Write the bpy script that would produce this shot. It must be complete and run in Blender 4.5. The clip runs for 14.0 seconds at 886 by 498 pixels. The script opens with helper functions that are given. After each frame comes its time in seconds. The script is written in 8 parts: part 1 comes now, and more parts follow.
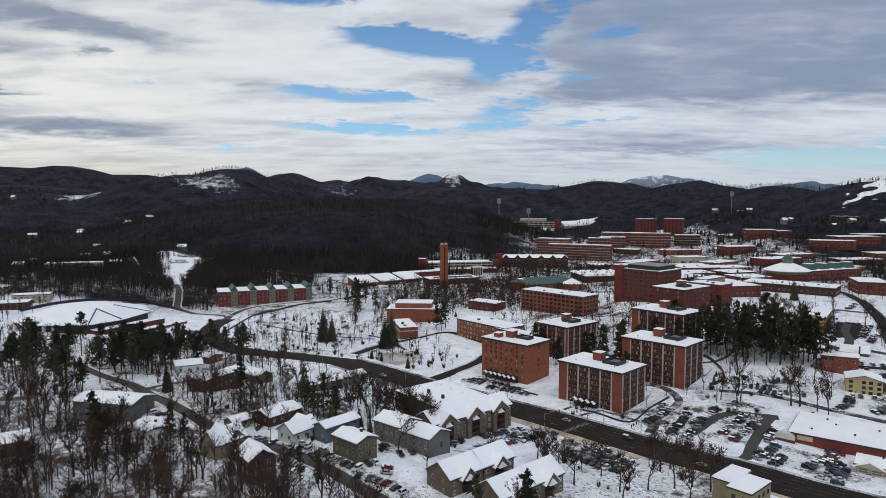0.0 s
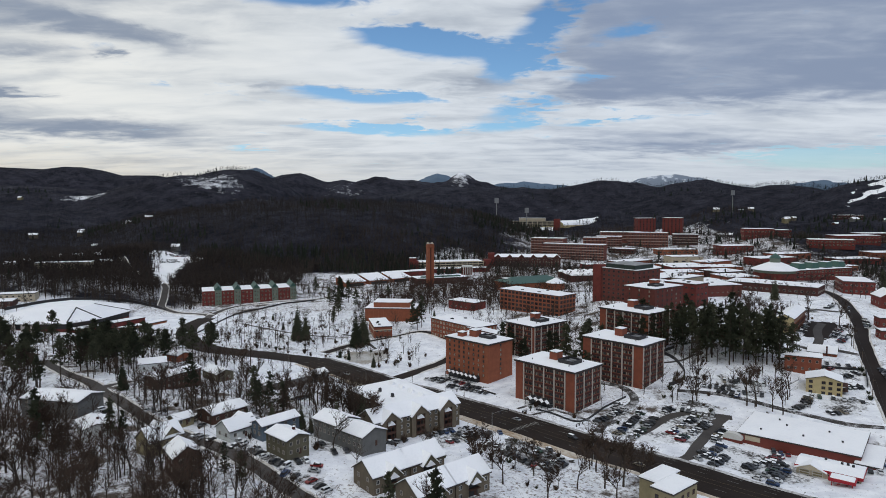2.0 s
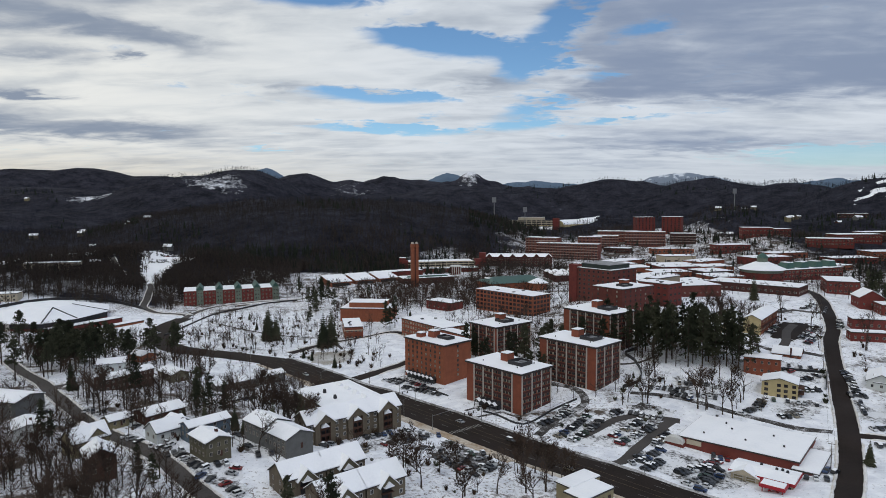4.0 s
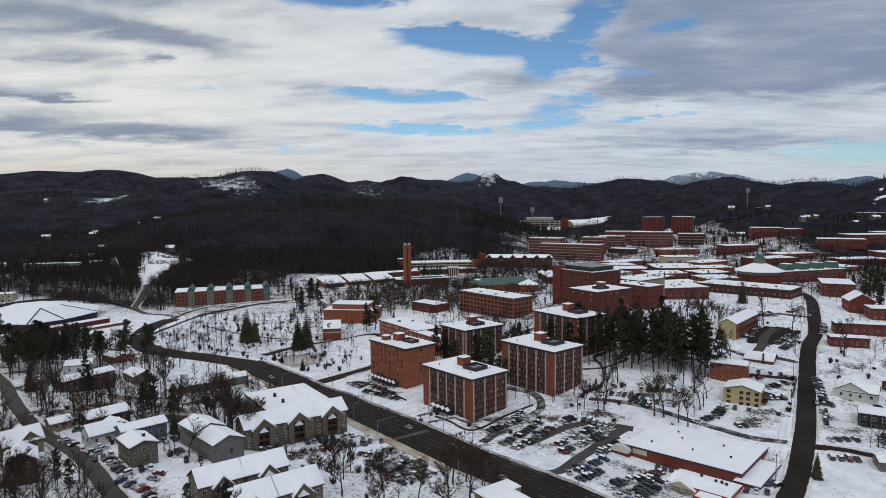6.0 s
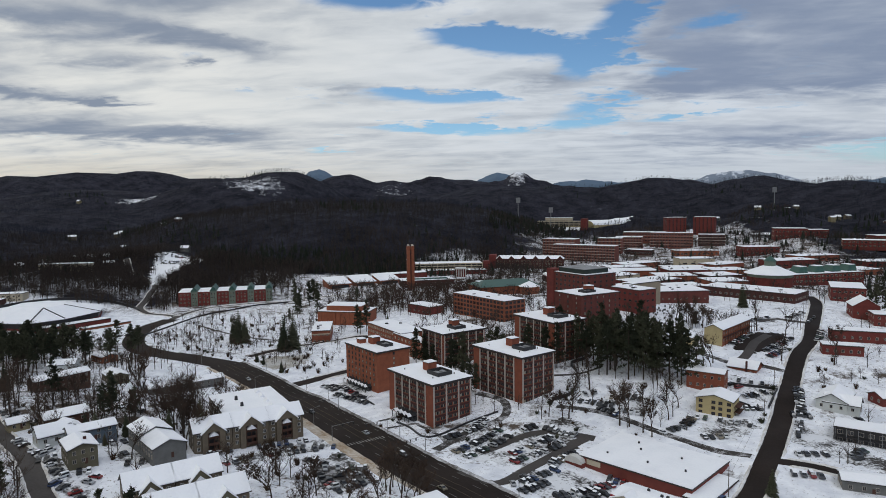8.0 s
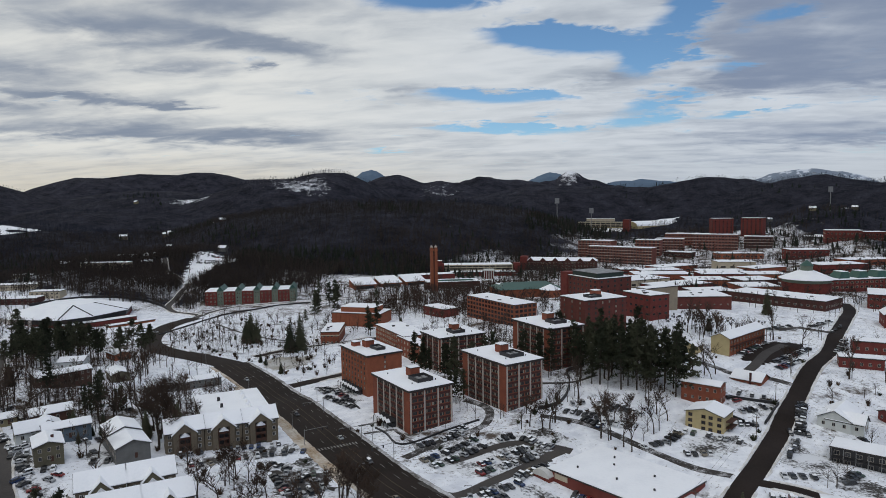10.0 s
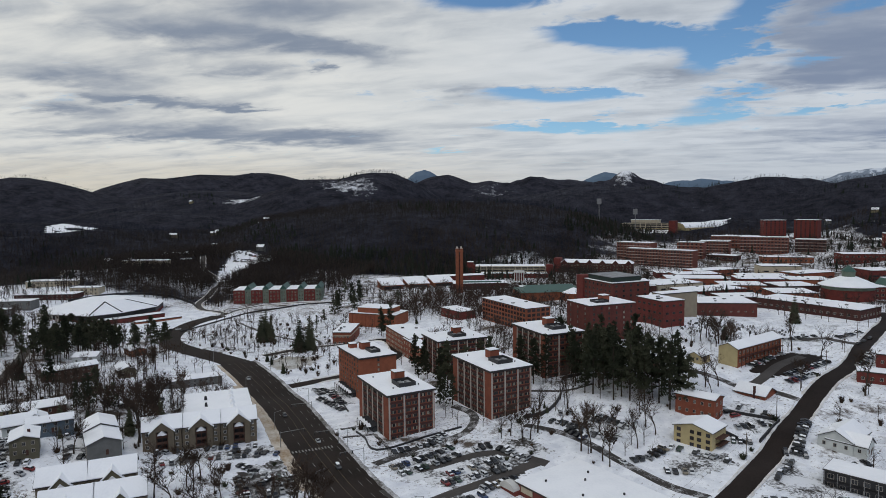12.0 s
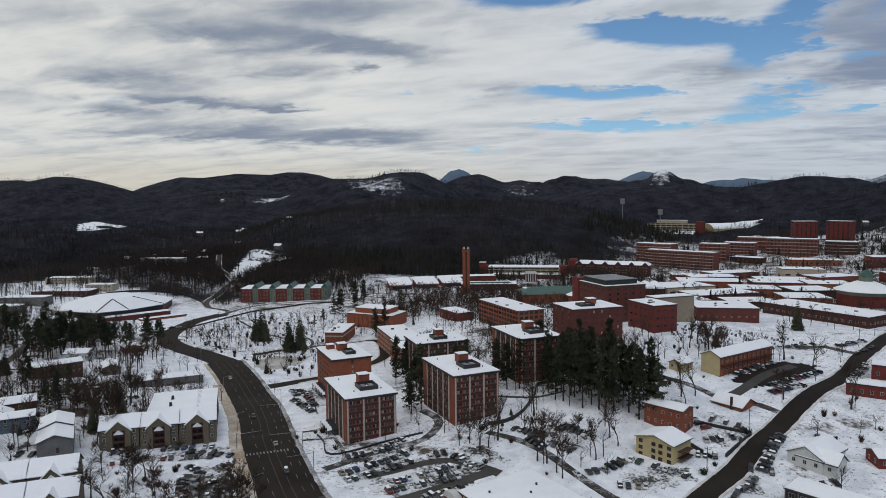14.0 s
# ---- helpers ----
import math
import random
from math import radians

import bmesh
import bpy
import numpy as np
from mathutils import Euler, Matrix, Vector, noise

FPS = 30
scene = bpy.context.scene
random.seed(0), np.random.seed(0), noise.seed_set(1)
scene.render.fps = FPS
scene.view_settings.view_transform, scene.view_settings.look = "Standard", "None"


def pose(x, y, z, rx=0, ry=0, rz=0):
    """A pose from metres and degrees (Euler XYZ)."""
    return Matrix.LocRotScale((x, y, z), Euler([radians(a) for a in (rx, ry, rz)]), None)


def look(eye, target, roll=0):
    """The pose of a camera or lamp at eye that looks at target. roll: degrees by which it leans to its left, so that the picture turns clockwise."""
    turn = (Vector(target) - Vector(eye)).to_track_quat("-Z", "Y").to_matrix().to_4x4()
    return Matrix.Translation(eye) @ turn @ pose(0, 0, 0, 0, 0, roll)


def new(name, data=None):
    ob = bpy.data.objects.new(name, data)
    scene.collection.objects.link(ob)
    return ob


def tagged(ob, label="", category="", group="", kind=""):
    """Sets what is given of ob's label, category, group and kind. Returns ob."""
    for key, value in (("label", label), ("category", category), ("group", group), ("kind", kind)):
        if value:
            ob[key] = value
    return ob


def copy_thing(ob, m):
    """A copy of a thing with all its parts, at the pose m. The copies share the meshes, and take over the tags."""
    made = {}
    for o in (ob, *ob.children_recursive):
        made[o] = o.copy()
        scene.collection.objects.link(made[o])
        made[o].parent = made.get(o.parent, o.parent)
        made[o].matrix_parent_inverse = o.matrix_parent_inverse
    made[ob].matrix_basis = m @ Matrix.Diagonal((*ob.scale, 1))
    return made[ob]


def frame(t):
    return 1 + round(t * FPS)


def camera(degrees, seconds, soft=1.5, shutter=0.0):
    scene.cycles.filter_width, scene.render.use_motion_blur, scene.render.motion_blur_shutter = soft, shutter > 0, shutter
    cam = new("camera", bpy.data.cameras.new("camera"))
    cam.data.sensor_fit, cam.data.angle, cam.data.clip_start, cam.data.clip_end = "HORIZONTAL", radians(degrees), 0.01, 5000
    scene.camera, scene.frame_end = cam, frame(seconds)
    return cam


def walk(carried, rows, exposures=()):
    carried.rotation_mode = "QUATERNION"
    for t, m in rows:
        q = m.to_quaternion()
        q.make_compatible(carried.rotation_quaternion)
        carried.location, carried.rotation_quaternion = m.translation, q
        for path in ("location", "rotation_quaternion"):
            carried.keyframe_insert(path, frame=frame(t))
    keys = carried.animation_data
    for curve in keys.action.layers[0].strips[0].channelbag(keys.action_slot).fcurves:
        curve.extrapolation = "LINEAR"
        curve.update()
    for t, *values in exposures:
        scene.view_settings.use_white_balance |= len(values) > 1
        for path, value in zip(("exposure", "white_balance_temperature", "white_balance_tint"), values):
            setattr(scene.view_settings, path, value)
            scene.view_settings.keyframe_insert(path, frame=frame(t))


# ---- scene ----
cam = camera(68.3, 14.0, soft=0.9)
METRES, EYE, TILT, LEAN, TURN = 240.0, 120.0, -4.5, 0.0, 0.0
ROWS = [
    (0.0, 0.0, 0.0, 0.0, 0.0, 0.0, 0.0),
    (0.5, 0.0294, -0.0004, -0.0007, 0.39, 0.0, -0.03),
    (1.0, 0.0594, 0.0001, -0.0013, 0.65, 0.0, -0.01),
    (1.5, 0.091, 0.0012, -0.0022, 0.84, 0.01, 0.01),
    (2.0, 0.124, 0.0033, -0.0029, 1.14, 0.0, 0.05),
    (2.5, 0.1608, 0.0072, -0.003, 1.48, -0.02, 0.08),
    (3.0, 0.1949, 0.0116, -0.0031, 1.75, -0.03, 0.11),
    (5.5, 0.3712, 0.041, 0.0024, 3.98, -0.07, 0.17),
    (6.0, 0.4081, 0.0497, 0.0039, 4.6, -0.06, 0.17),
    (6.5, 0.445, 0.0586, 0.0054, 5.23, -0.06, 0.16),
    (7.0, 0.4784, 0.0673, 0.0068, 5.84, -0.06, 0.15),
    (9.5, 0.6567, 0.1264, 0.015, 11.34, -0.08, -0.13),
    (10.0, 0.6897, 0.1402, 0.0169, 12.58, -0.08, -0.22),
    (10.5, 0.7222, 0.1547, 0.0186, 13.8, -0.1, -0.33),
    (11.0, 0.7546, 0.1696, 0.0203, 15.04, -0.11, -0.45),
    (11.5, 0.7891, 0.1868, 0.0218, 16.37, -0.11, -0.58),
    (12.0, 0.8204, 0.2033, 0.0233, 17.6, -0.13, -0.69),
    (12.5, 0.8512, 0.2205, 0.0246, 18.81, -0.16, -0.82),
    (13.0, 0.8823, 0.2383, 0.0263, 19.78, -0.19, -0.91),
    (13.5, 0.9158, 0.2583, 0.0281, 20.43, -0.23, -1.0),
    (14.0, 0.946, 0.2773, 0.0297, 21.0, -0.25, -1.06),
]
walk(cam, [(t, pose(0, 0, EYE, TILT, LEAN, TURN) @ pose(METRES * x, METRES * y, METRES * z, 90 + pitch, roll, yaw)) for t, x, y, z, yaw, pitch, roll in ROWS],
     exposures=[(0.0, -0.01, 6400.0, 10.0), (6.5, -0.10, 6400.0, 10.0), (10.0, -0.19, 6400.0, 10.0), (14.0, -0.23, 6400.0, 10.0)])

# ---- world and light ----
world = bpy.data.worlds.new("winter_sky")
scene.world = world
world.use_nodes = True
wn = world.node_tree.nodes
wl = world.node_tree.links
wn.clear()


def wmath(op, a, b=None, c=None, clamp=False):
    n = wn.new("ShaderNodeMath")
    n.operation = op
    n.use_clamp = clamp
    for i, v in enumerate((a, b, c)):
        if v is None:
            continue
        if isinstance(v, (int, float)):
            n.inputs[i].default_value = v
        else:
            wl.new(v, n.inputs[i])
    return n.outputs[0]


def wstep(v, lo, hi):
    n = wn.new("ShaderNodeMapRange")
    n.interpolation_type = "SMOOTHSTEP"
    n.inputs[1].default_value, n.inputs[2].default_value = lo, hi
    wl.new(v, n.inputs[0])
    return n.outputs[0]


def wmix(fac, a, b):
    n = wn.new("ShaderNodeMix")
    n.data_type = "RGBA"
    if isinstance(fac, (int, float)):
        n.inputs[0].default_value = fac
    else:
        wl.new(fac, n.inputs[0])
    for i, v in ((6, a), (7, b)):
        if isinstance(v, tuple):
            n.inputs[i].default_value = (*v, 1)
        else:
            wl.new(v, n.inputs[i])
    return n.outputs[2]


def wnoise(vec, scale, detail, rough, distort=0.0):
    n = wn.new("ShaderNodeTexNoise")
    n.inputs["Scale"].default_value = scale
    n.inputs["Detail"].default_value = detail
    n.inputs["Roughness"].default_value = rough
    n.inputs["Distortion"].default_value = distort
    wl.new(vec, n.inputs["Vector"])
    return n.outputs[0]


SUN_AZ, SUN_EL = 150.0, 58.0  # degrees right of +y, and up
coord = wn.new("ShaderNodeTexCoord").outputs["Generated"]
sep = wn.new("ShaderNodeSeparateXYZ")
wl.new(coord, sep.inputs[0])
dx, dy, dz = sep.outputs
up = wmath("ADD", wmath("MAXIMUM", dz, 0.0), 0.11)
flat_x, flat_y = wmath("DIVIDE", dx, up), wmath("DIVIDE", dy, up)
comb = wn.new("ShaderNodeCombineXYZ")
wl.new(flat_x, comb.inputs[0])
wl.new(flat_y, comb.inputs[1])
plane = comb.outputs[0]
az = wmath("ARCTAN2", dx, dy)
el = wmath("ARCSINE", dz)


def blob(a0, e0, sa, se, slope=0.0):
    """A soft patch of the sky round an azimuth and height, in degrees."""
    da = wmath("SUBTRACT", az, radians(a0))
    de = wmath("SUBTRACT", wmath("SUBTRACT", el, radians(e0)), wmath("MULTIPLY", da, slope))
    q = wmath("ADD", wmath("POWER", wmath("ABSOLUTE", wmath("DIVIDE", da, radians(sa))), 2.0), wmath("POWER", wmath("ABSOLUTE", wmath("DIVIDE", de, radians(se))), 2.0))
    return wmath("EXPONENT", wmath("MULTIPLY", q, -1.0))


sky = wn.new("ShaderNodeTexSky")
sky.sky_type = "NISHITA"
sky.sun_disc = False
sky.sun_elevation = radians(SUN_EL)
sky.sun_rotation = radians(SUN_AZ)
sky.altitude = 1000.0
scaled = wn.new("ShaderNodeVectorMath")
scaled.operation = "MULTIPLY"
wl.new(sky.outputs[0], scaled.inputs[0])
scaled.inputs[1].default_value = (0.080, 0.104, 0.118)
blue = scaled.outputs[0]


def total(*parts):
    v = parts[0]
    for p in parts[1:]:
        v = wmath("ADD", v, p)
    return v


def times(v, k):
    return wmath("MULTIPLY", v, k)


def off(v, k):
    """A noise value centred on nought and scaled."""
    return wmath("MULTIPLY", wmath("SUBTRACT", v, 0.5), k)


# the cloud layers lie in flat sheets, drawn out along the wind
streak = wn.new("ShaderNodeCombineXYZ")
wl.new(times(flat_x, 0.62), streak.inputs[0])
wl.new(flat_y, streak.inputs[1])
streak = streak.outputs[0]
wisp = wn.new("ShaderNodeCombineXYZ")
wl.new(times(flat_x, 0.36), wisp.inputs[0])
wl.new(flat_y, wisp.inputs[1])
wisp = wisp.outputs[0]
big = wnoise(streak, 1.9, 7.0, 0.55, 0.4)
fine = wnoise(streak, 4.6, 7.0, 0.54, 0.6)
curl = wnoise(plane, 11.0, 7.0, 0.55, 0.5)
comb_fine = wnoise(wisp, 3.6, 7.0, 0.52, 0.4)
body = total(times(big, 0.38), times(fine, 0.38), times(curl, 0.24))
az = total(az, off(fine, 0.13), off(curl, 0.05))
el = total(el, off(fine, 0.026), off(curl, 0.010), off(big, 0.03))


def patch(k, *args):
    return times(blob(*args), k)


gaps = total(patch(1.0, -3.0, 13.1, 7.0, 0.95, -0.12), patch(0.5, -1.0, 12.6, 3.0, 1.0), patch(1.0, 8.0, 15.0, 2.6, 1.5, 0.4), patch(0.95, 5.0, 11.1, 2.6, 1.5, 0.2), patch(0.55, 13.5, 13.2, 4.0, 0.8, 0.2), patch(0.5, 11.0, 9.8, 2.5, 0.5), patch(0.85, 5.0, 7.5, 3.6, 0.85, 0.06), patch(0.95, -7.5, 8.7, 6.5, 0.75, -0.03), patch(0.95, -6.5, 5.85, 8.0, 0.42, -0.03),
             patch(0.8, 4.5, 6.2, 3.0, 0.5), patch(0.62, -17.0, 4.1, 3.0, 0.25), patch(0.9, 31.0, 2.9, 9.0, 0.9), patch(0.78, -13.0, 16.2, 6.0, 0.8), patch(0.7, 11.5, 6.3, 3.0, 0.4), patch(0.7, 14.0, 16.6, 3.5, 0.7, 0.2), patch(0.9, -4.0, 19.5, 14.0, 1.6, 0.05), patch(0.45, -24.0, 9.0, 3.0, 0.3))
cover = wstep(wmath("SUBTRACT", wmath("ADD", body, 0.15), times(gaps, 0.33)), 0.415, 0.575)
shade = total(times(wnoise(streak, 1.1, 10.0, 0.58, 0.4), 0.40), times(comb_fine, 0.22), times(fine, 0.22), times(wnoise(plane, 2.6, 9.0, 0.6, 0.5), 0.16))
deck = wmath("MULTIPLY", wstep(az, radians(5.0), radians(12.0)), wstep(el, radians(6.0), radians(9.8)))
heavy = total(times(deck, 0.22), patch(0.10, 15, 5.2, 10, 1.0), patch(0.12, 26, 8.0, 9, 0.9), patch(0.10, 14, 9.0, 5, 0.9), patch(0.21, 20.5, 3.9, 6.5, 0.55), patch(0.12, 12, 2.7, 4, 0.3), patch(0.17, 2.0, 9.7, 3.2, 0.9), patch(0.13, 7.5, 12.2, 3.0, 0.9), patch(0.14, -14, 9.3, 4.5, 0.4), patch(0.10, 10, 8.3, 4, 0.5),
              patch(0.22, -27, 12.7, 7, 0.7, -0.12), patch(0.21, -38, 13.4, 8, 1.2, -0.05), patch(0.18, -33, 10.7, 3.5, 0.45), patch(0.23, -46, 9.4, 4.5, 1.1), patch(0.22, -42, 7.9, 7, 0.36), patch(0.34, -34.5, 7.6, 2.6, 0.24), patch(0.25, -27.5, 5.3, 6, 0.75), patch(0.22, -40, 5.5, 9, 0.75), patch(0.20, -47, 6.8, 4, 0.4), patch(0.18, -31, 15.6, 8, 1.0), patch(0.26, -28.2, 10.8, 0.9, 0.25))
heavy = wmath("SUBTRACT", heavy, total(patch(0.12, -14, 11.5, 10, 1.8, -0.1), patch(0.09, 12, 6.8, 5, 0.5), patch(0.10, -26, 8.6, 12, 1.2), patch(0.08, -8, 7.2, 9, 0.5)))
grey = wstep(wmath("ADD", shade, heavy), 0.43, 0.78)
thin_veil = wstep(total(times(comb_fine, 0.6), times(fine, 0.4)), 0.36, 0.64)
warm = wmix(wstep(az, radians(-40), radians(10)), (0.85, 0.85, 0.81), (0.69, 0.74, 0.80))
white = wmix(times(thin_veil, 0.36), warm, (0.50, 0.55, 0.59))
dim = wmix(wstep(az, radians(0), radians(14)), (0.27, 0.32, 0.405), (0.255, 0.315, 0.435))
cloudcol = wmix(grey, white, dim)
glow = times(wstep(el, radians(5.0), radians(0.8)), 0.62)
cloudcol = wmix(glow, cloudcol, wmix(wstep(az, radians(-38), radians(12)), (0.66, 0.59, 0.46), (0.55, 0.60, 0.66)))
cover2 = wmath("MAXIMUM", cover, times(glow, 0.8))
final = wmix(cover2, blue, cloudcol)
bg = wn.new("ShaderNodeBackground")
bg.inputs["Strength"].default_value = 1.0
wl.new(final, bg.inputs["Color"])
wout = wn.new("ShaderNodeOutputWorld")
wl.new(bg.outputs[0], wout.inputs["Surface"])

sun = new("sun", bpy.data.lights.new("sun", "SUN"))
sun.data.energy = 0.82
sun.data.angle = radians(22)
sun.data.color = (0.985, 0.985, 1.0)
sdir = Vector((math.sin(radians(SUN_AZ)) * math.cos(radians(SUN_EL)), math.cos(radians(SUN_AZ)) * math.cos(radians(SUN_EL)), math.sin(radians(SUN_EL))))
sun.matrix_world = look(sdir * 400, (0, 0, 0))

# ---- materials ----


def material(name, col, col2=None, rough=0.8, scale=0.3, fine=4.0, bump=0.0, metal=0.0, vary=0.0, spread=(0.35, 0.65), spec=0.3):
    """Two tones mixed by noise at a coarse and a fine scale, with a little relief; vary: difference from piece to piece."""
    m = bpy.data.materials.new(name)
    m.use_nodes = True
    nt = m.node_tree
    b = nt.nodes["Principled BSDF"]
    b.inputs["Roughness"].default_value = rough
    b.inputs["Metallic"].default_value = metal
    b.inputs["Specular IOR Level"].default_value = spec
    tc = nt.nodes.new("ShaderNodeTexCoord")
    n1 = nt.nodes.new("ShaderNodeTexNoise")
    n1.inputs["Scale"].default_value = scale
    n1.inputs["Detail"].default_value = 6
    n2 = nt.nodes.new("ShaderNodeTexNoise")
    n2.inputs["Scale"].default_value = fine
    n2.inputs["Detail"].default_value = 4
    for n in (n1, n2):
        nt.links.new(tc.outputs["Object"], n.inputs["Vector"])
    add = nt.nodes.new("ShaderNodeMath")
    add.operation = "MULTIPLY_ADD"
    nt.links.new(n2.outputs[0], add.inputs[0])
    add.inputs[1].default_value = 0.4
    mul = nt.nodes.new("ShaderNodeMath")
    mul.operation = "MULTIPLY"
    mul.inputs[1].default_value = 0.6
    nt.links.new(n1.outputs[0], mul.inputs[0])
    nt.links.new(mul.outputs[0], add.inputs[2])
    src = add.outputs[0]
    if vary:
        oi = nt.nodes.new("ShaderNodeObjectInfo")
        va = nt.nodes.new("ShaderNodeMath")
        va.operation = "MULTIPLY_ADD"
        nt.links.new(oi.outputs["Random"], va.inputs[0])
        va.inputs[1].default_value = vary
        sb = nt.nodes.new("ShaderNodeMath")
        sb.operation = "SUBTRACT"
        nt.links.new(src, sb.inputs[0])
        sb.inputs[1].default_value = vary / 2
        nt.links.new(sb.outputs[0], va.inputs[2])
        src = va.outputs[0]
    mr = nt.nodes.new("ShaderNodeMapRange")
    mr.inputs[1].default_value, mr.inputs[2].default_value = spread
    nt.links.new(src, mr.inputs[0])
    mix = nt.nodes.new("ShaderNodeMix")
    mix.data_type = "RGBA"
    mix.inputs[6].default_value = (*col, 1)
    mix.inputs[7].default_value = (*(col2 or tuple(c * 0.75 for c in col)), 1)
    nt.links.new(mr.outputs[0], mix.inputs[0])
    nt.links.new(mix.outputs[2], b.inputs["Base Color"])
    if bump:
        bp = nt.nodes.new("ShaderNodeBump")
        bp.inputs["Strength"].default_value = bump
        bp.inputs["Distance"].default_value = 0.3
        nt.links.new(n2.outputs[0], bp.inputs["Height"])
        nt.links.new(bp.outputs[0], b.inputs["Normal"])
    return m


SNOW_ROOF = material("roof_snow", (0.90, 0.91, 0.93), (0.81, 0.825, 0.855), 0.75, 0.12, 1.2, 0.25, spread=(0.45, 0.75))
BRICK = material("red_brick", (0.265, 0.082, 0.046), (0.175, 0.054, 0.033), 0.85, 0.35, 5.0, 0.1)
BRICK_DARK = material("dark_brick", (0.085, 0.033, 0.027), (0.056, 0.023, 0.02), 0.85, 0.35, 5.0, 0.1)
BRICK_RED = material("bright_red_brick", (0.175, 0.040, 0.032), (0.118, 0.028, 0.024), 0.85, 0.35, 5.0, 0.1)
BRICK_TAN = material("orange_tan_brick", (0.30, 0.100, 0.052), (0.21, 0.070, 0.038), 0.85, 0.35, 5.0, 0.1)
BRICK_WINE = material("wine_red_brick", (0.150, 0.046, 0.036), (0.098, 0.031, 0.026), 0.85, 0.35, 5.0, 0.1)
BRICK_FAR = material("brown_red_brick", (0.195, 0.070, 0.052), (0.135, 0.048, 0.037), 0.85, 0.35, 5.0, 0.1)
CONCRETE = material("pale_concrete", (0.50, 0.45, 0.40), (0.40, 0.36, 0.32), 0.8, 0.4, 4.0, 0.05)
CREAM = material("cream_panel", (0.50, 0.44, 0.33), (0.42, 0.36, 0.27), 0.7, 0.3, 3.0)
DARK = material("dark_metal", (0.022, 0.022, 0.025), (0.035, 0.034, 0.036), 0.5, 0.5, 4.0)
FASCIA = material("dark_fascia", (0.030, 0.027, 0.027), (0.05, 0.045, 0.044), 0.6, 0.5, 4.0)
FRAME = material("window_frame", (0.42, 0.38, 0.33), (0.34, 0.30, 0.26), 0.6, 0.5, 4.0)
FRAME_DARK = material("dark_window_frame", (0.06, 0.05, 0.045), (0.09, 0.07, 0.06), 0.6, 0.5, 4.0)
GLASS = material("window_glass", (0.018, 0.020, 0.024), (0.05, 0.052, 0.055), 0.12, 0.6, 1.5, vary=0.5, spec=0.5)
BLIND = material("window_blind", (0.36, 0.33, 0.27), (0.03, 0.03, 0.032), 0.6, 0.3, 2.0, vary=0.8, spread=(0.3, 0.5))
CURTAIN = material("drawn_curtain", (0.34, 0.31, 0.24), (0.20, 0.18, 0.14), 0.8, 0.6, 3.0, vary=0.6)
GREEN_ROOF = material("green_metal_roof", (0.035, 0.085, 0.070), (0.05, 0.11, 0.09), 0.45, 0.3, 3.0)
DARK_GREEN = material("dark_green_louvre", (0.016, 0.028, 0.024), (0.026, 0.04, 0.034), 0.6, 0.3, 3.0)
GREY_ROOF = material("grey_gravel_roof", (0.16, 0.16, 0.16), (0.34, 0.35, 0.36), 0.9, 0.2, 2.0)
TAN_PANEL = material("tan_panel", (0.30, 0.25, 0.18), (0.24, 0.2, 0.145), 0.7, 0.3, 3.0)
GREEN_WALL = material("pale_green_wall", (0.17, 0.21, 0.165), (0.13, 0.165, 0.13), 0.7, 0.3, 3.0)
SIDING_TAN = material("tan_siding", (0.165, 0.135, 0.095), (0.125, 0.10, 0.072), 0.8, 0.4, 5.0, vary=0.2)
SIDING_GREY = material("grey_siding", (0.16, 0.16, 0.155), (0.115, 0.115, 0.11), 0.8, 0.4, 5.0)
SIDING_BLUE = material("blue_grey_siding", (0.11, 0.145, 0.18), (0.08, 0.11, 0.14), 0.8, 0.4, 5.0)
SIDING_WHITE = material("white_siding", (0.62, 0.64, 0.62), (0.52, 0.54, 0.53), 0.7, 0.4, 5.0)
SIDING_CREAM = material("cream_siding", (0.50, 0.41, 0.22), (0.42, 0.34, 0.18), 0.75, 0.4, 5.0)
SIDING_DULL = material("dull_yellow_siding", (0.27, 0.23, 0.135), (0.21, 0.18, 0.105), 0.8, 0.4, 5.0)
SIDING_BROWN = material("brown_siding", (0.085, 0.042, 0.030), (0.06, 0.03, 0.022), 0.85, 0.4, 5.0)
SIDING_OLIVE = material("olive_siding", (0.14, 0.125, 0.085), (0.10, 0.09, 0.06), 0.85, 0.4, 5.0)
TRIM_WHITE = material("white_trim", (0.62, 0.61, 0.58), (0.5, 0.49, 0.46), 0.6, 0.5, 4.0)
STORE_RED = material("store_red_brick", (0.20, 0.052, 0.040), (0.15, 0.040, 0.032), 0.85, 0.35, 5.0)
AWNING_RED = material("red_awning", (0.36, 0.018, 0.028), (0.28, 0.014, 0.022), 0.5, 0.5, 4.0)
ASPHALT = material("wet_asphalt", (0.0165, 0.0122, 0.0102), (0.031, 0.0230, 0.0195), 0.74, 0.06, 1.5, 0.1, spec=0.09)
ASPHALT_GREY = material("salted_asphalt", (0.075, 0.066, 0.060), (0.045, 0.039, 0.036), 0.75, 0.08, 1.2, 0.1)
SLUSH = material("dirty_slush", (0.62, 0.62, 0.63), (0.10, 0.09, 0.08), 0.85, 0.10, 0.9, 0.4, spread=(0.38, 0.62))
DRIVE = material("slushy_drive", (0.045, 0.040, 0.037), (0.55, 0.55, 0.56), 0.85, 0.22, 1.6, 0.3, spread=(0.50, 0.64))
SANDY = material("sandy_verge", (0.29, 0.20, 0.115), (0.60, 0.55, 0.48), 0.9, 0.08, 0.8, 0.4, spread=(0.35, 0.62))
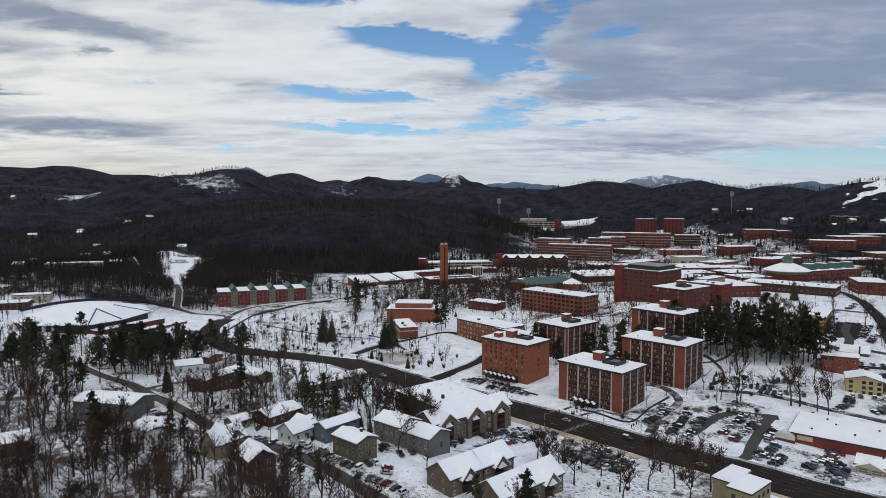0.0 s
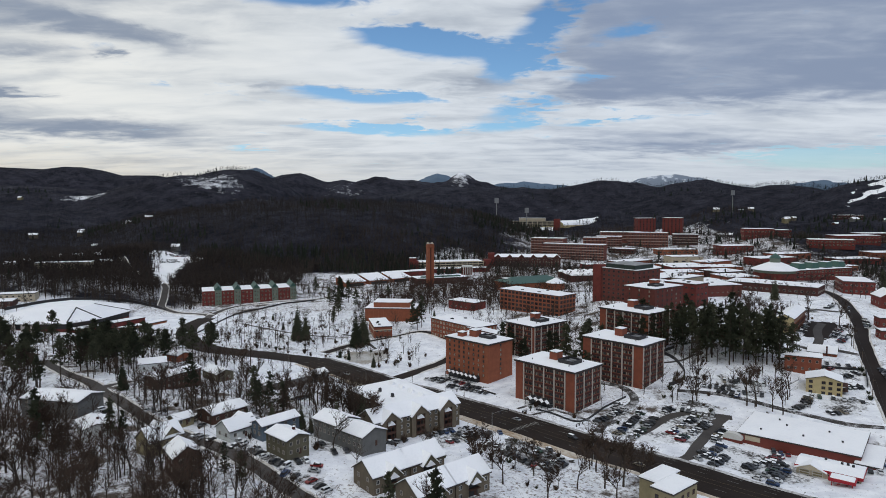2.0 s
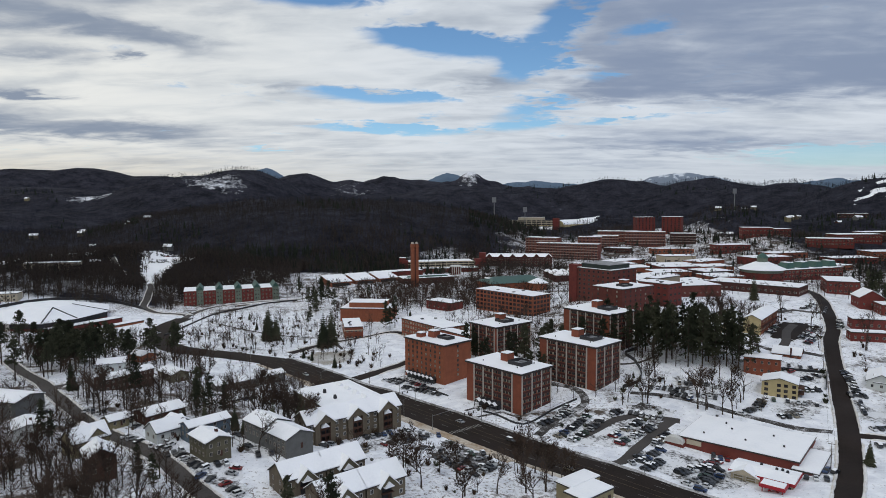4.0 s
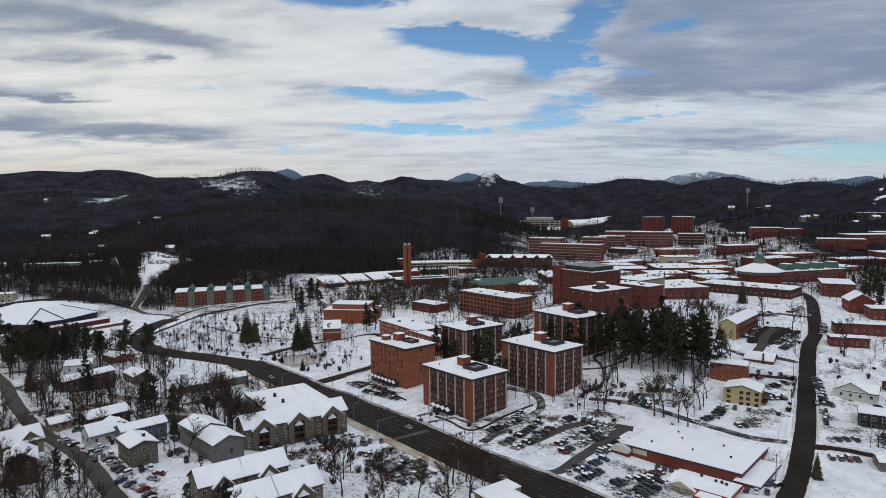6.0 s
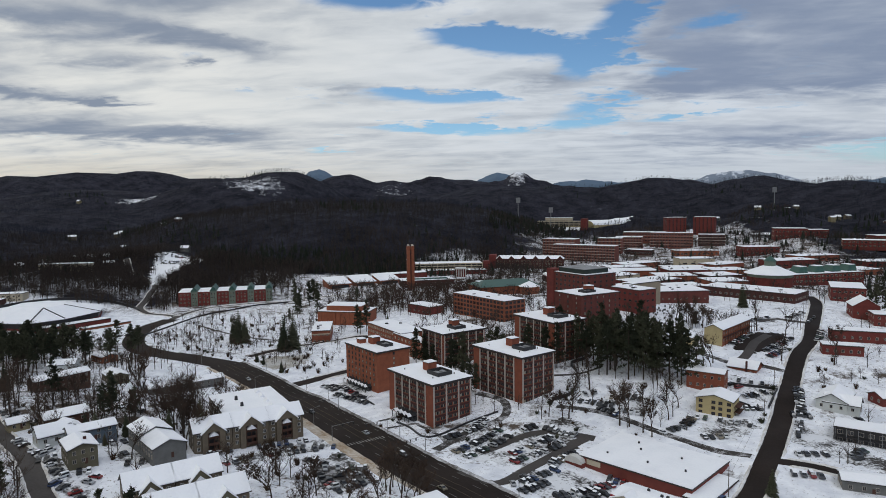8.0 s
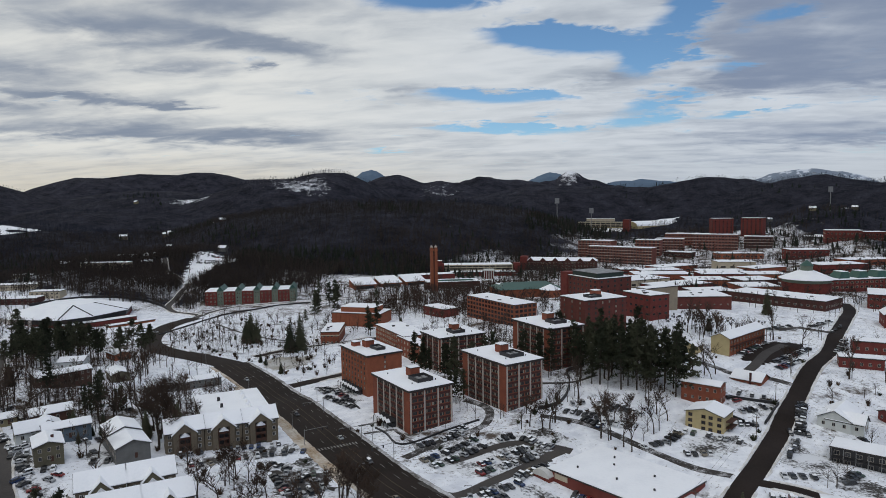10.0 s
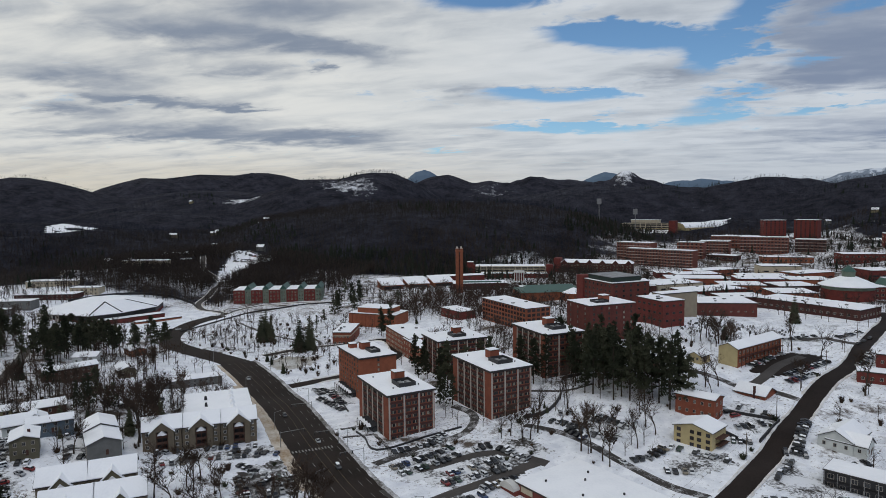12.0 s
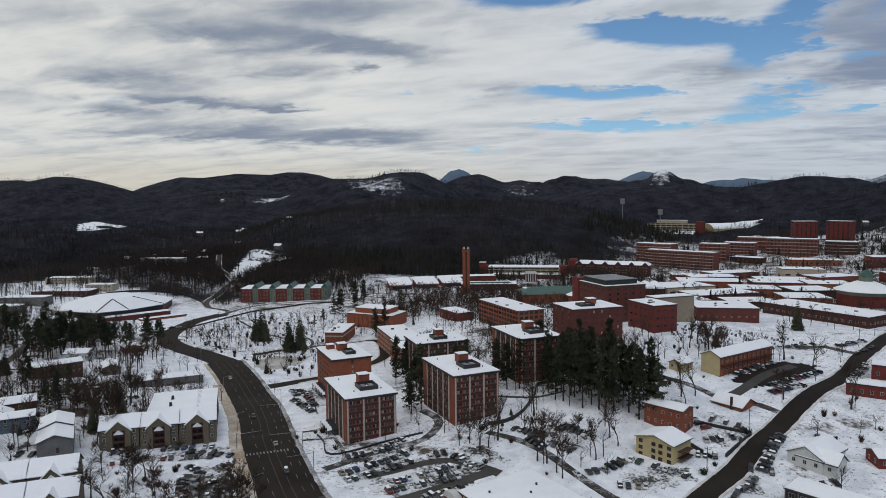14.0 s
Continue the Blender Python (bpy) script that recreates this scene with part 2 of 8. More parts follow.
LOT = material("trodden_snow", (0.74, 0.75, 0.77), (0.055, 0.050, 0.046), 0.85, 0.10, 0.9, 0.4, spread=(0.47, 0.57))
BANK = material("snow_bank", (0.74, 0.73, 0.72), (0.48, 0.43, 0.36), 0.8, 0.15, 1.0, 0.5, spread=(0.45, 0.72))
ICE = material("pond_ice", (0.30, 0.27, 0.22), (0.62, 0.62, 0.62), 0.5, 0.09, 0.8, spread=(0.42, 0.66))
PAINT_W = material("road_paint_white", (0.34, 0.33, 0.31), (0.08, 0.075, 0.07), 0.7, 0.5, 2.0)
PAINT_Y = material("road_paint_yellow", (0.15, 0.105, 0.045), (0.05, 0.04, 0.03), 0.7, 0.5, 2.0)
BARK = material("bark", (0.046, 0.036, 0.030), (0.080, 0.064, 0.053), 0.95, 0.8, 5.0, spec=0.05)
BARK_PALE = material("pale_bark", (0.075, 0.067, 0.062), (0.04, 0.035, 0.032), 0.95, 0.8, 5.0, vary=0.4, spec=0.05)
TWIGS = material("bare_twigs", (0.044, 0.031, 0.024), (0.080, 0.056, 0.043), 0.95, 0.2, 2.0, vary=0.5, spec=0.05)
TWIGS_FAR = material("bare_wood", (0.021, 0.018, 0.0168), (0.068, 0.055, 0.050), 0.95, 0.010, 0.25, spec=0.05)
TWIGS_RED = material("reddish_twigs", (0.048, 0.026, 0.021), (0.075, 0.044, 0.036), 0.95, 0.2, 2.0, spec=0.05)
# far woods; the blue in this colour stands in for distance haze
TWIGS_HAZE = material("haze_tinted_wood", (0.019, 0.022, 0.032), (0.052, 0.056, 0.074), 0.95, 0.006, 0.10, spec=0.05)
NEEDLES = material("dark_needles", (0.036, 0.042, 0.027), (0.080, 0.083, 0.054), 0.9, 0.3, 3.0, vary=0.5, spec=0.05)
NEEDLES_FAR = material("dark_evergreen", (0.018, 0.023, 0.018), (0.036, 0.042, 0.031), 0.9, 0.02, 0.3, spec=0.05)
BUSH = material("brown_bush", (0.062, 0.040, 0.026), (0.10, 0.07, 0.045), 0.95, 0.3, 3.0, vary=0.5, spec=0.05)
TYRE = material("tyre", (0.02, 0.02, 0.02), None, 0.8)
WOODPOLE = material("weathered_pole", (0.09, 0.07, 0.055), (0.13, 0.105, 0.085), 0.9)
STEEL = material("galvanised_steel", (0.30, 0.30, 0.30), (0.22, 0.22, 0.22), 0.45, metal=0.7)
STONE = material("gravestone", (0.07, 0.07, 0.07), (0.20, 0.20, 0.19), 0.8, vary=0.6)
# horizon ridges: the blue of the air is mixed into both base colours
HAZE_BLUE = material("haze_blue_ridge", (0.115, 0.165, 0.23), (0.095, 0.14, 0.20), 1.0, 0.004, 0.02)
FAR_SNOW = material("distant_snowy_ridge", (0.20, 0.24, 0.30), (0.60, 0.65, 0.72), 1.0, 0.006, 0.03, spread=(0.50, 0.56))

# ---- mesh helpers ----


class Shape:
    """Collects faces for one mesh; every face has a material slot."""

    def __init__(self):
        self.v, self.f, self.m = [], [], []

    def face(self, pts, mat=0):
        n = len(self.v)
        self.v += [tuple(p) for p in pts]
        self.f.append(tuple(range(n, n + len(pts))))
        self.m.append(mat)
        return self

    def solid(self, pts, faces, mat=0):
        n = len(self.v)
        self.v += [tuple(p) for p in pts]
        for f in faces:
            self.f.append(tuple(n + i for i in f))
            self.m.append(mat)
        return self

    def box(self, x0, y0, z0, x1, y1, z1, mat=0, taper=0.0):
        t = taper
        p = [(x0, y0, z0), (x1, y0, z0), (x1, y1, z0), (x0, y1, z0), (x0 + t, y0 + t, z1), (x1 - t, y0 + t, z1), (x1 - t, y1 - t, z1), (x0 + t, y1 - t, z1)]
        return self.solid(p, [(3, 2, 1, 0), (4, 5, 6, 7), (0, 1, 5, 4), (1, 2, 6, 5), (2, 3, 7, 6), (3, 0, 4, 7)], mat)

    def slab(self, poly, z0, z1, mat=0, inset=0.0):
        """A prism over a polygon, its top drawn in a little."""
        n = len(poly)
        cx, cy = sum(p[0] for p in poly) / n, sum(p[1] for p in poly) / n
        top = []
        for x, y in poly:
            d = math.hypot(x - cx, y - cy) or 1
            k = max(0.0, 1 - inset / d)
            top.append((cx + (x - cx) * k, cy + (y - cy) * k, z1))
        pts = [(x, y, z0) for x, y in poly] + top
        fs = [tuple(reversed(range(n))), tuple(range(n, 2 * n))] + [(i, (i + 1) % n, n + (i + 1) % n, n + i) for i in range(n)]
        return self.solid(pts, fs, mat)

    def tube(self, a, b, ra, rb, sides=6, mat=0, cap=False):
        a, b = Vector(a), Vector(b)
        w = (b - a).normalized()
        u = w.orthogonal().normalized()
        s = w.cross(u)
        pts = []
        for c, r in ((a, ra), (b, rb)):
            for i in range(sides):
                q = 2 * math.pi * i / sides
                pts.append(c + u * (r * math.cos(q)) + s * (r * math.sin(q)))
        fs = [(i, (i + 1) % sides, sides + (i + 1) % sides, sides + i) for i in range(sides)]
        if cap:
            fs += [tuple(reversed(range(sides))), tuple(range(sides, 2 * sides))]
        return self.solid(pts, fs, mat)

    def mesh(self, name, mats, smooth=False):
        me = bpy.data.meshes.new(name)
        seen, index = {}, []
        for p in self.v:  # corners that meet become one
            index.append(seen.setdefault((round(p[0], 4), round(p[1], 4), round(p[2], 4)), len(seen)))
        me.from_pydata(list(seen), [], [tuple(index[i] for i in f) for f in self.f])
        for m in mats if isinstance(mats, (list, tuple)) else [mats]:
            me.materials.append(m)
        me.polygons.foreach_set("material_index", self.m)
        if smooth:
            me.polygons.foreach_set("use_smooth", [True] * len(self.f))
        me.update()
        return me


def part(name, shape, mats, parent=None, label="", at=None):
    """Links a Shape or a shared mesh as one mesh object under a thing or a part."""
    me = shape.mesh(name, mats) if isinstance(shape, Shape) else shape
    ob = new(name, me)
    if parent is not None:
        ob.parent = parent
    if at is not None:
        ob.matrix_basis = at
    if label:
        ob["label"] = label
    return ob


def thing(name, m, label, category, group="", kind=""):
    ob = new(name)
    ob.empty_display_size = 1.0
    ob.matrix_basis = m
    return tagged(ob, label, category, group, kind)


# ---- the ground: one sheet of hills and valley ----
SPOTS = [(-60, 180, 31), (30, 190, 22), (100, 200, 17), (-2, 262, 17.2), (14, 277, 15.8), (-38, 232, 27.5), (-5, 237, 25.4), (27, 265, 17.4), (-120, 301, 27.5), (-57, 303, 22), (29, 295, 15.2), (87, 311, 13.6),
         (108, 286, 13.4), (5, 378, 9.2), (36, 337, 10.2), (48, 366, 12), (127, 338, 18.5), (160, 285, 12.8), (217, 250, 16.5), (227, 318, 18.8), (251, 358, 25.5), (224, 346, 25.5),
         (240, 407, 35), (200, 412, 41.5), (160, 385, 25), (321, 495, 37.5), (-70, 487, 10), (-36, 503, 12), (-230, 646, 12), (-129, 655, 15.5), (-250, 545, 12), (110, 515, 25), (165, 440, 35)]
AROUND = [(-95, 743, 17), (0, 830, 20), (170, 900, 21), (390, 990, 30), (300, 1250, 45), (190, 1300, 55), (-374, 799, 50), (-425, 737, 47), (-369, 854, 52), (-320, 839, 43), (-307, 792, 40.5), (-316, 756, 35.5), (-285, 697, 22.5), (-351, 724, 37), (-300, 745, 28), (-844, 964, 64), (-949, 1058, 82), (-1070, 1470, 98), (360, 1480, 68), (450, 1425, 64), (590, 1360, 90), (-120, 345, 20), (-74, 344, 14), (150, 600, 30), (350, 640, 34),
          (550, 1080, 55), (800, 1300, 75), (-600, 700, 20), (-1274, 1268, 58), (0, 0, 28), (220, 60, 22), (-400, 300, 24), (500, 300, 30), (205, 480, 40), (60, 450, 14)]
# levelled plots of the buildings
PLOTS = [(-2, 274, 15.2), (10, 284, 15), (22, 294, 14.8), (4, 218, 20.8), (16, 228, 20.8), (20, 205, 20.2), (-62, 362, 13.2), (217, 331, 19.6), (2, 310, 13.2), (203, 493, 41), (213, 518, 40.5), (245, 383, 25.6), (236, 382, 25.4), (295, 343, 23), (311, 328, 23), (-42, 254, 26.4),
         (-57, 254, 25.4), (-72, 277, 24.4), (-105, 361, 17.5), (-155, 423, 12.4), (272, 339, 22), (-7, 247, 25.2), (-15, 250, 25.4), (275, 305, 16.4), (258, 312, 16.4), (287, 292, 16.4), (171, 245, 13.2), (195, 257, 12.5), (179, 277, 12.4)]
PLOTS2 = [(165, 262, 12.4), (200, 280, 12.6), (168, 458, 38), (173, 538, 36), (173, 525, 36), (246, 559, 37), (300, 590, 36), (325, 570, 36.2), (174, 717, 31), (168, 735, 30.5), (142, 411, 25), (155, 405, 25.5), (132, 425, 25), (83, 429, 16), (100, 930, 20), (131, 928, 20), (165, 925, 20),
          (185, 1025, 23), (211, 1006, 23), (240, 990, 24), (178, 1044, 26), (254, 1057, 32), (291, 1118, 32), (362, 1137, 34), (422, 1126, 38), (326, 1185, 40), (31, 867, 19), (-44, 794, 17.2), (-29, 823, 18), (10, 775, 18), (249, 261, 16.6)]
PLOTS3 = [(249, 428, 35), (238, 411, 35), (263, 444, 35), (196, 393, 35), (206, 403, 38), (222, 412, 35.6), (324, 432, 33), (304, 407, 31), (394, 1271, 48), (443, 1254, 48), (40, 584, 19), (-25, 562, 14), (35, 479, 14.5), (20, 492, 14.5), (60, 466, 15), (97, 544, 24), (80, 566, 24),
          (105, 669, 26), (372, 477, 34), (10, 268, 15.2), (156, 446, 37), (163, 440, 37), (-4, 265, 15.2), (-30, 510, 11), (-32, 234, 26.6), (110, 372, 19), (84, 345, 14.5), (50, 395, 13), (170, 1060, 27)]
# the roads' levels
LEVELS = [(-190, 566, 13.4), (-188, 520, 13.5), (-64, 414, 14.6), (-45, 398, 13.4), (-26, 381, 12.2), (-5, 362, 11), (19, 337, 11.8), (36, 318, 13.2), (52, 299, 15), (70, 281, 15.2), (87, 262, 15.2), (112, 238, 16.3), (150, 200, 17.6), (189, 222, 18), (203, 245, 18), (221, 278, 19), (237, 311, 20.6),
          (255, 350, 25.8), (312, 466, 37), (332, 511, 37.4), (198, 296, 19), (217, 283, 19.5), (250, 396, 34), (226, 393, 34), (-60, 440, 12.8), (14, 409, 11.4), (-130, 500, 12.6), (-100, 540, 12.4), (-182, 627, 13.8), (-120, 287, 26.6), (-150, 325, 24)]
HILL = (-230, 1330, 116, 430, 400)
PEAKS = [(-2189, 2783, 247, 420, 380), (-1985, 2930, 268, 330, 300), (-1785, 3074, 279, 330, 300), (-1481, 3131, 236, 420, 300), (-634, 1978, 212, 230, 260), (-760, 1842, 178, 300, 260),
         (-1100, 1780, 132, 600, 330), (-618, 2615, 224, 250, 260), (-440, 2653, 192, 330, 260)]
PEAKS2 = [(-371, 3381, 230, 300, 260), (-170, 3420, 214, 330, 260), (59, 3900, 238, 420, 260), (59, 3916, 296, 160, 200), (545, 2276, 171, 380, 300), (800, 2107, 168, 340, 300),
          (950, 1900, 160, 300, 260), (1130, 1620, 168, 300, 260), (-2535, 2049, 223, 500, 400), (-2108, 1950, 218, 380, 360), (150, 2300, 152, 800, 330), (1500, 1500, 175, 500, 500), (-1500, 2300, 160, 700, 400)]
WAVES = np.random.RandomState(4)
WAVE = [(WAVES.normal(0, 1, 2) / s, WAVES.uniform(0, 6.28), a) for s, a, n in ((55, 1.0, 9), (22, 0.45, 9), (9, 0.2, 8)) for _ in range(n)]


def ground(x, y):
    """The height of the ground; takes numbers or arrays."""
    w = s = 0.0
    for X, Y, Z in SPOTS + AROUND:
        k = 1 / ((x - X) ** 2 + (y - Y) ** 2 + 400) ** 1.5
        w = w + k
        s = s + k * Z
    for X, Y, Z in PLOTS + PLOTS2 + PLOTS3 + LEVELS:
        k = 1 / ((x - X) ** 2 + (y - Y) ** 2 + 170) ** 1.5
        w = w + k
        s = s + k * Z
    z = s / w
    cx, cy, h, rx, ry = HILL
    r = ((x - cx) / rx) ** 2 + ((y - cy) / ry) ** 2
    tot = np.exp(z / 5) + np.exp(h * (0.55 / (1 + r ** 4) + 0.45 * np.exp(-1.2 * r)) / 5) - 1
    for cx, cy, h, rx, ry in PEAKS + PEAKS2:
        r = ((x - cx) / rx) ** 2 + ((y - cy) / ry) ** 2
        tot = tot + np.exp(h * np.exp(-r * 0.7) / 5) - 1
    z = 5 * np.log(tot)
    rough = np.clip((np.hypot(x - 50, y - 400) - 450) / 700, 0, 1)
    wave = 0.0
    for k, p, a in WAVE:
        wave = wave + a * np.sin(k[0] * x + k[1] * y + p)
    return z + wave * rough * 2.2


def gz(x, y):
    return float(ground(float(x), float(y)))


def wooded(x, y):
    """How much the ground is under bare woods, 0 to 1."""
    hill = np.clip((1.72 - ((x - HILL[0]) / HILL[3]) ** 2 - ((y - HILL[1]) / HILL[4]) ** 2) / 0.15, 0, 1)
    campus = np.exp(-(((x - 330) / 215) ** 4 + ((y - 960) / 300) ** 4))
    west = np.maximum(np.clip((-x - 180) / 60, 0, 1) * np.clip((y - 640) / 50, 0, 1), 0.75 * np.clip((-x - 225) / 30, 0, 1) * np.clip((y - 604) / 20, 0, 1))
    far = np.clip((np.hypot(x, y - 600) - 900) / 250, 0, 1)
    east = 0.85 * np.clip((x - 470) / 60, 0, 1) * np.clip((y - 600) / 60, 0, 1)
    north = np.clip((y - 1300) / 60, 0, 1) * np.clip((x - 40) / 60, 0, 1)
    near_left = np.clip((-x - 280) / 60, 0, 1) * np.clip((480 - y) / 60, 0, 1)
    return np.clip(np.maximum(np.maximum(np.maximum(hill, west), np.maximum(far, near_left)), np.maximum(east, north)) - campus, 0, 1)


def spread_lines(lo, a, b, hi, step, grow):
    """Grid lines: even between a and b, ever wider outside."""
    mid = list(np.arange(a, b + 0.1, step))
    left, right = [a], [b]
    d = step
    while left[-1] > lo:
        d *= grow
        left.append(left[-1] - d)
    d = step
    while right[-1] < hi:
        d *= grow
        right.append(right[-1] + d)
    return np.array(sorted(set(left[1:] + mid + right[1:])))


gx = spread_lines(-4700, -350, 390, 4700, 5.0, 1.07)
gy = spread_lines(-4700, 150, 640, 4900, 5.0, 1.06)
GX, GY = np.meshgrid(gx, gy)
GZ = ground(GX, GY)
nx, ny = len(gx), len(gy)
me = bpy.data.meshes.new("ground")
me.vertices.add(nx * ny)
me.vertices.foreach_set("co", np.stack([GX, GY, GZ], -1).astype(np.float32).ravel())
ii, jj = np.meshgrid(np.arange(nx - 1), np.arange(ny - 1))
q0 = (jj * nx + ii).ravel()
quads = np.stack([q0, q0 + 1, q0 + nx + 1, q0 + nx], -1)
me.loops.add(quads.size)
me.loops.foreach_set("vertex_index", quads.ravel())
me.polygons.add(len(quads))
me.polygons.foreach_set("loop_start", np.arange(0, quads.size, 4))
me.polygons.foreach_set("use_smooth", np.ones(len(quads), bool))
att = me.attributes.new("woods", "FLOAT", "POINT")
birch = 0.95 * np.exp(-(((GX - 45) / 85) ** 2 + ((GY - 955) / 42) ** 2)) + 0.9 * np.exp(-(((GX + 650) / 130) ** 2 + ((GY - 1800) / 60) ** 2)) + 0.9 * np.exp(-(((GX + 950) / 70) ** 2 + ((GY - 1720) / 60) ** 2)) + 0.7 * np.exp(-(((GX + 400) / 120) ** 2 + ((GY - 2540) / 80) ** 2)) + 0.9 * np.exp(-(((GX - 59) / 70) ** 2 + ((GY - 3800) / 120) ** 2)) + 0.6 * np.exp(-(((GX + 430) / 35) ** 2 + ((GY - 850) / 40) ** 2)) + 0.62 * np.exp(-(((GX + 270) / 90) ** 2 + ((GY - 690) / 40) ** 2)) + 0.4 * np.exp(-(((GX + 400) / 120) ** 2 + ((GY - 670) / 60) ** 2)) + 0.8 * np.exp(-(((GX + 90) / 60) ** 2 + ((GY - 820) / 45) ** 2))
att.data.foreach_set("value", (wooded(GX, GY) * np.clip(1 - 0.75 * birch, 0, 1)).astype(np.float32).ravel())
# bare earth, leaf litter and trodden slush showing through the snow
soft = lambda v, lo, hi, w: np.clip((v - lo) / w, 0, 1) * np.clip((hi - v) / w, 0, 1)
bare = np.maximum.reduce([0.72 * soft(GX, -420, -10, 40) * soft(GY, 60, 350, 30), 0.22 * soft(GX, 120, 225, 15) * soft(GY, 345, 440, 15), 0.9 * soft(GX, 20, 900, 40) * soft(GY, 590, 1330, 40), 0.6 * soft(GX, -420, -90, 40) * soft(GY, 340, 480, 25),
                          0.75 * soft(GX, -300, 120, 30) * soft(GY, 570, 900, 25), 0.55 * soft(GX, -60, 120, 20) * soft(GY, 180, 260, 20), 0.38 * soft(GX, -180, 0, 20) * soft(GY, 420, 580, 20), 0.3 * soft(GX, 230, 600, 30) * soft(GY, 250, 560, 30), 0.42 * soft(GX, 56, 160, 10) * soft(GY, 270, 350, 10), 0.7 * soft(GX, 60, 160, 15) * soft(GY, 380, 560, 15)])
bare = bare * (1 - 0.95 * np.maximum(soft(GX, -52, 40, 8) * soft(GY, 214, 266, 8), soft(GX, -100, -40, 8) * soft(GY, 240, 275, 8)))
me.attributes.new("bare", "FLOAT", "POINT").data.foreach_set("value", bare.astype(np.float32).ravel())
me.update()
me.validate()

GROUND = bpy.data.materials.new("snowy_ground")
GROUND.use_nodes = True
gn = GROUND.node_tree.nodes
gl = GROUND.node_tree.links
gb = gn["Principled BSDF"]
gb.inputs["Roughness"].default_value = 0.85
gb.inputs["Specular IOR Level"].default_value = 0.05
gtc = gn.new("ShaderNodeTexCoord").outputs["Object"]


def gnoise(scale, detail=6.0, rough=0.6):
    n = gn.new("ShaderNodeTexNoise")
    n.inputs["Scale"].default_value = scale
    n.inputs["Detail"].default_value = detail
    n.inputs["Roughness"].default_value = rough
    gl.new(gtc, n.inputs["Vector"])
    return n.outputs[0]


def grange(v, lo, hi):
    n = gn.new("ShaderNodeMapRange")
    n.inputs[1].default_value, n.inputs[2].default_value = lo, hi
    gl.new(v, n.inputs[0])
    return n.outputs[0]


def gmix(fac, a, b):
    n = gn.new("ShaderNodeMix")
    n.data_type = "RGBA"
    gl.new(fac, n.inputs[0])
    for i, v in ((6, a), (7, b)):
        if isinstance(v, tuple):
            n.inputs[i].default_value = (*v, 1)
        else:
            gl.new(v, n.inputs[i])
    return n.outputs[2]


snow = gmix(grange(gnoise(0.16, 7, 0.6), 0.38, 0.66), (0.895, 0.91, 0.94), (0.68, 0.70, 0.75))
gbare = gn.new("ShaderNodeAttribute")
gbare.attribute_name = "bare"


def thin(v, k):
    """Noise raised where the snow is thin."""
    n = gn.new("ShaderNodeMath")
    n.operation = "MULTIPLY_ADD"
    gl.new(gbare.outputs["Fac"], n.inputs[0])
    n.inputs[1].default_value = k
    gl.new(v, n.inputs[2])
    return n.outputs[0]


snow = gmix(grange(thin(gnoise(0.75, 7, 0.72), 0.125), 0.595, 0.68), snow, (0.14, 0.105, 0.085))
snow = gmix(grange(thin(gnoise(0.05, 9, 0.72), 0.155), 0.615, 0.70), snow, (0.10, 0.08, 0.065))
# dark leaf floor, with blue added to its colour as haze over the hills
hazed_litter = gmix(grange(gnoise(0.022, 10, 0.80), 0.40, 0.63), (0.0145, 0.0148, 0.0205), (0.053, 0.053, 0.070))
hazed_litter = gmix(grange(gnoise(0.05, 8, 0.75), 0.62, 0.76), hazed_litter, (0.13, 0.135, 0.16))
patchy = gmix(grange(gnoise(0.011, 9, 0.70), 0.68, 0.75), hazed_litter, (0.24, 0.26, 0.30))
ga = gn.new("ShaderNodeAttribute")
ga.attribute_name = "woods"
ragged = gn.new("ShaderNodeMath")
ragged.operation = "MULTIPLY_ADD"
gl.new(gnoise(0.035, 8, 0.74), ragged.inputs[0])
ragged.inputs[1].default_value = 1.5
gl.new(ga.outputs["Fac"], ragged.inputs[2])
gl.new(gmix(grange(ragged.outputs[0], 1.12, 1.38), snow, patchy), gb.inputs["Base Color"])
gbp = gn.new("ShaderNodeBump")
gbp.inputs["Strength"].default_value = 0.5
gbp.inputs["Distance"].default_value = 0.5
gl.new(gnoise(0.6, 6, 0.65), gbp.inputs["Height"])
gwood = gn.new("ShaderNodeMath")
gwood.operation = "MULTIPLY"
gl.new(gnoise(0.07, 9, 0.75), gwood.inputs[0])
gl.new(ga.outputs["Fac"], gwood.inputs[1])
gcanopy = gn.new("ShaderNodeBump")
gcanopy.inputs["Strength"].default_value = 1.0
gcanopy.inputs["Distance"].default_value = 12.0
gl.new(gwood.outputs[0], gcanopy.inputs["Height"])
gl.new(gbp.outputs[0], gcanopy.inputs["Normal"])
gl.new(gcanopy.outputs[0], gb.inputs["Normal"])
me.materials.append(GROUND)
tagged(new("ground", me), "snow-covered valley floor and wooded winter hills", "ground", kind="structure")


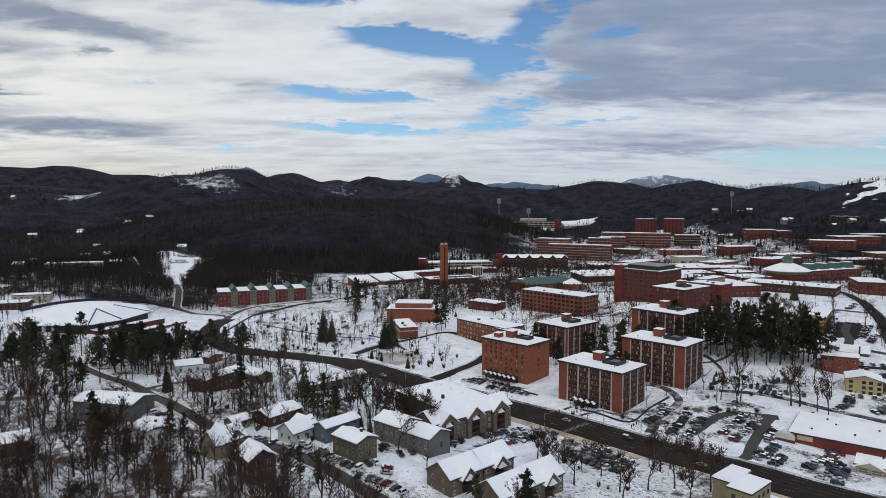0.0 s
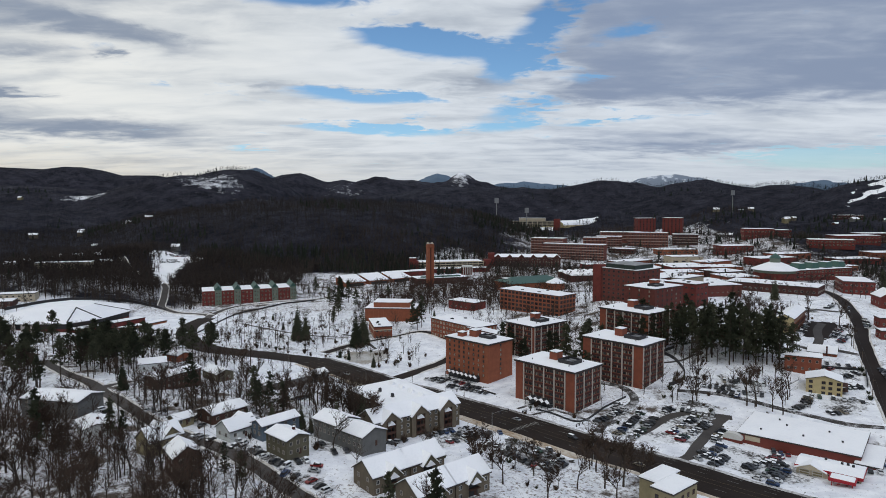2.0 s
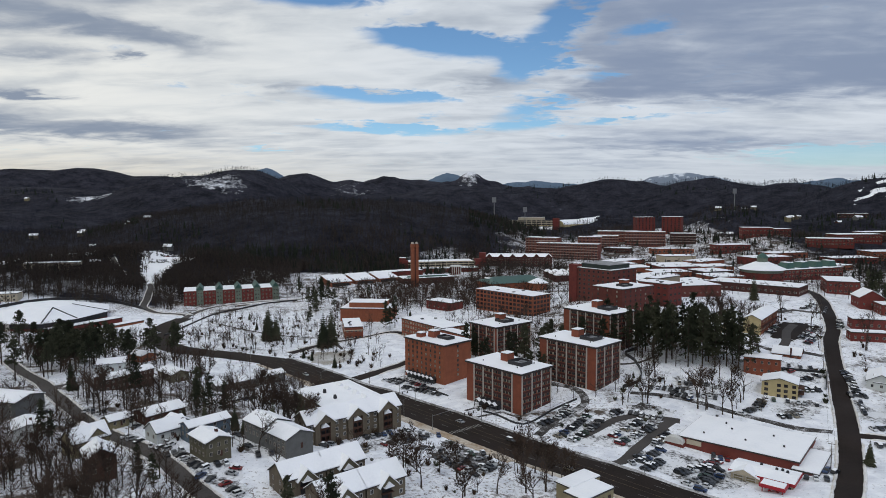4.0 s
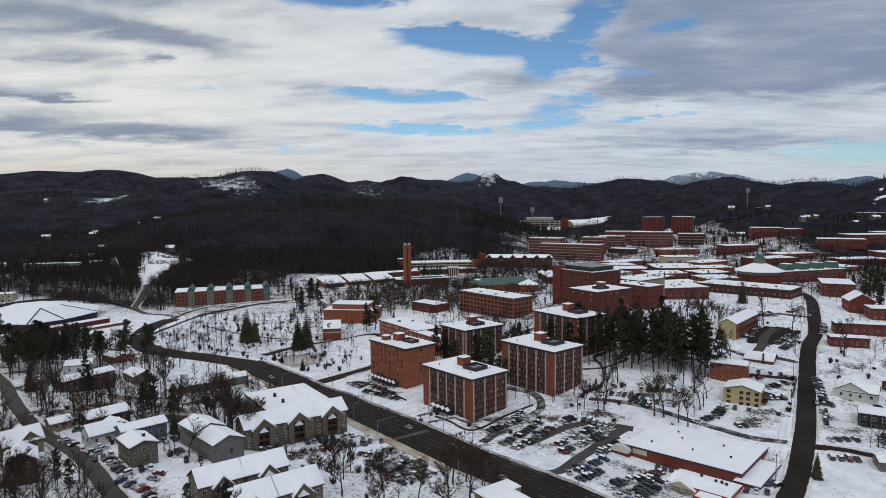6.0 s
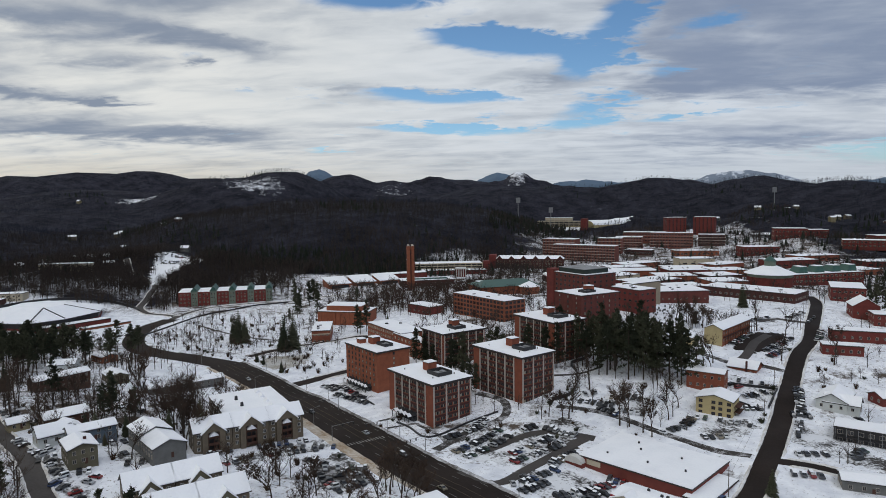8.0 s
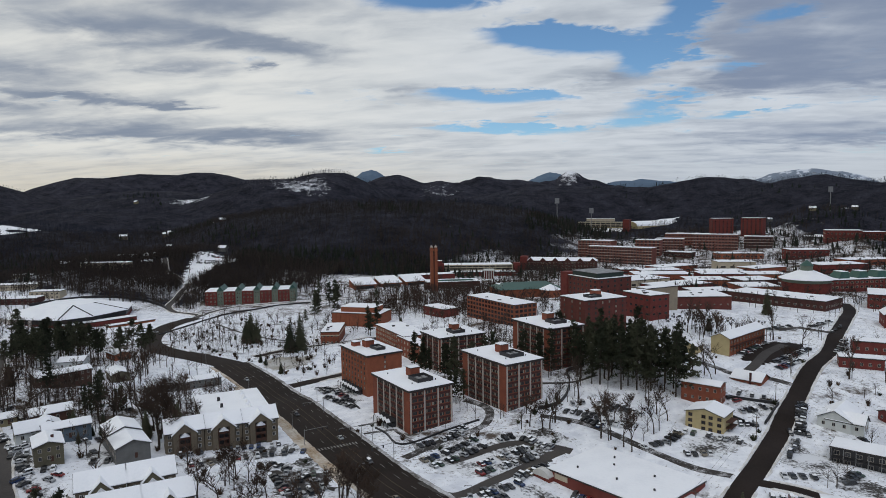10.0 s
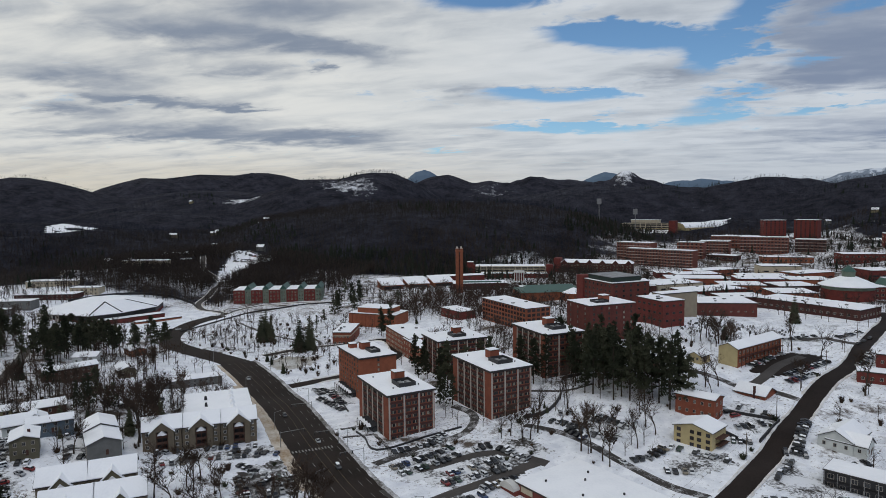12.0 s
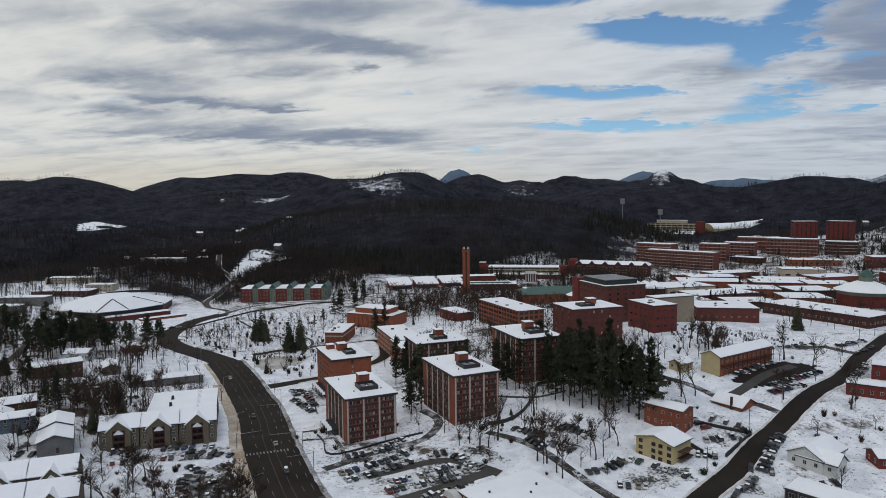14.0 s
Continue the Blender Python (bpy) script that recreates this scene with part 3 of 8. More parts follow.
def ridge(name, x, y, peak, half, depth, mat, label, seed, jag=0.06):
    """A far ridge line with a rounded, uneven crest."""
    rs = np.random.RandomState(seed)
    n = 60
    t = np.linspace(-1, 1, n)
    crest = peak * np.clip(1 - np.abs(t) ** 1.6, 0, 1)
    for f in (2, 4, 7, 12, 20):
        crest = crest * (1 + jag / f ** 0.5 * np.sin(f * 3.1 * t + rs.uniform(0, 6.28)))
    s = Shape()
    ux, uy = -y / math.hypot(x, y), x / math.hypot(x, y)
    rows = []
    for k, (back, lift) in enumerate(((-1.0, 0.0), (-0.55, 0.5), (-0.2, 0.88), (0, 1.0), (0.8, 0.0))):
        rows.append([(x - ux * half * a + x / math.hypot(x, y) * depth * back, y - uy * half * a + y / math.hypot(x, y) * depth * back, 20 + (c - 20) * lift) for a, c in zip(t, crest)])
    for r0, r1 in zip(rows, rows[1:]):
        for i in range(n - 1):
            s.face((r0[i], r0[i + 1], r1[i + 1], r1[i]))
    ob = part(name, s, mat)
    return tagged(ob, label, "mountain", kind="structure")


ridge("backdrop", -1314, 4389, 322, 330, 250, HAZE_BLUE, "hazy blue mountain on the horizon", 1, 0.015)
ridge("backdrop", -94, 4690, 288, 420, 250, HAZE_BLUE, "hazy blue mountain on the horizon", 2, 0.015)
ridge("backdrop", 560, 4690, 232, 900, 250, HAZE_BLUE, "long hazy blue ridge on the horizon", 3, 0.04)
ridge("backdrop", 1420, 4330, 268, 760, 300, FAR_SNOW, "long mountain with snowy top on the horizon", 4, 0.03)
ridge("backdrop", 2250, 4100, 212, 800, 250, HAZE_BLUE, "long hazy blue ridge on the horizon", 5, 0.05)

# ---- builders for buildings: local x runs to the right from the near corner, local y to the left-back ----
WINDOWS = {}
FOOT, ROADS = [], []  # ground taken by buildings and roads


def window_mesh(w, h, frame=None, pane=None, bars=1, drawn=()):
    """A framed window facing -y, its sill line at z = 0."""
    frame, pane = frame or FRAME, pane or GLASS
    key = (w, h, frame.name, pane.name, bars, drawn)
    if key not in WINDOWS:
        s = Shape()
        t = min(0.10, w * 0.12)
        xs = [-w / 2 - t, -w / 2]
        for i in range(bars):
            c = -w / 2 + w * (i + 1) / (bars + 1)
            xs += [c - t / 3, c + t / 3]
        xs += [w / 2, w / 2 + t]
        zs = [-t, 0.0, h, h + t]
        f, g = -0.12, -0.03
        for i in range(len(xs) - 1):
            for j in range(3):
                x0, x1, z0, z1 = xs[i], xs[i + 1], zs[j], zs[j + 1]
                if j == 1 and i % 2 == 1:
                    s.face([(x0, g, z0), (x1, g, z0), (x1, g, z1), (x0, g, z1)], 2 if i // 2 in drawn else 1)
                    s.face([(x0, f, z0), (x1, f, z0), (x1, g, z0), (x0, g, z0)]).face([(x0, f, z1), (x0, g, z1), (x1, g, z1), (x1, f, z1)])
                    s.face([(x0, f, z0), (x0, g, z0), (x0, g, z1), (x0, f, z1)]).face([(x1, f, z0), (x1, f, z1), (x1, g, z1), (x1, g, z0)])
                else:
                    s.face([(x0, f, z0), (x1, f, z0), (x1, f, z1), (x0, f, z1)])
        a, b, z0, z1 = xs[0], xs[-1], zs[0], zs[-1]
        s.face([(a, f, z0), (a, 0, z0), (b, 0, z0), (b, f, z0)]).face([(a, f, z1), (b, f, z1), (b, 0, z1), (a, 0, z1)])
        s.face([(a, f, z0), (a, f, z1), (a, 0, z1), (a, 0, z0)]).face([(b, f, z0), (b, 0, z0), (b, 0, z1), (b, f, z1)])
        WINDOWS[key] = s.mesh("window", [frame, pane, CURTAIN])
    return WINDOWS[key]


def on_face(side, along, z, size, out=0.0):
    """The pose of a piece on one of a building's four sides."""
    lu, lv = size
    return {"u": pose(along, -out, z), "v": pose(-out, along, z, 0, 0, -90), "U": pose(along, lv + out, z, 0, 0, 180), "V": pose(lu + out, along, z, 0, 0, 90)}[side]


def roof_snow(root, lu, lv, z, thick=0.35, over=0.3, name="roof_snow"):
    """A snow layer with a soft, drawn-in edge, on a dark roof edge."""
    s = Shape()
    s.box(-over, -over, z - (0.9 if over > 0.5 else 0.5), lu + over, lv + over, z)
    part("fascia", s, FASCIA, root)
    s = Shape()
    n = 6
    top = []
    rs = random.Random(int(lu * 10 + lv))
    o = over - 0.12
    s.slab([(-o, -o), (lu + o, -o), (lu + o, lv + o), (-o, lv + o)], z, z + thick * 0.45, 0, 0.1)
    xs = [-o + 0.12 + (lu + 2 * o - 0.24) * i / n for i in range(n + 1)]
    ys = [-o + 0.12 + (lv + 2 * o - 0.24) * i / n for i in range(n + 1)]
    base = len(s.v)
    for j, y in enumerate(ys):
        for i, x in enumerate(xs):
            edge = i in (0, n) or j in (0, n)
            s.v.append((x, y, z + thick * (0.6 if edge else 0.85 + rs.random() * 0.3)))
    for j in range(n):
        for i in range(n):
            a = base + j * (n + 1) + i
            s.f.append((a, a + 1, a + n + 2, a + n + 1))
            s.m.append(0)
    return part(name, s, SNOW_ROOF, root, "smooth snow on the flat roof")


def roof_house(root, x, y, w, d, z, h, mat=None):
    """A lift house with its own cap of snow."""
    p = part("penthouse", Shape().box(x, y, z - 0.1, x + w, y + d, z + h), mat or BRICK, root)
    s = Shape().box(x - 0.2, y - 0.2, z + h, x + w + 0.2, y + d + 0.2, z + h + 0.25, 0)
    part("cornice", s, FASCIA, p)
    part("snow_cap", Shape().box(x - 0.1, y - 0.1, z + h + 0.25, x + w + 0.1, y + d + 0.1, z + h + 0.55, 0, 0.15), SNOW_ROOF, p)
    return p


def plant_screen(root, x, y, w, d, z, h=1.8):
    """An open dark screen with cooling units in it."""
    s = Shape()
    t = 0.25
    s.box(x, y, z, x + w, y + t, z + h).box(x, y + d - t, z, x + w, y + d, z + h).box(x, y + t, z, x + t, y + d - t, z + h).box(x + w - t, y + t, z, x + w, y + d - t, z + h)
    p = part("plant_screen", s, DARK, root, "dark metal screen")
    for i in range(2):
        q = x + w * (0.18 + 0.42 * i)
        part("cooling_unit", Shape().box(q, y + d * 0.25, z, q + w * 0.25, y + d * 0.7, z + h * 0.75, 0, 0.1), STEEL, p)
    return p


def brick_box(root, lu, lv, h, mat, below=4.0, name="wall"):
    return part(name, Shape().box(0, 0, -below, lu, lv, h), mat, root)


def pilaster_face(root, side, size, h, floors, lo, hi, bays, wall, per_bay=2, win=(2.2, 1.3)):
    """Bays of paired windows between pale full-height pilasters."""
    step = (hi - lo) / bays
    fh = h / floors
    pil = Shape().box(-0.35, -0.32, 0, 0.35, 0.0, h - 0.5).mesh("pilaster", [CONCRETE])
    band = Shape().box(-step / 2 + 0.36, -0.06, 0, step / 2 - 0.36, 0.0, fh * 0.36).mesh("spandrel", [BRICK_DARK])
    w = min(win[0], (step - 1.2) / per_bay - 0.25)
    kinds = [window_mesh(w, win[1], FRAME_DARK, GLASS, 3, d) for d in ((0,), (1, 2), (3,), (0, 3), (), (2,), (0, 1), (1,))]
    pick = random.Random(int(size[0] * 7 + size[1] * 3 + len(side) + floors))
    for i in range(bays + 1):
        part("pilaster", pil, None, root, at=on_face(side, lo + i * step, 0.1, size))
    for f in range(floors):
        z = f * fh
        for i in range(bays):
            c = lo + (i + 0.5) * step
            part("spandrel", band, None, root, at=on_face(side, c, z + fh * 0.62 + 0.05, size))
            for k in range(per_bay):
                part("window", pick.choice(kinds), None, root, at=on_face(side, c + (k - (per_bay - 1) / 2) * (step - 1.0) / per_bay, z + fh * 0.16, size))


def punched_face(root, side, size, z0, rows, fh, lo, hi, cols, win, frame=None, pane=None, bars=1):
    wm = window_mesh(win[0], win[1], frame, pane, bars)
    for r in range(rows):
        for c in range(cols):
            part("window", wm, None, root, at=on_face(side, lo + (hi - lo) * (c + 0.5) / cols, z0 + r * fh, size))


def folded_canopy(root, side, size, lo, hi, folds, deep, z, front=True):
    """A zigzag entrance canopy under snow, on posts."""
    s, sn = Shape(), Shape()
    w = (hi - lo) / folds
    for i in range(folds):
        x0, xm, x1 = i * w, (i + 0.5) * w, (i + 1) * w
        for sh, dz, e in ((s, 0.0, 0.0), (sn, 0.22, -deep * 0.62)):
            sh.solid([(x0, -deep, z + dz), (xm, -deep, z + 1.3 + dz), (x1, -deep, z + dz), (x0, e, z + dz), (xm, e, z + 1.3 + dz), (x1, e, z + dz), (x0, -deep, z - 0.2 + dz), (xm, -deep, z + 1.1 + dz), (x1, -deep, z - 0.2 + dz)],
                     [(0, 1, 4, 3), (1, 2, 5, 4), (6, 7, 1, 0), (7, 8, 2, 1)])
    m = on_face(side, lo if side == "u" else hi, 0, size)
    c = part("canopy", s, DARK, root, "dark folded entrance canopy", m)
    part("snow_cap", sn, SNOW_ROOF, c)
    posts = Shape().box(-0.12, -0.12, -2.0, 0.12, 0.12, z).mesh("post", [DARK])
    for i in range(folds + 1):
        part("post", posts, None, c, at=pose(i * w, -deep + 0.3, 0))
    part("glazing", Shape().box(0.3, -deep * 0.45, 0, hi - lo - 0.3, -0.05, z - 0.3), GLASS, c)


def dorm(name, f, ang, lu, lv, z0, z1, floors, label, ubays, vbays, solid=0.15, group="campus towers", canopy=None, wall=None):
    h = z1 - z0
    wall = wall or BRICK
    size = (lu, lv)
    r = thing(name, pose(f[0], f[1], z0, 0, 0, ang), label, "dormitory", group)
    FOOT.append((f[0], f[1], ang, lu, lv))
    brick_box(r, lu, lv, h - 0.3, wall)
    pilaster_face(r, "u", size, h - 0.4, floors, lu * 0.03, lu * 0.97, ubays, wall)
    pilaster_face(r, "v", size, h - 0.4, floors, lv * solid, lv * (1 - solid), vbays, wall)
    roof_snow(r, lu, lv, h, over=0.7)
    roof_house(r, lu * 0.50, lv * 0.52, 5.2, 4.6, h, 4.2, wall)
    plant_screen(r, lu * 0.38, lv * 0.20, 8.5, 9.0, h, 2.2)
    vents = Shape().tube((0, 0, 0), (0, 0, 0.9), 0.25, 0.25, 6, 0, True).mesh("vent", [DARK])
    for a, b in ((0.2, 0.8), (0.8, 0.75), (0.25, 0.2), (0.8, 0.2)):
        part("vent", vents, None, r, at=pose(lu * a, lv * b, h + 0.2))
    if canopy:
        folded_canopy(r, *canopy)
    return r


def gable(root, lu, lv, z, rise, axis, wall, over=0.6, snow=0.3, name="roof"):
    """A pitched roof with closed gables and a thick layer of snow; axis: the way the ridge runs."""
    s, sn = Shape(), Shape()
    flip = axis == "y"

    def at(a, b, c):
        return (b, a, c) if flip else (a, b, c)

    la, lb = (lv, lu) if flip else (lu, lv)
    m = lb / 2
    order = (lambda q: tuple(reversed(q))) if flip else tuple
    for a, dirn in ((0, 1), (la, -1)):
        tri = [at(a, 0, z), at(a, lb, z), at(a, m, z + rise)]
        part("gable_wall", Shape().face(tri if (dirn == 1) == flip else list(reversed(tri))), wall, root)
    k = rise / m
    for sh, lift, th in ((s, 0.02, 0.22), (sn, 0.25, snow)):
        pts = []
        oo = over - (0.12 if sh is sn else 0.0)
        for a in (-oo, la + oo):
            for b, zz in ((-oo, z - oo * k), (m, z + rise), (lb + oo, z - oo * k)):
                pts.append(at(a, b, zz + lift))
                pts.append(at(a, b, zz + lift + th))
        fs = [(1, 7, 9, 3), (3, 9, 11, 5), (0, 2, 8, 6), (2, 4, 10, 8), (0, 6, 7, 1), (4, 5, 11, 10), (0, 1, 3, 2), (2, 3, 5, 4), (6, 8, 9, 7), (8, 10, 11, 9)]
        sh.solid(pts, [order(q) for q in fs])
    p = part(name, s, FASCIA, root)
    part("roof_snow", sn, SNOW_ROOF, p, "thick snow on the pitched roof")
    return p


def house(name, f, ang, lu, lv, z0, z1, rise, axis, wall, label, floors=2, ucols=3, vcols=2, category="house", group="", frame=None, chimney=None, win=(1.0, 1.3), door=True):
    h = z1 - z0
    r = thing(name, pose(f[0], f[1], z0, 0, 0, ang), label, category, group)
    FOOT.append((f[0], f[1], ang, lu, lv))
    brick_box(r, lu, lv, h, wall)
    gable(r, lu, lv, h, rise, axis, wall)
    fh = h / floors
    size = (lu, lv)
    for side, span, cols in (("u", lu, ucols), ("v", lv, vcols)):
        punched_face(r, side, size, fh * 0.33, floors, fh, 0.4, span - 0.4, cols, win, frame or FRAME, GLASS)
    if door:
        part("door", Shape().box(-0.5, -0.08, 0, 0.5, 0.02, 2.05), SIDING_BROWN, r, at=on_face("u", lu * 0.5 + 0.9, 0.1, size))
    if chimney:
        c = part("chimney", Shape().box(chimney[0], chimney[1], 0, chimney[0] + 1.0, chimney[1] + 0.8, h + rise + 1.2), BRICK_DARK, r)
        part("snow_cap", Shape().box(chimney[0] - 0.05, chimney[1] - 0.05, h + rise + 1.2, chimney[0] + 1.05, chimney[1] + 0.85, h + rise + 1.4), SNOW_ROOF, c)
    return r


def flat_block(name, f, ang, lu, lv, z0, z1, wall, label, rows=0, ucols=0, vcols=0, win=(1.4, 1.3), category="building", group="", frame=None, pane=None, below=4.0, bars=1, units=0, band=None):
    """A flat-roofed block under snow."""
    h = z1 - z0
    r = thing(name, pose(f[0], f[1], z0, 0, 0, ang), label, category, group)
    FOOT.append((f[0], f[1], ang, lu, lv))
    brick_box(r, lu, lv, h - 0.3, wall, below)
    roof_snow(r, lu, lv, h)
    if rows:
        fh = (h - 0.6) / rows
        for side, span, cols in (("u", lu, ucols), ("v", lv, vcols)):
            if cols:
                punched_face(r, side, (lu, lv), fh * 0.3, rows, fh, 0.5, span - 0.5, cols, win, frame, pane, bars)
    if band:
        for k in range(1, rows + 1):
            z = (h - 0.6) * k / rows - 0.25
            part("floor_band", Shape().box(-0.08, -0.08, z, lu, 0, z + 0.5).box(-0.08, 0, z, 0, lv, z + 0.5), band, r)
    rs = random.Random(int(f[0] * 7 + f[1]))
    for i in range(units):
        a, b = rs.uniform(0.1, 0.8) * lu, rs.uniform(0.1, 0.8) * lv
        part("roof_unit", Shape().box(a, b, h, a + rs.uniform(1.2, 2.6), b + rs.uniform(1.2, 2.2), h + rs.uniform(0.7, 1.5), 0, 0.08), STEEL if i % 2 else DARK, r)
    return r


# ---- roads ----


def curve_through(pts, step=4.0):
    """Points along a smooth line through pts."""
    out = []
    p = [Vector(q) for q in pts]
    p = [p[0] * 2 - p[1]] + p + [p[-1] * 2 - p[-2]]
    for i in range(1, len(p) - 2):
        n = max(2, int((p[i + 1] - p[i]).length / step))
        for k in range(n):
            t = k / n
            out.append(0.5 * ((2 * p[i]) + (p[i + 1] - p[i - 1]) * t + (2 * p[i - 1] - 5 * p[i] + 4 * p[i + 1] - p[i + 2]) * t * t + (3 * p[i] - p[i - 1] - 3 * p[i + 1] + p[i + 2]) * t ** 3))
    out.append(p[-2])
    return out


JUNCTIONS = [(222, 279, 7.5), (217, 283, 6.0), (-190, 572, 8.0), (312, 466, 6.0), (263, 377, 6.0), (-151, 320, 6.0), (-5, 382, 16.0), (-190, 566, 12.0)]  # where banks are ploughed away


def ribbon(pts, profile, lift=0.0, step=4.0, wobble=0.0, seed=1, opened=False):
    """A strip laid on the ground along a line. profile: (offset to the right, height) pairs."""
    line = curve_through([(a[0], a[1], 0) for a in pts], step)
    rs = random.Random(seed)
    s = Shape()
    rows = []
    for i, c in enumerate(line):
        d = (line[min(i + 1, len(line) - 1)] - line[max(i - 1, 0)]).normalized()
        nrm = Vector((d.y, -d.x, 0))
        row = []
        for o, hgt in profile:
            q = c + nrm * (o + rs.uniform(-wobble, wobble))
            sunk = 1.4 if opened and any((q.x - a) ** 2 + (q.y - b) ** 2 < d * d for a, b, d in JUNCTIONS) else 0.0
            row.append((q.x, q.y, gz(q.x, q.y) - sunk + lift + hgt * (1 + rs.uniform(-wobble, wobble) * 0.6)))
        rows.append(row)
    n = len(profile)
    base = len(s.v)
    for r in rows:
        s.v += r
    for i in range(len(rows) - 1):
        for k in range(n - 1):
            a = base + i * n + k
            s.f.append((a, a + 1, a + n + 1, a + n))
            s.m.append(0)
    return s


def road(name, pts, width, mat, label, bank=None, lift=0.14, bank_w=1.2, bank_h=0.6):
    w = width / 2
    ROADS.append((curve_through([(a[0], a[1], 0) for a in pts], 4.0), w))
    prof = [(-w, -0.5), (-w, 0.0)] + [(-w + width * k / 6, 0.05 * (1 - abs(k / 3 - 1))) for k in range(1, 6)] + [(w, 0.0), (w, -0.5)]
    ob = part(name, ribbon(pts, prof, lift), mat)
    tagged(ob, label, "road", kind="structure")
    if bank:
        for sgn in (-1, 1):
            o = sgn * (w + bank_w * 0.4)
            pr = [(o - bank_w * 0.6, -0.3), (o - bank_w * 0.3, bank_h * 0.7), (o, bank_h), (o + bank_w * 0.35, bank_h * 0.6), (o + bank_w * 0.7, -0.3)]
            b = part("snow_bank", ribbon(pts, pr, 0.05, 3.0, 0.22, sgn + 3, True), bank)
            tagged(b, "ploughed snow bank along the road edge", "snow bank", kind="structure")
    return ob


MAIN = [(-190, 566), (-188, 520), (-160, 464), (-115, 434), (-64, 414), (-25, 382), (21, 338.3), (53.7, 300.5), (88.8, 263.6), (113.8, 239.6), (151.6, 201.5), (201, 153), (280, 80)]
road("road", MAIN[:5], 15.5, ASPHALT, "wet dark road bending past the pines", None, 0.15)
road("road", MAIN[3:6], 18.5, ASPHALT, "wet dark road widening towards the junction", None, 0.155)
road("road", MAIN[4:], 22.6, ASPHALT, "wet dark five-lane road", None, 0.16)
s = part("road_verge", ribbon(MAIN[5:9], [(11.0, 0.14), (13.4, 0.18), (15.9, 0.12), (16.8, -0.25)], 0.02, 2.5, 0.35, 5), SANDY)
tagged(s, "sandy brown strip of dirty snow beside the road", "verge", kind="structure")
for sgn in (-1, 1):
    b = part("road_verge", ribbon(MAIN[4:], [(sgn * 10.9, 0.16), (sgn * 11.4, 0.34), (sgn * 12.0, 0.50), (sgn * 12.7, 0.36), (sgn * 13.3, -0.2)][:: (1 if sgn > 0 else -1)], 0.02, 3.0, 0.3, 11 + sgn), SANDY if sgn > 0 else SLUSH)
    tagged(b, "sand-stained ploughed snow beside the road", "verge", kind="structure")
STREET = [(170, 190), (189, 222), (203, 245), (221, 278), (237, 311), (255, 350), (279, 401), (297, 432), (312, 466), (332, 511), (352, 560), (362, 600)]
road("road", STREET, 8.2, ASPHALT, "wet dark two-lane street climbing the hill", BANK)
road("road", [(223, 279), (240, 274), (258, 263), (300, 240), (380, 200)], 5.5, ASPHALT, "narrow cleared side street", BANK)
road("road", [(-230, 400), (-184, 354), (-163, 333), (-144, 313), (-120, 287), (-100, 270), (-78, 253), (-58, 238), (-43, 224), (-29, 211), (-8, 194), (20, 170), (60, 130), (110, 70), (180, -20), (300, -160)], 6.4, ASPHALT_GREY, "narrow cleared neighbourhood road", BANK)
road("road", [(-151, 320), (-143, 332), (-137, 345), (-130, 357)], 4.6, ASPHALT_GREY, "short cleared lane off the neighbourhood road", BANK)
road("road", [(-190, 566), (-191, 584), (-182, 627), (-150, 644), (-116, 655), (-92, 676), (-40, 690), (30, 700)], 6.5, ASPHALT_GREY, "cleared campus road with a low wall", BANK)
road("road", [(-190, 578), (-206, 584), (-228, 590), (-253, 617), (-268, 655), (-282, 690), (-297, 712), (-338, 738), (-380, 790)], 6.0, ASPHALT_GREY, "cleared road winding up to the woods", BANK)
road("road", [(-5.5, 382.5), (5, 396), (14, 409), (26, 425), (34, 445), (28, 470), (0, 505), (-40, 470), (-60, 440)], 7.5, ASPHALT, "cleared side road by the pond", BANK)
road("road", [(92, 284), (103, 305), (112, 314), (119, 322), (120, 335), (116, 346), (104, 356)], 4.2, DRIVE, "slushy car park drive between the towers")
road("road", [(144, 334), (163, 327), (176, 318), (188, 306), (198, 296), (209, 288), (217, 283)], 3.6, DRIVE, "cleared lane behind the store")
road("road", [(104, 262), (119, 253), (132, 271), (148, 294), (156, 303)], 4.6, ASPHALT_GREY, "wet dark car park aisle")
road("road", [(111, 284), (119, 292), (128, 301), (138, 306), (149, 305), (159, 302)], 4.6, ASPHALT_GREY, "wet dark car park aisle")
road("road", [(263, 377), (253, 384), (241, 387), (226, 393), (210, 397), (196, 401)], 3.6, DRIVE, "cleared lane to the motel")
road("road", [(241, 387), (250, 396), (262, 420), (276, 440)], 5.0, ASPHALT_GREY, "cleared motel car park aisle")
road("road", [(312, 466), (303, 476), (297, 485), (284, 482)], 5.0, ASPHALT_GREY, "cleared drive")


def inside(poly, x, y):
    hit = False
    for (x0, y0), (x1, y1) in zip(poly, poly[1:] + poly[:1]):
        if (y0 > y) != (y1 > y) and x < (x1 - x0) * (y - y0) / (y1 - y0) + x0:
            hit = not hit
    return hit


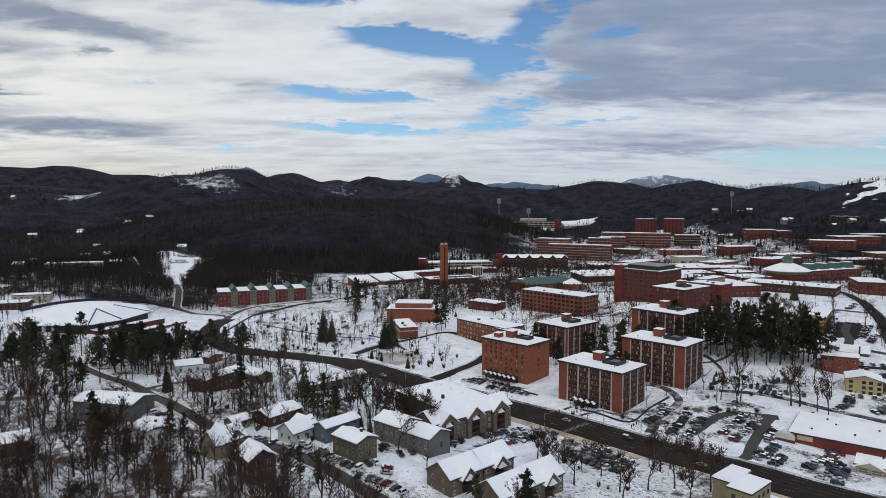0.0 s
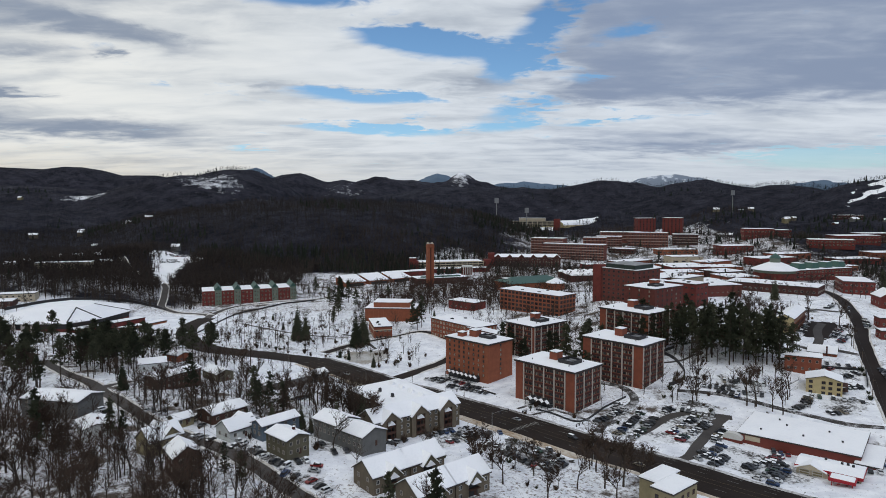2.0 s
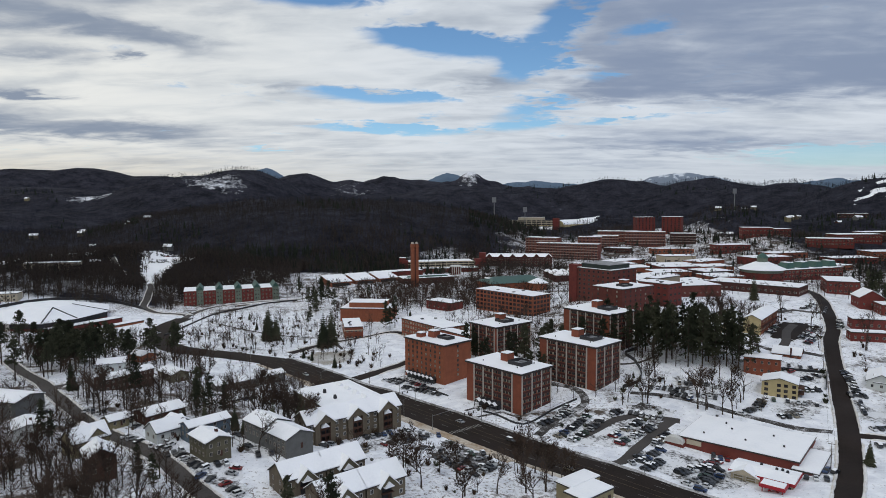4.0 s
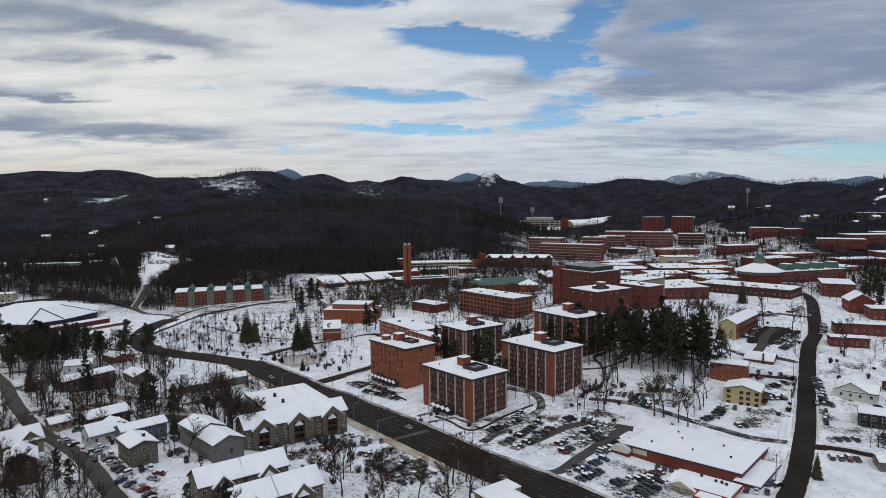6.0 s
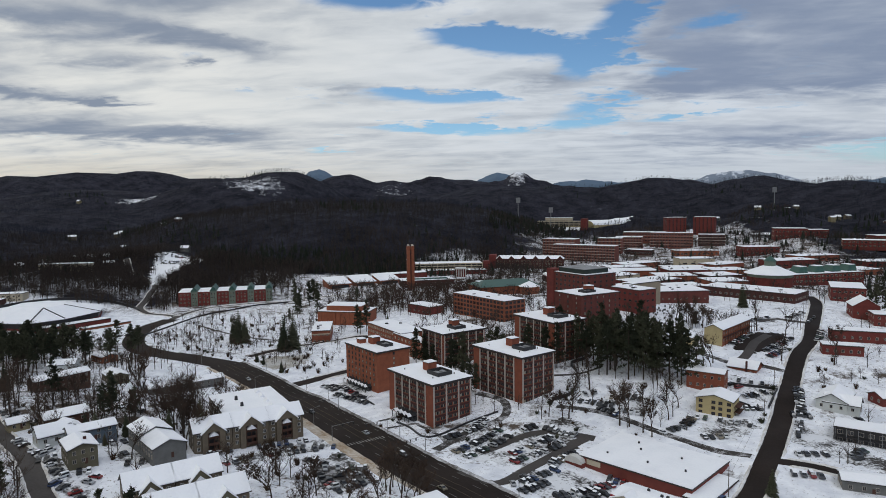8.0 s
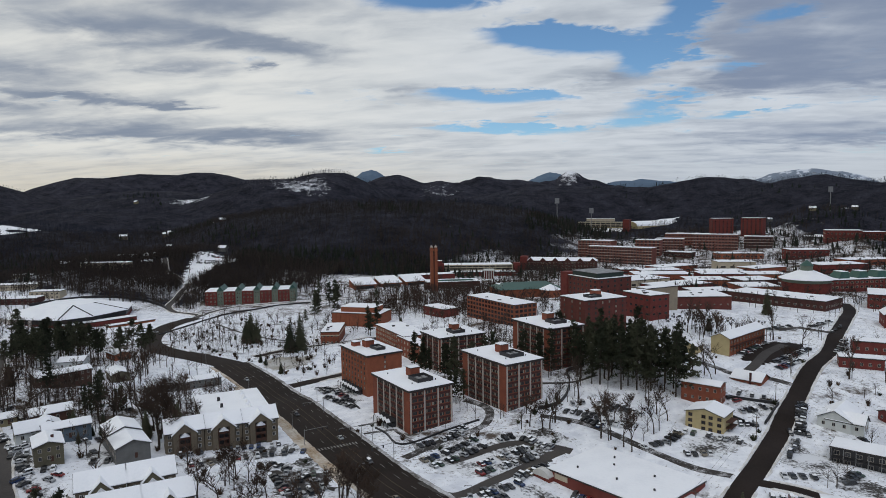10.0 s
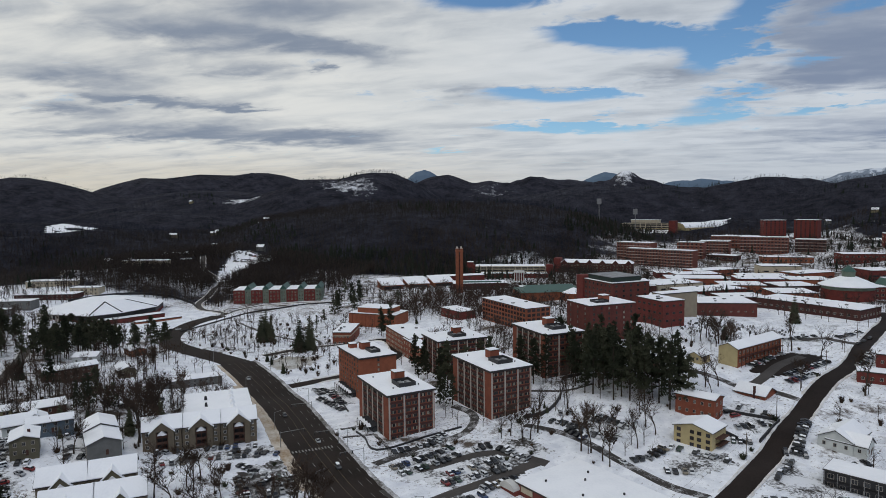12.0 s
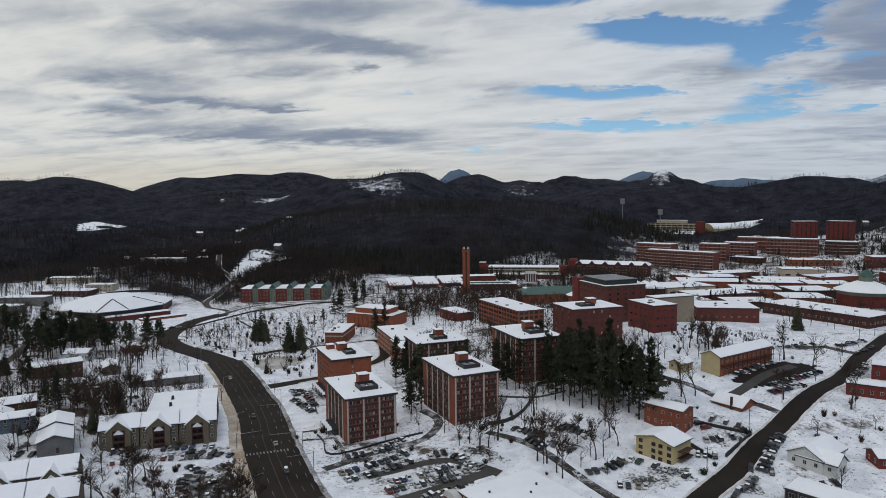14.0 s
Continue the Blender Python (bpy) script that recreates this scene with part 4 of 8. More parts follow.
def lot(name, poly, mat, label, cell=1.5, lift=0.07):
    """A cleared patch of ground with ragged edges, laid on the slope."""
    s = Shape()
    xs, ys = [p[0] for p in poly], [p[1] for p in poly]
    nx, ny = int((max(xs) - min(xs)) / cell) + 1, int((max(ys) - min(ys)) / cell) + 1

    def corner(i, j):
        x, y = min(xs) + i * cell, min(ys) + j * cell
        x += 0.5 * math.sin(y * 1.7 + i)
        y += 0.5 * math.sin(x * 1.3 + j)
        return (x, y, gz(x, y) + lift)

    for i in range(nx):
        for j in range(ny):
            x, y = min(xs) + (i + 0.5) * cell, min(ys) + (j + 0.5) * cell
            if inside(poly, x + 0.9 * math.sin(y * 0.9), y + 0.9 * math.sin(x * 0.8)):
                s.face([corner(i, j), corner(i + 1, j), corner(i + 1, j + 1), corner(i, j + 1)])
    return tagged(part(name, s, mat), label, "car park", kind="structure")


lot("snow_field", [(-374, 862), (-330, 856), (-293, 838), (-298, 800), (-301, 762), (-284, 716), (-296, 706), (-324, 750), (-342, 790), (-366, 832)], SNOW_ROOF, "open snowy lot cut into the wooded hill", 4.0, 0.3)
lot("snow_field", [(-862, 962), (-800, 985), (-852, 1078), (-905, 1066), (-925, 1035), (-893, 1000)], SNOW_ROOF, "open snowy field among far woods", 8.0, 1.0)
lot("snow_field", [(296, 1476), (322, 1462), (350, 1490), (330, 1530), (306, 1520)], SNOW_ROOF, "open snowy slope behind the stadium", 8.0, 1.0)
lot("snow_field", [(900, 1470), (1010, 1480), (1080, 1590), (960, 1560)], SNOW_ROOF, "open snowy hillside", 8.0, 1.0)
lot("car_park", [(96, 286), (106, 276), (128, 272), (150, 292), (160, 312), (146, 322), (128, 306), (112, 300)], LOT, "slushy car park between the towers and the store")
lot("car_park", [(95, 296), (112, 316), (116, 312), (100, 292)], LOT, "slushy parking strip beside the brick tower")
lot("car_park", [(126, 262), (140, 236), (156, 232), (168, 244), (152, 268), (140, 272)], LOT, "slushy car park in front of the store")
lot("car_park", [(164, 338), (186, 326), (192, 336), (172, 350)], LOT, "snowy car park below the pines")
lot("car_park", [(203, 306), (214, 298), (230, 312), (226, 320), (206, 316)], LOT, "slushy car park of the cream apartments")
lot("car_park", [(228, 352), (240, 338), (250, 348), (250, 362), (234, 370)], LOT, "slushy car park by the brick house")
lot("car_park", [(244, 404), (256, 398), (284, 434), (288, 446), (270, 446)], ASPHALT, "wet dark motel car park")
lot("car_park", [(256, 476), (294, 478), (300, 490), (262, 488)], LOT, "slushy car park by the civic hall")
lot("car_park", [(2, 252), (12, 250), (48, 280), (42, 292), (16, 270)], LOT, "snowy car park of the apartments")
lot("car_park", [(46, 264), (62, 252), (70, 262), (54, 278)], LOT, "slushy parking area beside the road")
lot("car_park", [(46, 259), (66, 263), (76, 250), (60, 238), (54, 246)], DRIVE, "wet dark parking area under bare trees", 1.5, 0.11)
lot("car_park", [(-62, 244), (-40, 226), (-20, 206), (-10, 208), (-18, 226), (-28, 230), (-44, 236), (-54, 246)], LOT, "trodden snowy yard below the grey flats")
lot("car_park", [(-34, 250), (-14, 236), (-8, 240), (-28, 262)], LOT, "trodden snowy yard of the grey apartments")
lot("car_park", [(18, 384), (44, 354), (48, 360), (24, 388)], LOT, "snowy car park in front of the orange tower")
lot("car_park", [(236, 300), (258, 274), (268, 280), (250, 330), (244, 322)], LOT, "trodden snowy car park across the street")
lot("car_park", [(-146, 296), (-130, 276), (-122, 282), (-138, 302)], LOT, "trodden snowy yard beside the grey house")
lot("pond", [(-47, 430), (-43, 441), (-27, 442), (-18, 446), (-14, 428), (-19, 414), (-30, 408), (-40, 415)], ICE, "frozen pond with brownish ice and thin snow", 1.5, 0.1)
for pts, hgt in (([(227, 339), (235, 330)], 1.4), ([(240, 332), (250, 350)], 1.5), ([(231, 357), (249, 352)], 1.2), ([(142, 341), (150, 345), (155, 355), (156, 375), (154, 389), (163, 397)], 1.6), ([(69, 316), (76, 310), (87, 298), (102, 316), (116, 328)], 0.7), ([(25, 380), (51, 345)], 0.6), ([(-173, 492), (-172, 533), (-170, 579), (-155, 606), (-138, 633), (-112, 650)], 1.1)):
    w = part("retaining_wall", ribbon(pts, [(-0.24, -1.0), (-0.24, hgt), (0.24, hgt), (0.24, -1.0)], 0.1), DARK)
    tagged(w, "low dark retaining wall winding through the snow", "wall", kind="structure")
road("path", [(-59, 506), (-48, 497), (-37, 478), (-33, 465), (-26, 448)], 2.2, ASPHALT_GREY, "narrow cleared park path")
road("path", [(-150, 540), (-120, 520), (-95, 505), (-62, 498)], 2.0, ASPHALT_GREY, "narrow cleared park path")
for pts in ([(60, 318), (72, 328)], [(66, 308), (78, 316)], [(78, 316), (90, 303), (96, 292)]):
    road("path", pts, 1.8, DRIVE, "cleared footpath in front of the brick tower")
road("path", [(120, 382), (130, 376), (147, 372), (158, 372), (170, 380)], 2.0, ASPHALT_GREY, "cleared footpath between the towers")
# lane lines, stop line and crossing
for off, mat, dash in ((-1.7, PAINT_Y, 0), (1.7, PAINT_Y, 0), (-5.4, PAINT_W, 1), (5.4, PAINT_W, 1), (-8.9, PAINT_W, 1)):
    line = curve_through([(a, b, 0) for a, b in MAIN[4:11]], 4.0)
    s = Shape()
    for i in range(len(line) - 1):
        if dash and i % 3:
            continue
        d = (line[i + 1] - line[i]).normalized()
        nrm = Vector((d.y, -d.x, 0))
        qs = [line[i] + nrm * (off - 0.09), line[i] + nrm * (off + 0.09), line[i + 1] + nrm * (off + 0.09), line[i + 1] + nrm * (off - 0.09)]
        s.face([(q.x, q.y, gz(q.x, q.y) + 0.25) for q in qs])
    tagged(part("lane_line", s, mat), "worn painted lane line on the road", "road marking", kind="structure")
bar = Shape()
d = Vector((0.66, -0.75, 0))
nrm = Vector((0.75, 0.66, 0))
for k in range(14):
    c = Vector((60, 290, 0)) + nrm * (-9.0 + k * 1.4)
    qs = [c - d * 1.3 - nrm * 0.3, c - d * 1.3 + nrm * 0.3, c + d * 1.3 + nrm * 0.3, c + d * 1.3 - nrm * 0.3]
    bar.face([(q.x, q.y, gz(q.x, q.y) + 0.26) for q in qs])
tagged(part("crosswalk", bar, PAINT_W), "worn white zebra crossing bars", "road marking", kind="structure")

# ---- the brick towers ----
dorm("dormitory_tower", (86.9, 311.3), 45, 23.2, 36.7, 14.2, 35.1, 7, "seven-storey brick dormitory with pale pilasters and snowy flat roof", 3, 4, canopy=("v", (23.2, 36.7), 12, 26, 4, 5.5, 3.4))
dorm("dormitory_tower", (127.2, 338.4), 45, 22.9, 36.7, 18.6, 41.9, 8, "eight-storey brick dormitory with pale pilasters beside the car park", 3, 4)
dorm("dormitory_tower", (78.8, 409.0), 41, 31.6, 24.9, 16.0, 37.9, 7, "brick dormitory with pale pilasters joined to a lower wing", 5, 3, 0.06)
dorm("dormitory_tower", (144.8, 390.0), 41, 24.1, 35.0, 25.0, 49.4, 8, "brick dormitory half hidden behind dark pines", 3, 4)
# the plain brick tower with punched windows
lu, lv, h = 21.7, 33.9, 23.6
r = thing("dormitory_tower", pose(47.9, 366.1, 12.6, 0, 0, 45.8), "orange-brick dormitory with rows of small windows", "dormitory", "campus towers")
brick_box(r, lu, lv, h - 0.3, BRICK_TAN)
punched_face(r, "v", (lu, lv), 4.2, 7, 2.75, 1.5, lv - 1.5, 8, (1.0, 1.4), FRAME_DARK, BLIND)
punched_face(r, "u", (lu, lv), 4.2, 7, 2.75, 8.5, 13.5, 1, (1.0, 1.4), FRAME_DARK, BLIND)
roof_snow(r, lu, lv, h, over=0.6)
roof_house(r, 8, 17, 5.2, 5.0, h, 4.0)
roof_house(r, 3.5, 23.5, 4.2, 4.0, h, 2.6)
plant_screen(r, 9.5, 6.5, 5.5, 9.0, h, 2.0)
folded_canopy(r, "v", (lu, lv), 6, 30, 7, 4.5, 3.2)

# ---- other campus blocks ----
flat_block("dormitory_wing", (43.7, 452.8), 40, 20.0, 51.3, 14.5, 28.3, BRICK, "long low brick dormitory wing with rows of windows", 4, 5, 15, (1.5, 1.5), group="campus halls", frame=CREAM, pane=BLIND, units=2)
flat_block("dormitory_link", (63, 428), 40, 9, 40, 15, 27.6, BRICK, "brick link between dormitory wings", 3, 2, 8, (1.5, 1.5), group="campus halls", frame=CREAM, pane=BLIND)
flat_block("academic_hall", (111.6, 514.4), 44.5, 21.6, 62.7, 24.0, 41.3, BRICK_TAN, "long orange-brick hall with gridded windows under snow", 5, 5, 15, (2.6, 1.9), group="campus halls", frame=BRICK_DARK, pane=GLASS, bars=2, units=3)
flat_block("dormitory_hall", (163.3, 437.9), 38, 32.5, 25.3, 38.0, 57.7, BRICK_WINE, "brick hall with dark rooftop plant", 6, 6, 3, (1.0, 1.4), group="campus halls", frame=FRAME_DARK, pane=BLIND)
r = bpy.data.objects["dormitory_hall"]
roof_house(r, 17, 12, 5, 5, 19.7, 3.2)
plant_screen(r, 8, 5, 9, 7, 19.7)
r = flat_block("library_tower", (172, 514.5), 40, 32, 34, 36, 61.5, BRICK_WINE, "tall brick hall with a dark green glazed top floor", 7, 5, 7, (1.6, 1.5), group="campus halls", frame=FRAME_DARK, pane=GLASS)
part("glazed_storey", Shape().box(2, 3, 25.7, 27, 31, 29.0), DARK_GREEN, r, "dark green louvred penthouse")
part("penthouse_roof", Shape().box(1.6, 2.6, 29.0, 27.4, 31.4, 29.3), GREY_ROOF, r)
part("stair_tower", Shape().box(-1, 34, -4, 7, 42, 27.5), BRICK_RED, r, "plain brick stair tower")
flat_block("arts_building", (205.2, 477.8), 40, 17, 25.7, 41.0, 55.7, BRICK_RED, "dark red brick block with few windows", 3, 3, 5, (2.0, 1.2), group="campus halls", frame=FRAME_DARK, units=3)
r = flat_block("arts_building", (205, 505), 40, 30, 10, 41.0, 56.5, TAN_PANEL, "pale panelled stair block with snowy roof", 0, group="campus halls")
flat_block("market_hall", (230, 540), 12, 40, 30, 37.0, 46.0, BRICK_WINE, "long low brick hall with snowy flat roof", 1, 8, 3, (1.0, 0.8), group="campus halls", units=3)
flat_block("tea_house", (-32.6, 490.6), 14, 13.8, 35.9, 11.0, 21.3, BRICK, "small two-storey brick building with pale top band", 2, 4, 8, (1.6, 1.4), group="campus halls", frame=CREAM, units=3)
part("top_band", Shape().box(-0.15, -0.15, 7.2, 13.95, 36.05, 7.9), CREAM, bpy.data.objects["tea_house"])
r = flat_block("round_hall", (-48, 551), -4, 44, 26, 14.0, 25.5, BRICK_TAN, "stepped brick hall with tall fins", 0, group="campus halls")
fin = Shape().box(-0.5, -0.6, 0, 0.5, 0, 10.2).mesh("fin", [BRICK_TAN])
for k in range(10):
    part("fin", fin, None, r, at=pose(3 + k * 4.2, 0, 0.2))
part("upper_storey", Shape().box(7, 3, 11, 38, 22, 16), BRICK_TAN, r)
part("upper_snow", Shape().box(6.7, 2.7, 16, 38.3, 22.3, 16.4), SNOW_ROOF, r)
flat_block("low_hall", (23, 588), -40, 30, 16, 19.0, 27.0, BRICK_RED, "low brick hall behind bare trees", 1, 5, 2, group="campus halls")

# bell tower of two linked piers
r = thing("bell_tower", pose(1, 722, 20, 0, 0, 20), "tall slender brick bell tower", "tower")
part("pier", Shape().box(-3.9, -3, -4, -0.6, 3, 48, 0, 0.15), BRICK_TAN, r)
part("pier", Shape().box(0.6, -3, -4, 3.9, 3, 48, 0, 0.15), BRICK_TAN, r)
part("core", Shape().box(-0.7, -2.0, -4, 0.7, 2.0, 41), BRICK_DARK, r)
part("arch", Shape().box(-4.1, -3.2, 44.5, 4.1, 3.2, 46), BRICK_TAN, r)
for k in (-1, 1):
    part("finial", Shape().box(k * 2.2 - 1.3, -2.2, 48, k * 2.2 + 1.3, 2.2, 50.0, 0, 0.6), CONCRETE, r)

# ---- large buildings across the valley ----
# the domed arena
r = thing("arena", pose(0, 0, 0), "large polygonal arena with a wide snowy roof and brick base", "arena")
eave = [(-346, 516), (-322, 494), (-273, 496), (-258, 519), (-252, 556), (-272, 590), (-318, 602), (-350, 566)]
crown = [(-316, 522), (-310, 517), (-281, 517), (-277, 524), (-275, 540), (-284, 556), (-306, 560), (-320, 545)]
s = Shape()
for i in range(8):
    k = (i + 1) % 8
    s.face([(*eave[i], 22.4), (*eave[k], 22.4), (*crown[k], 30.8), (*crown[i], 30.8)])
    s.face([(*eave[k], 22.4), (*eave[i], 22.4), (*eave[i], 21.9), (*eave[k], 21.9)])
s.face([(*c, 30.8) for c in crown])
part("roof_snow", s, SNOW_ROOF, r, "wide smooth snow roof")
apex = ((crown[2][0] + crown[3][0]) / 2, (crown[2][1] + crown[3][1]) / 2)
for i in (2, 3):
    part("roof_rib", Shape().tube((*eave[i], 22.5), (*apex, 30.9), 0.5, 0.5, 5), DARK, r)
part("roof_rib", Shape().tube((*eave[4], 22.5), (*crown[4], 30.9), 0.35, 0.35, 5), DARK, r)
inner = [(x + (-298 - x) * 0.04, y + (548 - y) * 0.04) for x, y in eave]
part("clerestory", Shape().slab(inner, 17.5, 21.9), DARK, r, "dark band of glazing")
part("wall", Shape().slab(inner, 6, 17.5), BRICK_RED, r)
fin = Shape().box(-0.8, -3.2, 0, 0.8, 0.0, 12.5, 0, 0.2).mesh("fin", [CONCRETE])
for k in range(6):
    t = (k + 0.5) / 6
    part("fin", fin, None, r, at=pose(-338 + 44 * t, 502 - 8 * min(1, t * 2), 9.5))
w = part("retaining_wall", ribbon([(-366, 560), (-352, 592), (-326, 614), (-290, 622), (-258, 612), (-240, 596)], [(-0.5, -1.0), (-0.4, 2.4), (0.4, 2.4), (0.5, -1.0)], 0.1), DARK)
tagged(w, "dark curved retaining wall behind the arena", "wall", kind="structure")
part("eave_band", Shape().slab([(x + (-298 - x) * 0.012, y + (548 - y) * 0.012) for x, y in eave], 21.2, 21.92), FASCIA, r)
flat_block("arena_annex", (-264, 494), 62, 60, 10, 11, 18.0, BRICK_RED, "long low brick wing beside the arena", 1, 12, 0, (2.5, 0.9), group="campus halls")
flat_block("arena_annex", (-236, 512), 62, 40, 8, 11, 15.5, BRICK_TAN, "low covered walkway wing under snow", 0, group="campus halls")
# terraced red-brick dormitory with green gables
r = thing("dormitory_row", pose(-218, 628, 12.2, 0, 0, 22), "terraced red-brick dormitory with green gabled bays", "dormitory")
for k in range(5):
    x0 = k * 18.2
    b = part("block", Shape().box(x0, 0, -3, x0 + 11.6, 30, 16.2), BRICK_RED, r)
    part("roof_snow", Shape().box(x0 - 0.2, -0.2, 16.2, x0 + 11.8, 30.2, 16.6, 0, 0.2), SNOW_ROOF, b)
    wm = window_mesh(1.2, 1.5, CREAM, GLASS)
    for i in range(3):
        for j in range(4):
            part("window", wm, None, b, at=pose(x0 + 2.2 + i * 3.6, 0, 1.4 + j * 3.8))
    g = part("gabled_bay", Shape().box(x0 + 11.7, 1.0, -3, x0 + 18.1, 29, 16.8), GREEN_WALL, r, "pale green gabled bay")
    sh = Shape()
    sh.solid([(x0 + 11.3, 0.4, 16.8), (x0 + 18.5, 0.4, 16.8), (x0 + 14.9, 0.4, 21.0), (x0 + 11.3, 29.4, 16.8), (x0 + 18.5, 29.4, 16.8), (x0 + 14.9, 29.4, 21.0)], [(0, 1, 2), (3, 5, 4), (0, 2, 5, 3), (1, 4, 5, 2), (0, 3, 4, 1)])
    part("gable_roof", sh, GREEN_ROOF, g)
    for j in range(4):
        for i in range(2):
            part("window", wm, None, g, at=pose(x0 + 13.6 + i * 2.6, 1.0, 1.4 + j * 3.8))
for j in range(4):
    for i in range(6):
        part("window", window_mesh(1.2, 1.5, CREAM, GLASS), None, r, at=on_face("v", 3 + i * 4.8, 1.4 + j * 3.8, (90, 30)))
# pavilions with sloping roofs
for k in range(3):
    x, y = -96 + 25 * k, 738 + 19 * k
    r = thing("campus_pavilion", pose(x, y, 17, 0, 0, 36), "brick pavilion with a sloping snow roof", "building", "sloping pavilions")
    part("wall", Shape().solid([(0, 0, -3), (25, 0, -3), (25, 26, -3), (0, 26, -3), (0, 0, 5.5), (25, 0, 5.5), (25, 26, 10.5), (0, 26, 10.5)], [(0, 1, 5, 4), (1, 2, 6, 5), (2, 3, 7, 6), (3, 0, 4, 7), (4, 5, 6, 7)]), BRICK_TAN, r)
    part("roof_snow", Shape().solid([(-1, -1, 5.5), (26, -1, 5.5), (26, 27, 10.9), (-1, 27, 10.9), (-1, -1, 6.1), (26, -1, 6.1), (26, 27, 11.5), (-1, 27, 11.5)], [(0, 1, 5, 4), (1, 2, 6, 5), (2, 3, 7, 6), (3, 0, 4, 7), (4, 5, 6, 7)]), SNOW_ROOF, r)
    part("glazing", Shape().box(2, -0.15, 0.6, 23, 0, 4.2), GLASS, r)
flat_block("campus_pavilion", (-50, 800), 30, 60, 18, 18, 27, BRICK_RED, "low brick block behind the pavilions", 1, 9, 0, group="campus halls")
flat_block("campus_pavilion", (-15, 752), 20, 62, 26, 18, 25.5, BRICK_DARK, "dark low student hall under snow", 1, 10, 0, (3, 1.8), group="campus halls")
part("green_roof", Shape().box(6, 4, 7.8, 56, 10, 9.2, 0, 1.5), GREEN_ROOF, bpy.data.objects["campus_pavilion.004"])
# parking deck
r = thing("parking_deck", pose(-22, 872, 19.5, 0, 0, 12), "four-level concrete parking deck under snow", "parking deck")
for k in range(5):
    d = part("deck_slab", Shape().box(0, 0, k * 3.1 - 0.3, 92, 34, k * 3.1), CONCRETE, r)
    part("parapet", Shape().box(0, -0.25, k * 3.1 - 0.3, 92, 0, k * 3.1 + 0.95), CREAM, d)
# solid dark block added between the slabs as the shade of the open levels
part("core", Shape().box(0.6, 1.5, -3, 91.4, 33.5, 12.0), DARK, r)
part("stair_tower", Shape().box(-10, -2, -3, -1.5, 8, 19), BRICK_RED, r, "red brick stair tower")
part("tower_snow", Shape().box(-10.1, -2.1, 19, -1.4, 8.1, 19.3), SNOW_ROOF, r)
part("roof_snow", Shape().box(0.2, 0.2, 12.4, 91.8, 33.8, 12.75), SNOW_ROOF, r)
post = Shape().box(-0.35, -0.35, -3, 0.35, 0.0, 12.6).mesh("column", [CREAM])
for k in range(13):
    part("column", post, None, r, at=pose(0.5 + k * 7.58, -0.26, 0))
for x in (-7, 93):
    part("stair_tower", Shape().box(x, -4, -4, x + 8, 8, 15.5), BRICK_RED, r)
r = thing("colonnade", pose(44, 836, 20, 0, 0, 12), "pale columned entrance pavilion", "pavilion")
part("roof", Shape().box(-7, -5, 10.5, 7, 5, 12.3, 0, 0.6), TRIM_WHITE, r)
for k in range(5):
    part("column", Shape().tube((-5.6 + k * 2.8, -4.2, -2), (-5.6 + k * 2.8, -4.2, 10.5), 0.6, 0.5, 10), TRIM_WHITE, r)
part("wall", Shape().box(-6.5, 0, -3, 6.5, 4.8, 10.5), BRICK_RED, r)
flat_block("campus_hall", (-8, 850), 12, 84, 16, 19, 26, BRICK_RED, "brick range below the parking deck", 2, 16, 0, group="campus halls")
# gabled dormitory
r = thing("gabled_dormitory", pose(84, 919, 20, 0, 0, -3), "long red-brick dormitory with snowy gables", "dormitory")
part("wall", Shape().box(0, 0, -4, 92, 22, 15.5), BRICK_DARK, r)
part("roof_snow", Shape().solid([(-0.6, -0.6, 15.5), (92.6, -0.6, 15.5), (92.6, 22.6, 15.5), (-0.6, 22.6, 15.5), (4, 11, 19.4), (88, 11, 19.4)], [(0, 1, 5, 4), (1, 2, 5), (2, 3, 4, 5), (3, 0, 4)]), SNOW_ROOF, r)
for k in range(6):
    x0 = 1 + k * 16.4
    b = part("gabled_bay", Shape().solid([(x0, -2.5, -4), (x0 + 8, -2.5, -4), (x0 + 8, 1, -4), (x0, 1, -4), (x0, -2.5, 15.5), (x0 + 8, -2.5, 15.5), (x0 + 8, 1, 15.5), (x0, 1, 15.5), (x0 + 4, -2.5, 19.5), (x0 + 4, 8, 19.5)],
             [(0, 1, 5, 4), (1, 2, 6, 5), (3, 0, 4, 7), (4, 5, 8), (4, 8, 9, 7), (5, 6, 9, 8)]), BRICK_DARK, r)
    part("snow_cap", Shape().solid([(x0 - 0.3, -2.9, 15.5), (x0 + 4, -2.9, 19.8), (x0 + 8.3, -2.9, 15.5), (x0 - 0.3, 6, 15.7), (x0 + 4, 9, 20.0), (x0 + 8.3, 6, 15.7)], [(0, 1, 4, 3), (1, 2, 5, 4)]), SNOW_ROOF, b)
    wm = window_mesh(1.5, 1.6, CREAM, GLASS)
    for j in range(4):
        for i in range(2):
            part("window", wm, None, b, at=pose(x0 + 2.2 + i * 3.6, -2.5, 1 + j * 3.6))
            if k < 5:
                part("window", wm, None, r, at=pose(x0 + 10 + i * 3.6, 0, 1 + j * 3.6))
part("tower", Shape().box(-9, -3, -4, 0, 12, 21), BRICK_RED, r)
